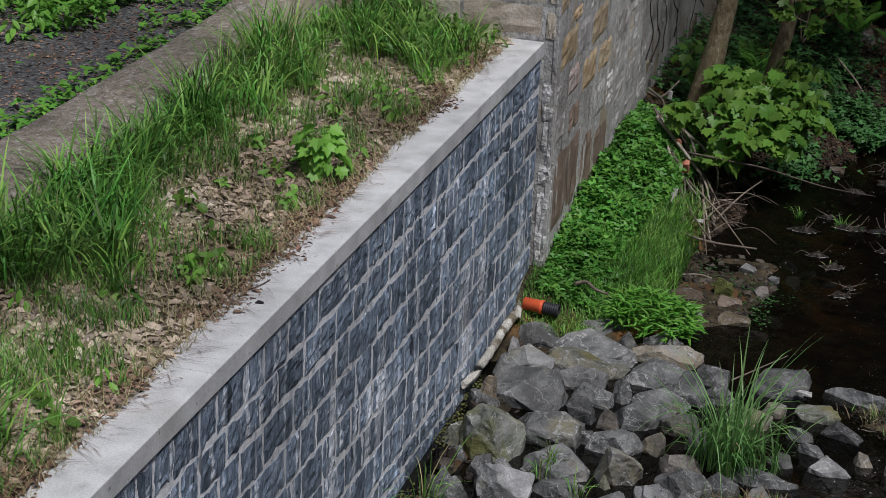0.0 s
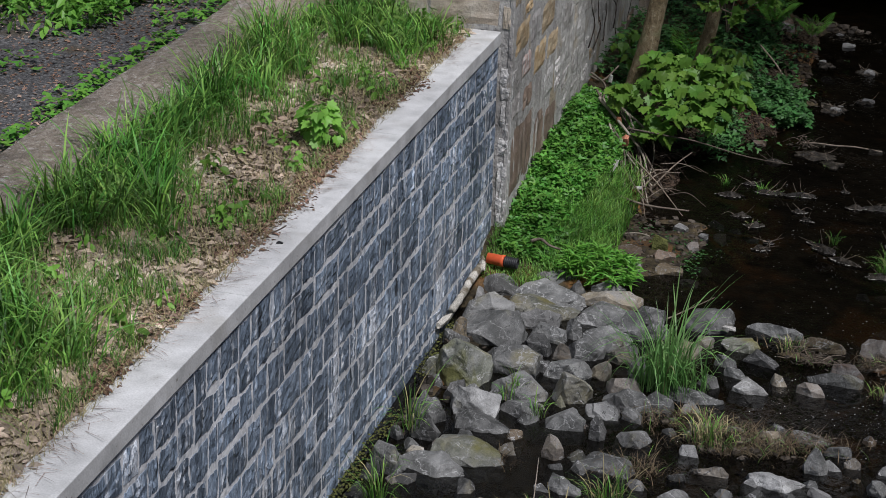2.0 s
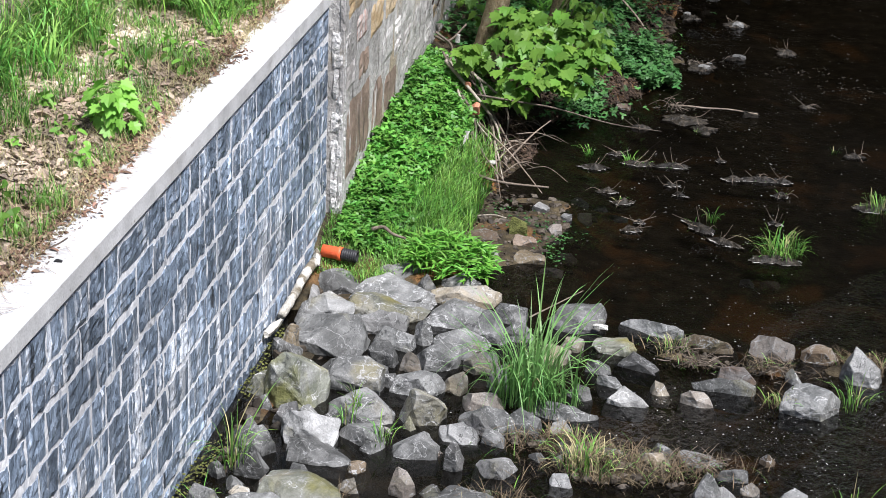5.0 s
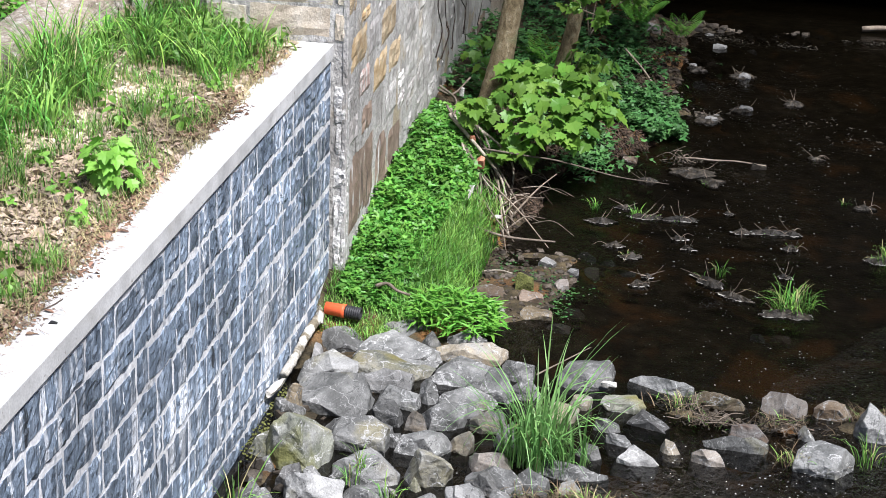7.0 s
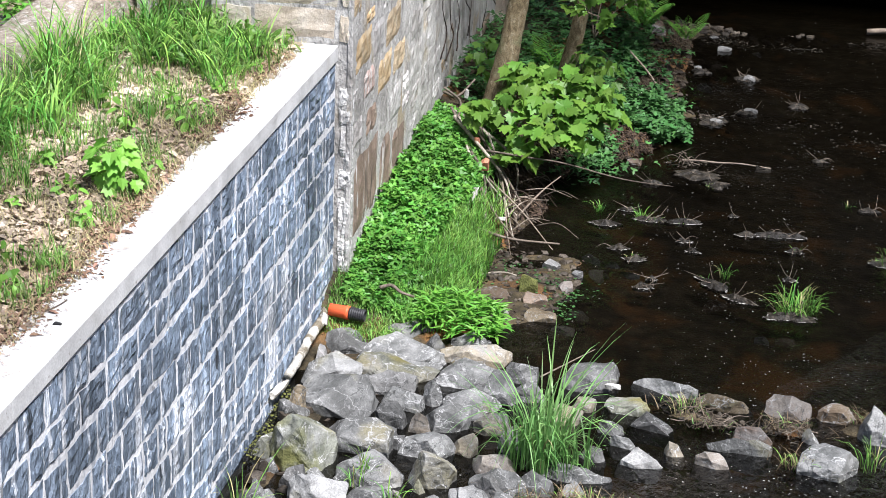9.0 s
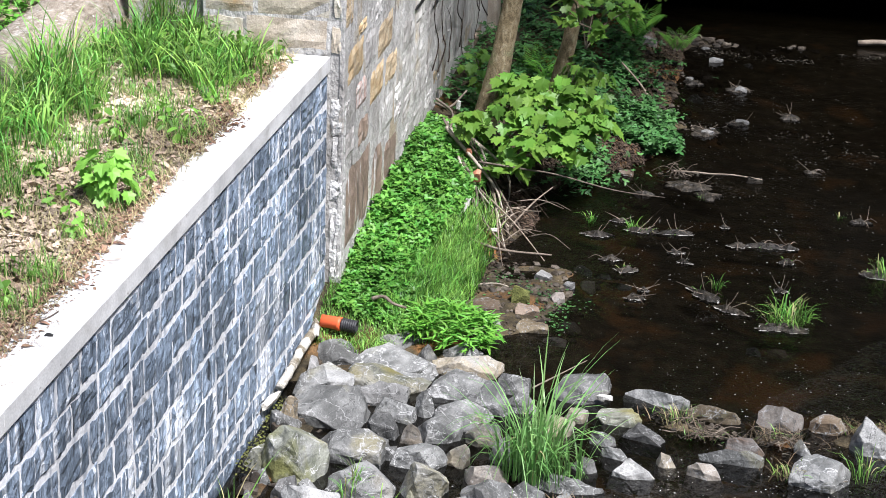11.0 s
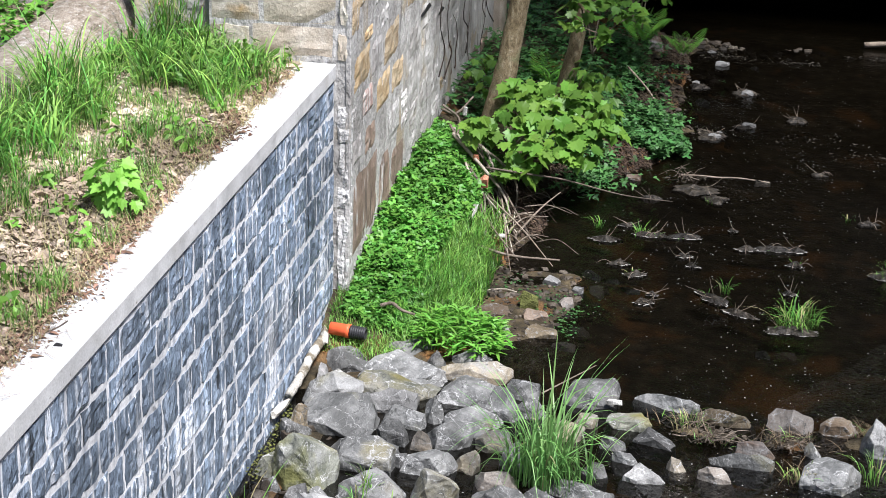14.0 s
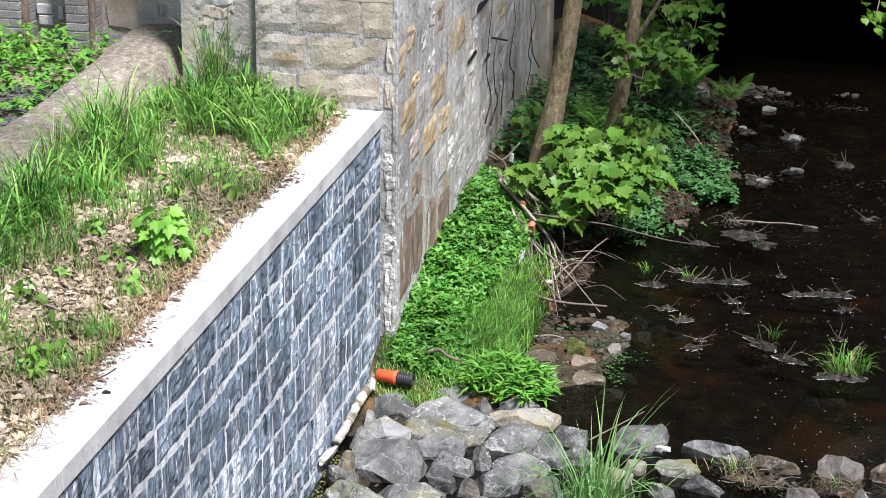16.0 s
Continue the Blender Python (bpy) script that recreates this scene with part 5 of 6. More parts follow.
for cx, cy, n, h in ((0, 0, 70, 1.12), (0.13, 0.06, 46, 0.98), (-0.12, -0.04, 46, 0.98), (0.05, -0.14, 38, 0.75), (0.3, 0.02, 26, 0.55), (-0.22, 0.05, 20, 0.55), (0.2, -0.1, 20, 0.5)):
    for _ in range(n):
        a, q = rnd.uniform(0, 6.28), 0.09 * rnd.random() ** 0.6
        (straws if rnd.random() < 0.025 else reed).arch(cx + q * math.cos(a), cy + q * math.sin(a), -0.03, h * rnd.uniform(0.45, 1.12), rnd.uniform(0.008, 0.017), rnd.uniform(0.05, 0.72), rnd.choice((0.05, 0.15, 0.3, 0.5, 0.7, 0.9)), a + rnd.uniform(-1.3, 1.3))
big = holder("grass_tuft", 2.2, -2.4, 0.05, "large tuft of tall reed-like grass among boulders", "grass tuft", "grass tufts in the stream")
part("foliage", reed.mesh("foliage", M["reed"]), big)
part("dry_foliage", straws.mesh("dry_foliage", M["dry"]), big, "dry straw-coloured blades")
for x, y, n, h in ((-1.4, -0.02, 70, 1.1), (-1.2, 0.02, 30, 0.75), (-1.62, -2.05, 80, 0.95), (-1.47, -2.3, 60, 0.85), (-1.68, -1.7, 50, 0.8), (-1.7, -2.75, 60, 0.8), (-1.6, -3.3, 50, 0.7), (-1.35, -2.05, 40, 0.7), (-1.7, -4.3, 70, 0.5), (-1.6, -5.6, 70, 0.5)):
    ob = tuft(x, y, terrace_z(x, y), n, h, 0.13, "tall clump of meadow grass beside the low wall", 0.15, 0.6)
    tagged(ob, group="tall grass clumps on the strip")
tuft(4.02, 1.2, 0.0, 120, 0.3, 0.2, "green grass tuft on a small silt island", lean=1.0)
tuft(4.9, 2.6, 0.0, 50, 0.28, 0.14, "grass tuft at a stone in the stream")
tuft(4.66, -1.75, 0.02, 26, 0.32, 0.12)
tuft(0.3, -3.9, 0.08, 30, 0.55, 0.12, "long grass beside the wall foot")
tuft(0.4, -5.15, 0.02, 38, 0.5, 0.1, "long grass beside the wall foot")
tuft(2.15, -4.75, 0.1, 60, 0.42, 0.16, "grass tuft on the soil mound in the stream", 0.3)
tuft(1.75, -5.3, 0.12, 80, 0.2, 0.42, "matted half-dry grass on the soil mound", 0.75, 1.2)
tuft(0.32, -4.6, 0.04, 22, 0.34, 0.1, "long grass beside the wall foot")
tuft(0.3, -5.7, 0.04, 20, 0.36, 0.1, "long grass beside the wall foot")
tuft(0.35, -6.7, 0.05, 34, 0.34, 0.2, "long grass beside the wall foot")
tuft(2.75, -3.3, 0.08, 90, 0.26, 0.22, "small grass tuft with dry stems on gravel", 0.5, 1.1)
tuft(0.6, -6.25, 0.02, 26, 0.28, 0.2, "half-dry grass near the wall foot", 0.5, 1.0)
tuft(1.1, -6.15, 0.03, 34, 0.16, 0.25, "matted dry grass at the water", 0.8, 1.2)
tuft(1.0, -2.9, 0.08, 14, 0.3, 0.06)
tuft(0.95, -3.05, 0.05, 12, 0.35, 0.06)
tuft(1.25, -3.3, 0.05, 16, 0.3, 0.08)
for x, y in ((3.05, 4.4), (3.75, 3.1), (2.85, 3.25), (2.6, 3.2), (2.45, 2.15), (3.2, 1.75), (4.0, 2.75), (4.5, 4.2)):
    tuft(x, y, 0.0, 9, 0.12, 0.04, "few grass blades on a debris island")
tuft(2.45, 3.25, 0.0, 24, 0.16, 0.08)
tuft(2.0, 3.35, 0.0, 18, 0.22, 0.05)
tuft(3.35, 1.85, 0.02, 16, 0.2, 0.05)
tuft(4.1, -1.9, 0.04, 24, 0.2, 0.12, dry=0.5)
tuft(4.6, -3.6, 0.0, 40, 0.35, 0.15)
tuft(3.2, -1.15, 0.03, 24, 0.22, 0.12, dry=0.4)


mat, sprout = Blades(), Blades()
for cx, cy, sx, sy, n in ((1.9, -5.4, 0.5, 0.4, 2600), (0.55, -6.4, 0.35, 0.3, 500), (1.05, -6.15, 0.4, 0.25, 500), (2.5, -6.3, 0.4, 0.35, 500), (2.5, -2.95, 0.5, 0.16, 420), (2.9, -3.3, 0.5, 0.16, 420), (3.45, -3.1, 0.4, 0.16, 460), (2.2, -3.95, 0.3, 0.2, 240), (3.3, -4.45, 0.5, 0.2, 200), (4.7, -1.0, 0.25, 0.12, 200),
                          (3.2, -1.05, 0.2, 0.06, 60), (4.1, -1.85, 0.15, 0.1, 80), (3.42, -1.36, 0.12, 0.06, 60), (3.98, -1.32, 0.2, 0.06, 110), (1.25, -4.1, 0.12, 0.12, 90)):
    for _ in range(n):
        x, y = rnd.gauss(cx, sx * 0.6), rnd.gauss(cy, sy * 0.6)
        z = bed_z(x, y)
        if x < 0.06 or z < -0.14:
            continue
        z = max(z, -0.02)
        (sprout if rnd.random() < (0.14 if n > 1000 else 0.1) else mat).add(x, y, z, rnd.uniform(0.06, 0.17), rnd.uniform(0.004, 0.009), rnd.uniform(0.7, 1.5), rnd.uniform(0, 6.28), 0.5)
stuff("matted_grass", mat.mesh("matted_grass", M["mat"]), "matted brown dead grass on mounds in the stream", "dry grass")
stuff("mound_grass", sprout.mesh("mound_grass", M["grass"]), "short green grass sprouting from the mounds", "grass")
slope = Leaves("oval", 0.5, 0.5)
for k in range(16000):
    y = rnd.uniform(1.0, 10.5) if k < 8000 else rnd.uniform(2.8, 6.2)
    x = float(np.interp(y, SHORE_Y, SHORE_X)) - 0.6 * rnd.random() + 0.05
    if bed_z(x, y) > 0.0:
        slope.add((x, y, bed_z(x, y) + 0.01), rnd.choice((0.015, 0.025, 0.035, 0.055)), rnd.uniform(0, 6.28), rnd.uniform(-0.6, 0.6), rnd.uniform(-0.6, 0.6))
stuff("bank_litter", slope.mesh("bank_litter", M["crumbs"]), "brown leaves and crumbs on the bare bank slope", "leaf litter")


# trees, shrubs and ferns on the bank
def tree(x, y, z, line, r0, r1, label, limbs):
    ob = holder("tree", x, y, z, label, "tree", "trees on the bank")
    trunk = part("trunk", tube(line, r0, r1, M["bark"], "trunk", 12, 6, 0.05), ob)
    for pts, a, b in limbs:
        part("limb", tube(pts, a, b, M["bark"], "limb", 8, 5), trunk)
    return ob


t1 = tree(0.62, 4.3, bed_z(0.62, 4.3) - 0.05, [(0.04, 0, 0), (0.12, 0, 0.3), (0.22, 0.0, 0.75), (0.3, 0.0, 1.25), (0.42, 0.0, 2.1), (0.5, 0.1, 3.6), (0.6, 0.2, 5.2)], 0.15, 0.06,
          "leaning brown tree trunk on the bank beside the old wall", [([(0.22, 0.02, 0.85), (0.36, 0.04, 1.3), (0.46, 0.06, 2.2), (0.7, 0.0, 3.6)], 0.055, 0.03)])
t2 = tree(1.28, 5.45, bed_z(1.28, 5.45) - 0.05, [(0, 0, 0), (0.05, 0, 0.35), (0.16, 0, 0.9), (0.25, 0, 1.6), (0.3, 0.1, 2.8), (0.4, 0.2, 4.6)], 0.108, 0.045,
          "slim brown tree trunk on the bank", [([(0.2, 0, 1.3), (0.5, -0.1, 1.9), (0.9, -0.2, 2.6)], 0.03, 0.012)])
for tr, cx, cy, cz, rx, ry, rz, n in ((t1, 1.5, 1.2, 5.6, 2.6, 3.4, 1.3, 900), (t2, 1.9, 3.6, 5.4, 3.0, 3.6, 1.4, 1900)):
    crown = Leaves("maple", 0.25)
    for _ in range(n):
        q = Vector((rnd.gauss(0, 1), rnd.gauss(0, 1), rnd.gauss(0, 1))).normalized() * rnd.random() ** 0.4
        if noise.noise(q * 2.2) < -0.12:
            continue
        crown.add((cx + q.x * rx, cy + q.y * ry, cz + q.z * rz), rnd.uniform(0.14, 0.26), rnd.uniform(0, 6.28), rnd.uniform(-0.7, 0.3), rnd.uniform(-0.4, 0.4))
    part("crown", crown.mesh("crown", M["ivy"]), tr, "dense dark green crown")
MAPLES = []
for dr in (0.08, 0.2, 0.35):
    v, f = leaf_shape("maple", dr, 0.07)
    MAPLES.append(mesh_of("leaf", v, f, M["maple"]))


def maple_shrub(x, y, z, spots, n, label, size=0.17):
    """Twigs that carry big lobed leaves in layers, each leaf a part."""
    ob = holder("maple_shrub", x, y, z, label, "shrub", "maple shrubs on the bank")
    for sx, sy, sz, r in spots:
        twig = part("twig", tube([(0, 0, 0), (sx * 0.5, sy * 0.5, sz * 0.7), (sx, sy, sz)], 0.012, 0.004, M["twig"], "twig", 5, 3), ob)
        for k in range(n):
            a, q = rnd.uniform(0, 6.28), rnd.random() ** 0.6
            p = Vector((sx + r * q * math.cos(a), sy + r * q * math.sin(a), sz + 0.14 * (1 - q) + rnd.uniform(-0.12, 0.05)))
            m = Matrix.Translation(p) @ Euler((rnd.uniform(-1.15, 0.1), rnd.uniform(-0.4, 0.4), rnd.uniform(1.3, 5.0))).to_matrix().to_4x4() @ Matrix.Scale(size * rnd.uniform(0.6, 1.15), 4)
            part("leaf", rnd.choice(MAPLES), twig, at=m)
    return ob


maple_shrub(1.0, 3.9, 0.58, [(0.05, 0.1, 0.62, 0.25), (0.45, 0.05, 0.6, 0.3), (0.8, 0.1, 0.5, 0.25), (0.95, -0.1, 0.3, 0.2), (0.1, -0.2, 0.45, 0.3), (0.5, -0.3, 0.42, 0.3), (0.85, -0.2, 0.34, 0.25), (0.3, -0.6, 0.25, 0.28), (0.7, -0.5, 0.18, 0.22), (-0.25, -0.45, 0.35, 0.18), (0.2, -0.75, 0.05, 0.2), (0.5, -0.1, 0.3, 0.3)], 38,
            "maple shrub with big lobed green leaves overhanging the water", 0.155)
maple_shrub(1.45, 5.4, 0.5, [(0.1, 0, 0.5, 0.25), (-0.1, -0.3, 0.3, 0.3), (0.3, 0.3, 0.35, 0.3)], 22, "dark green shrub between the two trunks", 0.14)
maple_shrub(1.55, 5.3, 1.55, [(-0.12, -0.5, 0.16, 0.16), (-0.05, -0.2, 0.3, 0.14), (0.2, -0.2, 0.0, 0.14)], 12, "hanging maple twig with light leaves", 0.15)
maple_shrub(0.55, 4.9, 1.0, [(0.15, -0.2, 0.0, 0.2), (-0.05, 0.1, 0.15, 0.18)], 18, "leafy sprout between wall and trunk", 0.13)
maple_shrub(0.8, 9.4, 0.9, [(0, 0, 0.6, 0.4), (0.4, 0.2, 0.9, 0.4), (-0.3, 0.3, 1.2, 0.4), (0.5, -0.3, 0.4, 0.35), (0.1, 0.4, 1.6, 0.4)], 30, "dark leafy shrub against the end of the old wall", 0.14)
maple_shrub(1.5, 6.7, 0.9, [(0.1, 0.1, 0.55, 0.3), (0.4, 0.3, 0.4, 0.25), (-0.2, 0.2, 0.7, 0.3)], 24, "green leafy shrub behind the trunks", 0.13)
maple_shrub(1.85, 7.7, 1.2, [(0.1, 0.0, 0.55, 0.25), (-0.15, 0.1, 0.75, 0.3), (0.3, 0.0, 0.3, 0.2), (0.0, -0.1, 0.3, 0.25)], 26, "dark leafy twigs hanging above the far bank", 0.13)
maple_shrub(1.9, 8.6, 0.6, [(0, 0, 0.6, 0.35), (-0.4, -0.3, 0.7, 0.35), (-0.5, 0.4, 0.95, 0.4), (0.1, 0.5, 1.0, 0.3)], 34, "dark leafy shrub at the culvert mouth", 0.13)

cover = Leaves("trefoil", 0.25)
for _ in range(2000):
    a, q = rnd.uniform(0, 6.28), rnd.random() ** 0.5
    wide = 1 + 0.8 * noise2(math.cos(a), math.sin(a), 2.6, 3)
    x, y = 2.3 + 0.38 * q * wide * math.cos(a), 6.35 + 0.75 * q * wide * math.sin(a)
    cover.add((x, y, max(0.02, bed_z(x, y)) + 0.02 + max(0.0, 0.2 * noise2(x, y, 3.4, 2)) + 0.12 * rnd.random()), rnd.uniform(0.05, 0.1), rnd.uniform(0, 6.28), rnd.uniform(-0.6, 0.6), rnd.uniform(-0.5, 0.5))
for _ in range(7000):
    y = rnd.uniform(4.2, 10.8)
    x = rnd.uniform(0.2, float(np.interp(y, SHORE_Y, SHORE_X)) - 0.1)
    if noise2(x, y, 1.4, 8) + 0.3 - 0.15 * (x > 2.1) - (0.9 if y < 6 else 0.3) * (x > float(np.interp(y, SHORE_Y, SHORE_X)) - 0.5) < rnd.random() * 0.5:
        continue
    cover.add((x, y, bed_z(x, y) + 0.03 + 0.22 * rnd.random()), rnd.uniform(0.05, 0.11), rnd.uniform(0, 6.28), rnd.uniform(-0.3, 0.5), rnd.uniform(-0.3, 0.3))
for _ in range(900):
    x, y = rnd.gauss(1.75, 0.2), rnd.gauss(4.75, 0.35)
    if noise2(x, y, 3.0, 17) > -0.05:
        cover.add((x, y, max(0.05, bed_z(x, y)) + 0.02 + 0.14 * rnd.random()), rnd.uniform(0.04, 0.09), rnd.uniform(0, 6.28), rnd.uniform(-0.6, 0.6), rnd.uniform(-0.5, 0.5))
for _ in range(1500):
    x, y = rnd.gauss(1.9, 0.25), rnd.gauss(7.8, 0.9)
    if noise2(x, y, 2.6, 27) > 0.0:
        cover.add((x, y, max(0.05, bed_z(x, y)) + 0.03 + 0.2 * rnd.random()), rnd.uniform(0.05, 0.1), rnd.uniform(0, 6.28), rnd.uniform(-0.6, 0.6), rnd.uniform(-0.5, 0.5))
stuff("bank_ivy", cover.mesh("bank_ivy", M["ivy"]), "dark green ground cover on the shaded bank", "ground cover")


def fern(x, y, z, n, length, turn0=0.0, spread=6.28):
    ob = holder("fern", x, y, z, "green fern with feathered fronds on the bank", "fern", "ferns on the bank")
    for k in range(n):
        turn = turn0 + spread * (k + rnd.uniform(-0.3, 0.3)) / n
        lv = Leaves("lance", 0.1, 0.1)
        L = length * rnd.uniform(0.75, 1.1)
        for j in range(3, 22):
            q = j / 22
            r, up = L * q * 0.62, L * (1.3 * q - 0.72 * q * q)
            s = L * 0.2 * math.sin(math.pi * min(1, q * 0.9 + 0.12))
            for side in (-1, 1):
                lv.add((math.cos(turn) * r, math.sin(turn) * r, up), max(0.03, s), turn - math.pi / 2 - side * 1.15, -0.1 - 0.4 * q)
        part("frond", lv.mesh("frond", M["herb"]), ob)
    return ob


fern(1.05, 6.5, bed_z(1.05, 6.5), 9, 0.6)
fern(0.95, 3.75, bed_z(0.95, 3.75), 6, 0.35)
fern(2.42, 9.3, bed_z(2.42, 9.3) + 0.22, 8, 0.55)
fern(1.95, 8.3, bed_z(1.95, 8.3) + 0.45, 9, 0.7)
fern(1.1, 6.2, bed_z(1.1, 6.2) + 0.15, 7, 0.55)
fern(0.9, 5.6, bed_z(0.9, 5.6), 7, 0.5)

# hanging twig over the far water
hang = holder("hanging_branch", 4.4, 11.95, 3.0, "leafy twig hanging over the stream", "branch")
hang_twig = part("twig", tube([(0, 0, 0), (-0.1, -2.7, -0.2), (-0.3, -5.9, -0.8)], 0.02, 0.006, M["twig"], "twig", 6, 4), hang)
for k in range(26):
    q = rnd.uniform(0.9, 1)
    m = Matrix.Translation((-0.3 * q + rnd.uniform(-0.2, 0.25), -5.9 * q, -0.8 * q + rnd.uniform(-0.25, 0.1))) @ Euler((rnd.uniform(-0.8, 0), 0, rnd.uniform(-2.6, 0))).to_matrix().to_4x4() @ Matrix.Scale(rnd.uniform(0.09, 0.15), 4)
    part("leaf", rnd.choice(MAPLES), hang_twig, at=m)

# ---- dead branches, drift and scraps ----
def branch(points, r0, r1, label="bare dead branch lying on the bank", mat="twig"):
    me = tube(points, r0, r1, M[mat], "branch", 6, 5, 0.08)
    ob = new("branch", me)
    return tagged(ob, label, "branch", "dead branches")


branch([(0.87, 3.0, 0.65), (1.3, 3.05, 0.6), (1.65, 3.2, 0.52), (2.2, 3.5, 0.31), (2.68, 4.17, 0.05)], 0.012, 0.005, "long thin branch reaching over the water")
for k in range(13):
    x0, y0 = rnd.uniform(0.3, 0.6), rnd.uniform(3.5, 4.3)
    x1, y1 = rnd.uniform(0.95, 1.4), rnd.uniform(2.1, 3.1)
    xm, ym = x0 + (x1 - x0) * rnd.uniform(0.15, 0.8), y0 + (y1 - y0) * rnd.uniform(0.2, 0.75)
    z0, zm, z1 = max(0.1, bed_z(x0, y0)) + rnd.uniform(0.02, 0.22), max(0.08, bed_z(xm, ym)) + rnd.uniform(0.05, 0.16), max(0.02, bed_z(x1, y1)) + rnd.uniform(0.01, 0.07)
    branch([(x0, y0, z0), (xm, ym, zm), (x1, y1, z1)], rnd.uniform(0.01, 0.022), rnd.uniform(0.005, 0.01), "bare root-like branch sliding down the bank", "driftwood" if k % 3 == 0 else "twig")
branch([(0.9, 3.0, 0.36), (1.3, 2.6, 0.2), (1.7, 2.05, 0.03)], 0.012, 0.005)
branch([(0.95, 2.0, 0.2), (1.3, 1.98, 0.13), (1.75, 2.15, 0.06)], 0.017, 0.009, "grey driftwood stick at the water")
branch([(1.25, 2.6, 0.1), (1.45, 2.9, 0.3), (1.62, 3.1, 0.42)], 0.012, 0.005)
branch([(1.15, 2.5, 0.12), (1.3, 2.8, 0.22), (1.55, 2.75, 0.28)], 0.01, 0.004)
branch([(0.25, 3.9, 0.95), (0.4, 3.95, 0.9), (0.55, 4.1, 1.05)], 0.016, 0.01)
branch([(0.3, 3.7, 1.05), (0.45, 3.85, 0.85), (0.42, 3.6, 0.62)], 0.016, 0.012)
branch([(x, y, max(0.0, bed_z(x, y)) + 0.02) for x, y in ((1.14, 0.98), (1.12, 1.16), (1.18, 1.3), (1.34, 1.36), (1.46, 1.33))], 0.011, 0.007, "crooked bleached driftwood on gravel", "driftwood")
branch([(2.0, -0.9, 0.06), (2.2, -0.7, 0.12), (2.4, -0.55, 0.2)], 0.008, 0.004)
branch([(2.68, 5.14, 0.03), (2.9, 5.08, 0.06), (3.1, 5.1, 0.05), (3.35, 5.07, 0.07), (3.66, 5.06, 0.05)], 0.011, 0.007, "driftwood stick with trapped debris in the stream", "twig")
branch([(1.85, 7.7, 0.5), (2.1, 7.4, 0.35), (2.3, 7.1, 0.2)], 0.014, 0.01)
branch([(0.46, -0.02, 0.33), (0.56, -0.02, 0.36), (0.66, -0.1, 0.34), (0.78, -0.1, 0.31)], 0.02, 0.011, "short piece of driftwood on the grass", "twig")
branch([(1.75, -6.0, 0.1), (1.65, -5.2, 0.22), (1.58, -4.7, 0.38)], 0.008, 0.003, "upright dead stem on the soil mound", "driftwood")
branch([(-0.17, -5.66, H + 0.006), (-0.19, -5.76, H + 0.008), (-0.23, -5.85, H + 0.006)], 0.005, 0.003, "small dark twig on the coping")
for k in range(26):
    a = rnd.uniform(-3.1, 3.1)
    x, y = rnd.uniform(0.75, 1.5), rnd.uniform(2.2, 3.9)
    z = max(0.04, bed_z(x, y)) + 0.05
    L = rnd.uniform(0.25, 0.6)
    branch([(x, y, z + 0.1 * rnd.random()), (x + L * 0.5 * math.cos(a), y + L * 0.5 * math.sin(a), z + 0.08), (x + L * math.cos(a), y + L * math.sin(a), z * 0.6 + 0.02)], 0.006, 0.003, "thin dead twig in the pile on the bank")

for k in range(70):      # fine roots and dead stems hanging from the washed-out bank
    y = rnd.uniform(2.9, 5.6)
    x = float(np.interp(y, SHORE_Y, SHORE_X)) - rnd.uniform(-0.05, 0.4)
    z, L, a = max(0.03, bed_z(x, y)), rnd.uniform(0.12, 0.4), rnd.gauss(-0.9, 0.6)
    branch([(x, y, z + 0.09), (x + 0.5 * L * math.cos(a), y + 0.5 * L * math.sin(a), z + 0.08), (x + L * math.cos(a), y + L * math.sin(a), max(0.01, z * 0.5))], 0.006, 0.002, "dark root hanging from the washed-out bank", "root")
for cx, cy, n in ((3.42, -1.36, 16), (3.98, -1.32, 22), (3.25, -1.1, 10), (3.5, -3.0, 18), (2.75, 5.12, 12)):
    for k in range(n):
        a, L = rnd.uniform(0, 6.28), rnd.uniform(0.12, 0.34)
        x, y = rnd.gauss(cx, 0.1), rnd.gauss(cy, 0.06)
        branch([(x - L * 0.5 * math.cos(a), y - L * 0.3 * math.sin(a), rnd.uniform(0.0, 0.06)), (x, y, rnd.uniform(0.04, 0.1)), (x + L * 0.5 * math.cos(a), y + L * 0.3 * math.sin(a), rnd.uniform(0.0, 0.16))], 0.005, 0.002, "thin twig in a drift heap between stones")

pebbles = []
pf = []


def pebble(x, y, z, s):
    bm = hull_rock(s, s * rnd.uniform(0.6, 1), s * rnd.uniform(0.3, 0.55), rnd.random(), 11, 0.08)
    m = pose(x, y, z, rnd.uniform(-15, 15), rnd.uniform(-15, 15), rnd.uniform(0, 360))
    n = len(pebbles)
    bm.verts.index_update()
    pebbles.extend(tuple(m @ v.co) for v in bm.verts)
    pf.extend(tuple(n + v.index for v in f.verts) for f in bm.faces)
    bm.free()


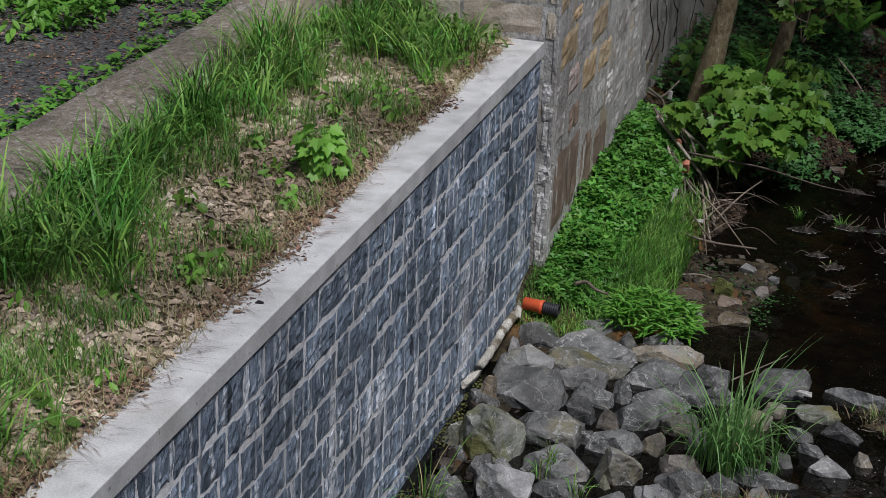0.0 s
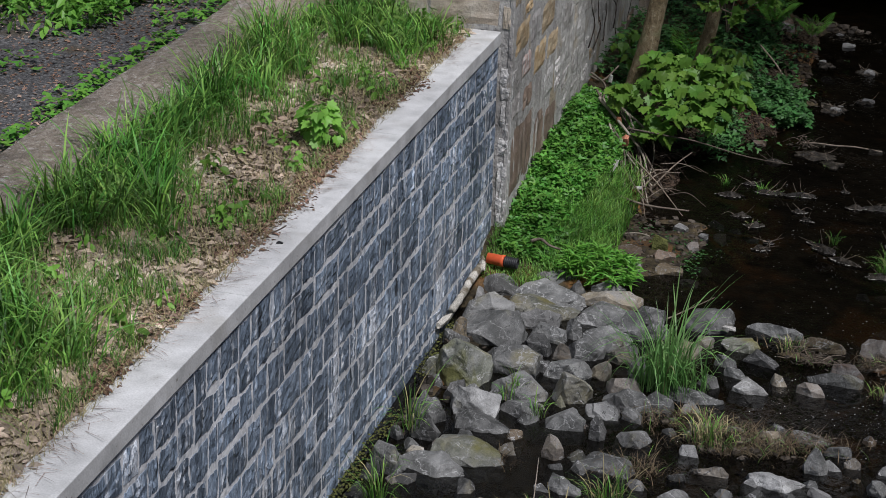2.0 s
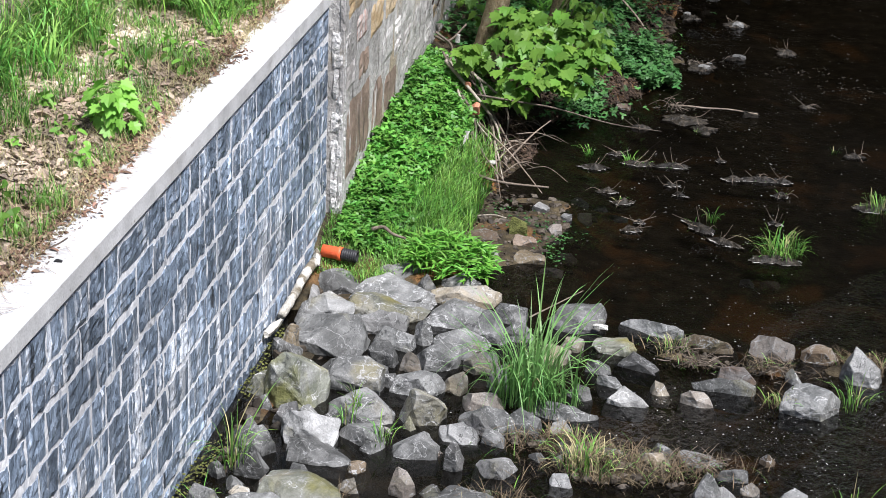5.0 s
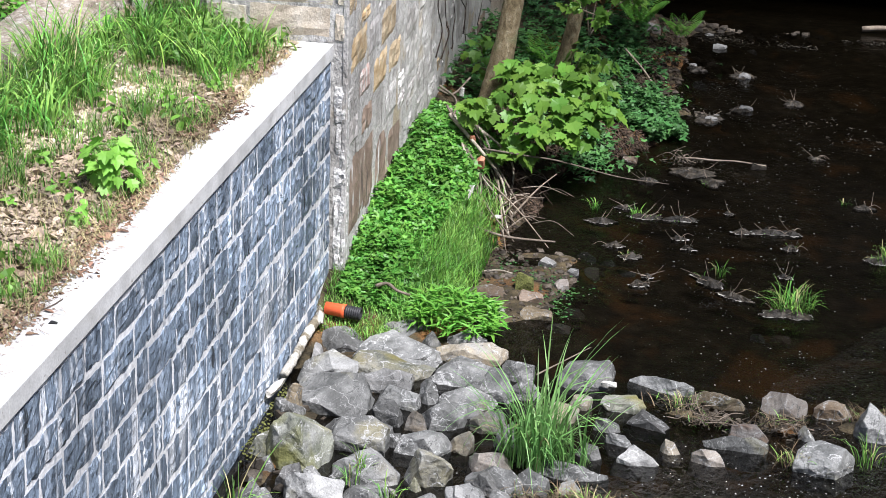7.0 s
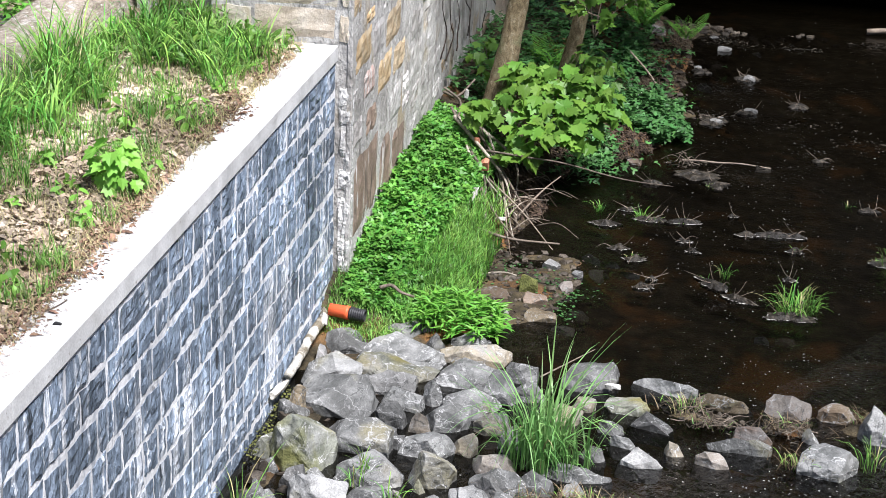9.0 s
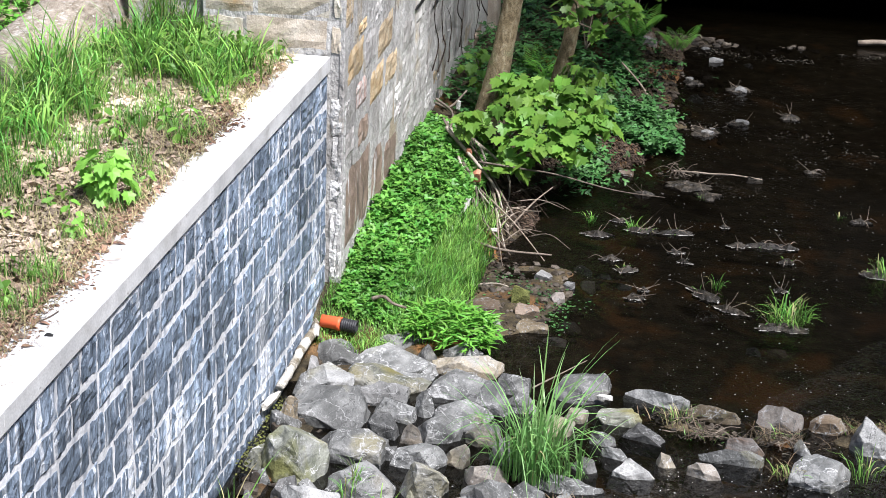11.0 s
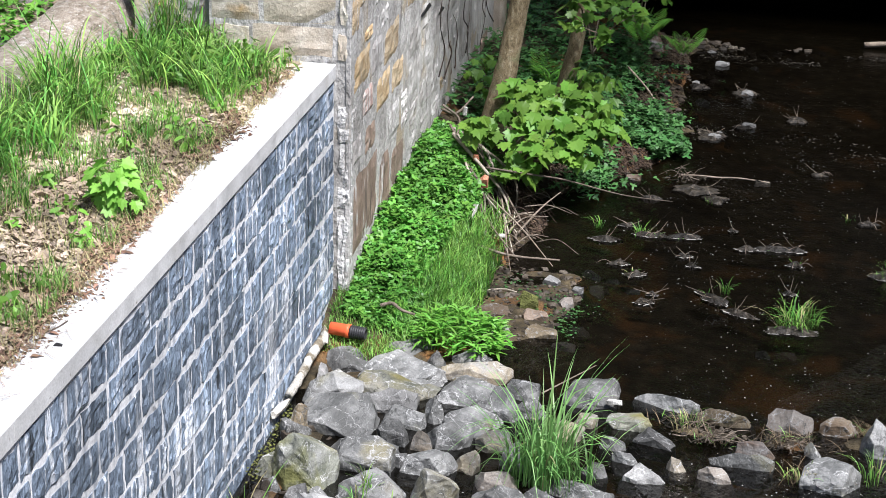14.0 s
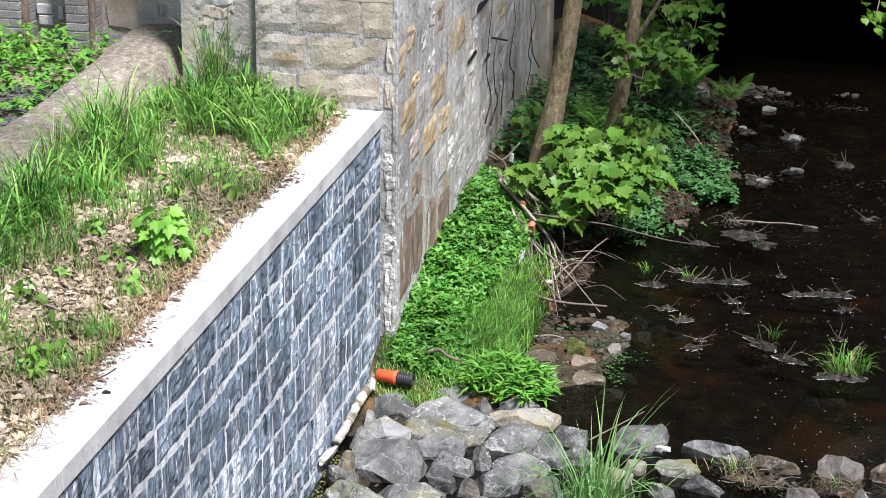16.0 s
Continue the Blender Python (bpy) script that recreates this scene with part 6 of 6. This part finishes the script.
for cx, cy, sx, sy, n, s0, s1 in ((1.65, 1.2, 0.5, 0.8, 90, 0.03, 0.09), (1.75, 1.2, 0.55, 0.9, 520, 0.012, 0.04), (2.0, 1.2, 0.35, 0.8, 40, 0.04, 0.1), (1.9, 0.55, 0.6, 0.5, 140, 0.012, 0.05), (2.1, 1.7, 0.5, 0.8, 200, 0.012, 0.045), (1.4, 1.6, 0.3, 0.8, 240, 0.012, 0.045), (1.5, 0.4, 0.4, 0.4, 120, 0.015, 0.05), (1.2, 2.2, 0.35, 0.6, 130, 0.02, 0.07), (2.9, 10.9, 0.6, 0.3, 90, 0.04, 0.14), (3.9, 11.0, 0.7, 0.3, 60, 0.04, 0.12),
                                  (3.0, 6.9, 0.4, 0.4, 40, 0.03, 0.1), (1.8, 5.0, 0.3, 0.5, 40, 0.02, 0.06), (2.6, -3.2, 0.9, 0.6, 260, 0.02, 0.09), (3.5, -3.2, 0.9, 0.7, 220, 0.02, 0.09), (3.6, -1.25, 0.9, 0.2, 160, 0.02, 0.07),
                                  (1.1, -4.6, 0.9, 0.8, 60, 0.03, 0.1), (2.3, 8.5, 0.4, 1.2, 60, 0.03, 0.1), (2.5, 7.3, 0.25, 1.0, 80, 0.03, 0.11), (2.75, 9.6, 0.5, 0.9, 110, 0.04, 0.13), (2.0, 4.6, 0.3, 0.5, 60, 0.03, 0.09), (3.1, 5.2, 0.45, 0.1, 60, 0.02, 0.07), (1.3, -2.6, 0.8, 1.0, 70, 0.04, 0.1), (1.0, -1.8, 0.7, 1.0, 60, 0.05, 0.12), (0.4, -3.2, 0.25, 1.2, 70, 0.06, 0.16), (0.45, -5.6, 0.3, 1.2, 60, 0.04, 0.1), (1.9, -5.4, 0.7, 0.5, 60, 0.04, 0.1), (0.2, -1.5, 0.1, 1.0, 50, 0.03, 0.08), (3.0, -3.2, 1.3, 1.2, 90, 0.03, 0.1)):
    for _ in range(n):
        x, y = rnd.gauss(cx, sx * 0.6), rnd.gauss(cy, sy * 0.6)
        if x < 0.13:
            continue
        z = bed_z(x, y)
        if z < -0.12:
            continue
        pebble(x, y, z - 0.01, rnd.uniform(s0, s1))
stuff("gravel", mesh_of("gravel", pebbles, pf, M["pebble"]), "loose pebbles and gravel in the shallows", "gravel")


def shore_stone(x, y, w, d, h, tone, label):
    ob = new("stone", bm_mesh("stone", quarry_rock(w * 0.82, d * 0.85, h * 0.9, int(x * 97 + y * 31)), M[tone]))
    ob.matrix_basis = pose(x, y, min(bed_z(x, y), 0.05) - 0.03 if y > 0 else -0.05, 0, 0, rnd.uniform(-30, 30))
    return tagged(ob, label, "stone", "stones in the shallows")


shore_stone(1.62, 1.02, 0.2, 0.18, 0.2, "moss", "stone covered in yellow-green moss")
shore_stone(1.3, 0.8, 0.42, 0.3, 0.11, "rock_rust", "wide brown stone at the water edge")
shore_stone(1.45, 0.3, 0.22, 0.2, 0.14, "rock_tan", "tan stone in the shallows")
shore_stone(1.8, 0.45, 0.34, 0.22, 0.12, "rock_rust", "brown stone in the shallows")
shore_stone(2.0, 0.4, 0.3, 0.1, 0.09, "rock_pink", "flat pale stone at the water")
shore_stone(1.95, 1.1, 0.16, 0.14, 0.12, "rock_pink", "small pinkish stone on the gravel bar")
shore_stone(2.0, 1.5, 0.14, 0.1, 0.12, "rock_pale", "small pale stone on the gravel bar")
shore_stone(1.75, 1.65, 0.18, 0.12, 0.12, "rock_pale", "small pale stone on the gravel bar")
shore_stone(2.05, 2.2, 0.24, 0.16, 0.13, "rock_grey", "grey stone by the driftwood")
shore_stone(2.25, 2.35, 0.18, 0.12, 0.09, "rock_dark", "small dark stone in the water")
shore_stone(2.45, 2.1, 0.22, 0.14, 0.08, "rock_dark", "dark flat stone ringed by scum")
shore_stone(1.42, -0.75, 0.5, 0.25, 0.16, "rock_rust", "brown stone under the herb clump")
shore_stone(3.75, 0.85, 0.16, 0.13, 0.1, "rock_grey", "stone beside the grass island")
shore_stone(3.95, 0.9, 0.22, 0.14, 0.09, "rock_rust", "brown stone beside the grass island")
shore_stone(3.3, 1.6, 0.26, 0.16, 0.12, "rock_rust", "brown stone with debris in the stream")
shore_stone(2.1, 0.75, 0.26, 0.14, 0.12, "rock_tan", "tan stone on the gravel bar")
shore_stone(2.15, 1.75, 0.2, 0.14, 0.13, "rock_tan", "tan stone on the gravel bar")
shore_stone(1.7, 0.75, 0.26, 0.2, 0.12, "rock_rust", "brown stone on the gravel bar")
shore_stone(1.75, 4.3, 0.14, 0.12, 0.1, "rock_rust", "reddish stone at the bank")
shore_stone(2.75, 8.3, 0.24, 0.2, 0.12, "rock_grey", "grey stone in the far shallows")
shore_stone(3.05, 6.95, 0.2, 0.14, 0.09, "rock_grey", "pale stone in the far shallows")
shore_stone(1.95, 9.9, 0.35, 0.3, 0.42, "rock_rust", "large brown stone at the culvert mouth")
shore_stone(2.75, 10.6, 0.26, 0.18, 0.1, "rock_dark", "stone in the row across the stream")
shore_stone(3.3, 10.5, 0.2, 0.16, 0.08, "rock_dark", "stone in the row across the stream")

# low silt islands, each a wet mound with a pale dried rim on its near side
def silt_island(cx, cy, lx, ly, turn=0.0, high=0.034):
    isle = holder("silt_island", cx, cy, 0, "low island of wet silt and twigs with a pale dried rim", "silt island", "silt islands in the stream")
    c, q, o = math.cos(radians(turn)), math.sin(radians(turn)), rnd.uniform(0, 60)

    def reach(a):
        return 0.8 + 0.5 * noise2(math.cos(a) * 1.3, math.sin(a) * 1.3, 1.6, o) + 0.3 * noise2(math.cos(a), math.sin(a), 4.5, o)

    def at(a, k, z):
        u, v = lx * k * reach(a) * math.cos(a), ly * k * reach(a) * math.sin(a)
        return (u * c - v * q, u * q + v * c, z)

    turns, verts, faces = 26, [], []
    for i, k in enumerate((1.12, 1.0, 0.8, 0.55, 0.28)):
        for t in range(turns):
            a = 6.2832 * t / turns
            p = at(a, k, 0)
            verts.append((p[0], p[1], -0.03 if i == 0 else high * (1.02 - k * k) * (1 + 1.1 * noise2(p[0], p[1], 16, o)) + 0.004))
    for i in range(4):
        for t in range(turns):
            a, b = i * turns + t, i * turns + (t + 1) % turns
            faces.append((a, b, b + turns, a + turns))
    faces.append(tuple(range(4 * turns, 5 * turns)))
    part("mound", mesh_of("mound", verts, faces, M["wet_silt"]), isle)
    verts, faces = [], []
    for t in range(40):
        a = -3.5 + 4.0 * t / 39
        wide = max(0.0, 0.004 + 0.036 * noise2(a, o, 2.3, 3))
        verts += [at(a, 1.03, 0.004), tuple(Vector(at(a, 1.03, 0.004)) + Vector((math.cos(a), math.sin(a), 0)) * (wide + 0.002))]
    faces = [(2 * t, 2 * t + 1, 2 * t + 3, 2 * t + 2) for t in range(39)]
    if cy < 4:
        part("rim", mesh_of("rim", verts, faces, M["foam_and_sparkle"]), isle, "pale dried rim")
    for k in range(rnd.randint(2, 5)):
        a, L = rnd.uniform(0, 6.28), rnd.uniform(0.08, 0.2)
        x, y, _ = at(rnd.uniform(0, 6.28), rnd.random() * 0.8, 0)
        part("twig", tube([(x, y, high * 0.5), (x + 0.5 * L * math.cos(a), y + 0.5 * L * math.sin(a), high * 0.8 + 0.02), (x + L * math.cos(a), y + L * math.sin(a), rnd.choice((0.01, 0.08, 0.14)))], 0.004, 0.002, M["twig"], "twig", 5, 3), isle)


for spot in ((2.56, 3.22, 0.16, 0.06, 0), (2.86, 3.24, 0.2, 0.07, 5), (3.5, 3.05, 0.12, 0.06, 0), (3.78, 3.1, 0.24, 0.07, 4), (3.98, 2.7, 0.09, 0.05, 0), (4.0, 3.12, 0.09, 0.05, 0), (3.26, 1.64, 0.19, 0.1, -42), (3.5, 1.34, 0.2, 0.06, -30), (3.95, 1.05, 0.26, 0.12, 5),
             (2.62, 1.4, 0.1, 0.04, 8), (2.68, 1.62, 0.06, 0.03, 0), (2.48, 2.1, 0.12, 0.07, 10), (2.3, 2.35, 0.1, 0.06, 0), (2.3, 3.45, 0.1, 0.05, 0), (2.1, 3.0, 0.16, 0.07, 0), (2.9, 2.7, 0.08, 0.04, 0), (3.0, 2.45, 0.07, 0.03, 0), (3.35, 3.55, 0.06, 0.03, 0),
             (3.9, 7.65, 0.14, 0.14, 0), (3.25, 8.7, 0.2, 0.16, 0), (3.3, 7.22, 0.14, 0.1, 0), (2.95, 6.76, 0.22, 0.2, 10), (2.68, 8.84, 0.14, 0.14, 0), (4.85, 2.65, 0.18, 0.14, 0), (4.7, 4.1, 0.12, 0.06, 0), (3.95, 1.95, 0.08, 0.04, 0), (2.9, 4.75, 0.28, 0.2, 5), (3.12, 4.5, 0.16, 0.14, 0), (2.45, 4.35, 0.14, 0.06, 0), (4.2, 5.6, 0.1, 0.05, 0)):
    silt_island(*spot)
for x, y, w, label in ((3.28, 8.62, 0.2, "flat white stone on a far silt island"), (3.36, 7.24, 0.2, "pale stone on a far silt island"), (2.9, 9.95, 0.22, "flat pale stone before the row of stones"), (2.62, 8.9, 0.12, "small pale stone at the far shore"), (2.98, 6.7, 0.18, "pale stone on a silt island"), (2.2, 4.95, 0.2, "brown stone at the shore")):
    ob = new("stone", bm_mesh("stone", quarry_rock(w * 0.8, w * 0.5, 0.06, int(x * 31 + y)), M["rock_rust" if "brown" in label else "rock_pale"]))
    ob.matrix_basis = pose(x, y, 0.0)
    tagged(ob, label, "stone", "stones in the shallows")
beam = new("timber", tube([(4.75, 11.35, 0.05), (5.05, 11.4, 0.07), (5.5, 11.42, 0.06)], 0.04, 0.035, M["twig"], "timber", 8, 3))
tagged(beam, "pale weathered timber lying in the far shallows", "timber")
rag = new("rag", bm_mesh("rag", hull_rock(0.16, 0.02, 0.06, 5, 14, 0.05, 0.025), M["silt"]))
rag.matrix_basis = pose(3.58, 5.06, 0.0)
tagged(rag, "clot of grey debris hanging from the driftwood stick", "debris")

# dead climbing stems on the old wall
for k in range(8):
    y0, L = rnd.uniform(3.6, 7.4), rnd.uniform(0.6, 1.7)
    y1, z0 = y0 + rnd.gauss(0.1, 0.35), 0.75 + 0.5 * rnd.random()
    stem = [(0.18 + 0.03 * rnd.random(), y0 + (y1 - y0) * q / 5 + rnd.gauss(0, 0.13), z0 + L * q / 5 + rnd.gauss(0, 0.04)) for q in range(6)]
    branch(stem, rnd.uniform(0.004, 0.009), 0.002, "dead climbing stem on the old wall", "root")

# silt and debris islands
for cx, cy, lx, ly, turn, n in ((2.95, 5.2, 0.3, 0.08, 0, 40), (2.72, 5.12, 0.22, 0.12, 0, 60), (2.96, 10.4, 0.5, 0.2, 0, 110), (3.8, 10.35, 0.5, 0.15, 0, 90), (4.9, 10.8, 0.5, 0.12, 0, 70), (3.45, -1.3, 0.3, 0.12, 10, 90), (3.98, -1.32, 0.3, 0.12, -10, 90), (3.2, -1.1, 0.3, 0.1, 0, 60), (3.4, -3.1, 0.4, 0.14, -15, 120), (2.6, -3.05, 0.4, 0.12, -20, 90), (4.2, 7.0, 0.5, 0.5, 0, 60), (3.0, 6.9, 0.3, 0.25, 20, 50), (4.7, 6.4, 0.4, 0.5, 0, 40)):
    verts, faces = [], []
    c, s = math.cos(radians(turn)), math.sin(radians(turn))
    for k in range(n):
        u, v = rnd.gauss(0, lx * 0.5), rnd.gauss(0, ly * 0.5)
        bm = hull_rock(rnd.uniform(0.02, 0.11), rnd.uniform(0.005, 0.018), rnd.uniform(0.006, 0.018), rnd.random(), 7, 0.08)
        m = pose(u, v, -0.012, rnd.uniform(-20, 20), rnd.uniform(-20, 20), rnd.uniform(0, 360))
        o = len(verts)
        bm.verts.index_update()
        verts.extend(tuple(m @ q.co) for q in bm.verts)
        faces.extend(tuple(o + q.index for q in f.verts) for f in bm.faces)
        bm.free()
    isle = new("debris_island", mesh_of("debris_island", verts, faces, M["silt"]))
    isle.matrix_basis = pose(cx, cy, 0, 0, 0, turn)
    tagged(isle, "small island of dark silt and twigs in the stream", "debris island", "debris islands", "stuff")

# scum and sparkle flecks, scraps and bits
scum = Leaves("round", 0.0, 0.0)
# The flecks around (3.8, -0.25) are painted sparkles on the rapids.
for cx, cy, sx, sy, n in ((2.9, 2.9, 0.35, 0.08, 26), (3.75, 2.4, 0.3, 0.08, 24), (3.95, 1.95, 0.08, 0.05, 6), (3.4, 1.3, 0.3, 0.15, 30), (2.55, 1.25, 0.15, 0.1, 8), (2.3, 3.4, 0.2, 0.2, 10), (3.6, 6.2, 0.9, 2.0, 420), (4.4, 7.5, 0.9, 2.0, 240),
                          (3.4, 2.5, 1.2, 2.0, 420), (4.2, 4.0, 0.8, 2.5, 160), (4.0, -1.6, 0.8, 1.2, 160), (3.8, -0.25, 0.6, 0.35, 110), (3.4, -2.4, 0.8, 0.4, 200), (4.3, -2.6, 0.3, 0.7, 220), (2.6, 1.0, 0.6, 1.2, 40), (3.4, 8.5, 0.8, 1.0, 30),
                          (3.54, 8.08, 0.14, 0.06, 9), (4.42, 7.91, 0.14, 0.06, 9), (3.28, 6.62, 0.14, 0.06, 9), (3.91, 5.78, 0.14, 0.06, 9), (4.49, 5.00, 0.14, 0.06, 9), (3.21, 3.60, 0.14, 0.06, 9), (3.95, 3.59, 0.14, 0.06, 9), (4.47, 2.77, 0.14, 0.06, 9), (2.98, 2.04, 0.14, 0.06, 9), (3.91, 10.06, 0.14, 0.06, 9), (2.69, 8.76, 0.14, 0.06, 9), (4.59, 1.92, 0.14, 0.06, 9), (3.52, 1.32, 0.14, 0.06, 9), (2.54, 4.49, 0.14, 0.06, 9)):
    for _ in range(n):
        x, y = rnd.gauss(cx, sx), rnd.gauss(cy, sy)
        if bed_z(x, y) < -0.01:
            scum.add((x, y, 0.004), rnd.choice((0.005, 0.006, 0.007, 0.008, 0.01, 0.012, 0.018)), rnd.uniform(0, 6.28), 0.0)
stuff("floating_scum", scum.mesh("floating_scum", M["foam_and_sparkle"]), "scum and petals on the water, some pale flecks painted as sparkles", "scum")


algae = Leaves("round", 0.1)
for cx, cy, sx, sy, n in ((1.95, 1.05, 0.12, 0.18, 150), (1.62, 1.3, 0.1, 0.12, 90), (2.0, 0.6, 0.08, 0.1, 60), (1.35, 1.5, 0.1, 0.2, 60)):
    for _ in range(n):
        x, y = rnd.gauss(cx, sx), rnd.gauss(cy, sy)
        algae.add((x, y, max(0.004, bed_z(x, y) + 0.008)), rnd.uniform(0.012, 0.035), rnd.uniform(0, 6.28), rnd.uniform(-0.2, 0.4), rnd.uniform(-0.3, 0.3))
stuff("algae", algae.mesh("algae", M["ivy"]), "dark green water plants among the pebbles", "water plants")


def scrap(x, y, z, w, d, h, mat, label, category, rx=0, ry=0, rz=0):
    ob = new(category.replace(" ", "_"), bm_mesh("scrap", hull_rock(w, d, h, x + y, 8, 0.1), M[mat]))
    ob.matrix_basis = pose(x, y, z, rx, ry, rz)
    return tagged(ob, label, category)


scrap(0.86, 2.95, 0.47, 0.1, 0.08, 0.12, "terracotta", "broken terracotta shard among twigs", "pottery shard", 20, 10)
scrap(0.72, 3.35, 0.6, 0.06, 0.05, 0.07, "terracotta", "small reddish shard among twigs", "pottery shard", 10, 0)
scrap(0.84, 2.4, 0.36, 0.07, 0.24, 0.035, "paper", "pale plastic scrap under the twigs", "plastic scrap", 30, 0, -20)
scrap(0.48, 4.0, 0.86, 0.06, 0.05, 0.1, "paper", "crumpled clear bottle scrap by the trunk", "plastic scrap")
scrap(1.15, 2.35, 0.17, 0.07, 0.05, 0.03, "paper", "white scrap on the bank", "plastic scrap")
scrap(2.6, -0.95, 0.06, 0.13, 0.07, 0.03, "paper", "white scrap caught on a stone", "plastic scrap")
scrap(2.1, 6.5, 0.3, 0.06, 0.05, 0.05, "paper", "white scrap in the ground cover", "plastic scrap")
blot = new("tar_blot", bm_mesh("tar_blot", hull_rock(0.05, 0.035, 0.012, 77, 9), M["tar_and_gap_shade"]))
blot.matrix_basis = pose(-0.1, -5.99, H - 0.001)
tagged(blot, "small dark blot on the concrete coping", "blot")

# ---- blocks of the retaining wall ----
r = random.Random(23)
for z0, z1 in zip(COURSES, COURSES[1:]):
    s = WALL_Y0 + r.uniform(0, 0.3)
    while s < WALL_Y1 - 0.08:
        w = r.choices((r.uniform(0.16, 0.26), r.uniform(0.26, 0.4), r.uniform(0.4, 0.58)), (3, 5, 2))[0] if z1 - z0 > 0.2 else r.uniform(0.3, 0.6)
        b = min(s + w, WALL_Y1)
        if WALL_Y1 - b < 0.14:
            b = WALL_Y1
        g = r.uniform(0.014, 0.04)
        tall = z1 - z0 - r.uniform(0.032, 0.06)
        v, f = rough_block(b - s - g, tall, 0.1, r.random(), 7, 6, 0.011, 0.004)
        lean, sag = r.uniform(-0.05, 0.05), r.uniform(-0.03, 0.03)
        o = r.uniform(0, 90)
        v = [(x + lean * (z - tall / 2) + 0.022 * noise2(x, z, 11, o), y if y > 0.05 else min(y, 0.004), z + sag * x + 0.026 * noise2(x, z, 9, o + 7)) for x, y, z in v]
        part("block", mesh_of("block", v, f, M["slate_streaked" if r.random() < 0.42 else "slate"]), wall, at=Matrix.Translation((0, 6, 0)) @ pose(r.uniform(0.0125, 0.017), (s + b) / 2, z0 + 0.012 + r.uniform(-0.01, 0.012), 0, 0, 90))
        s = b
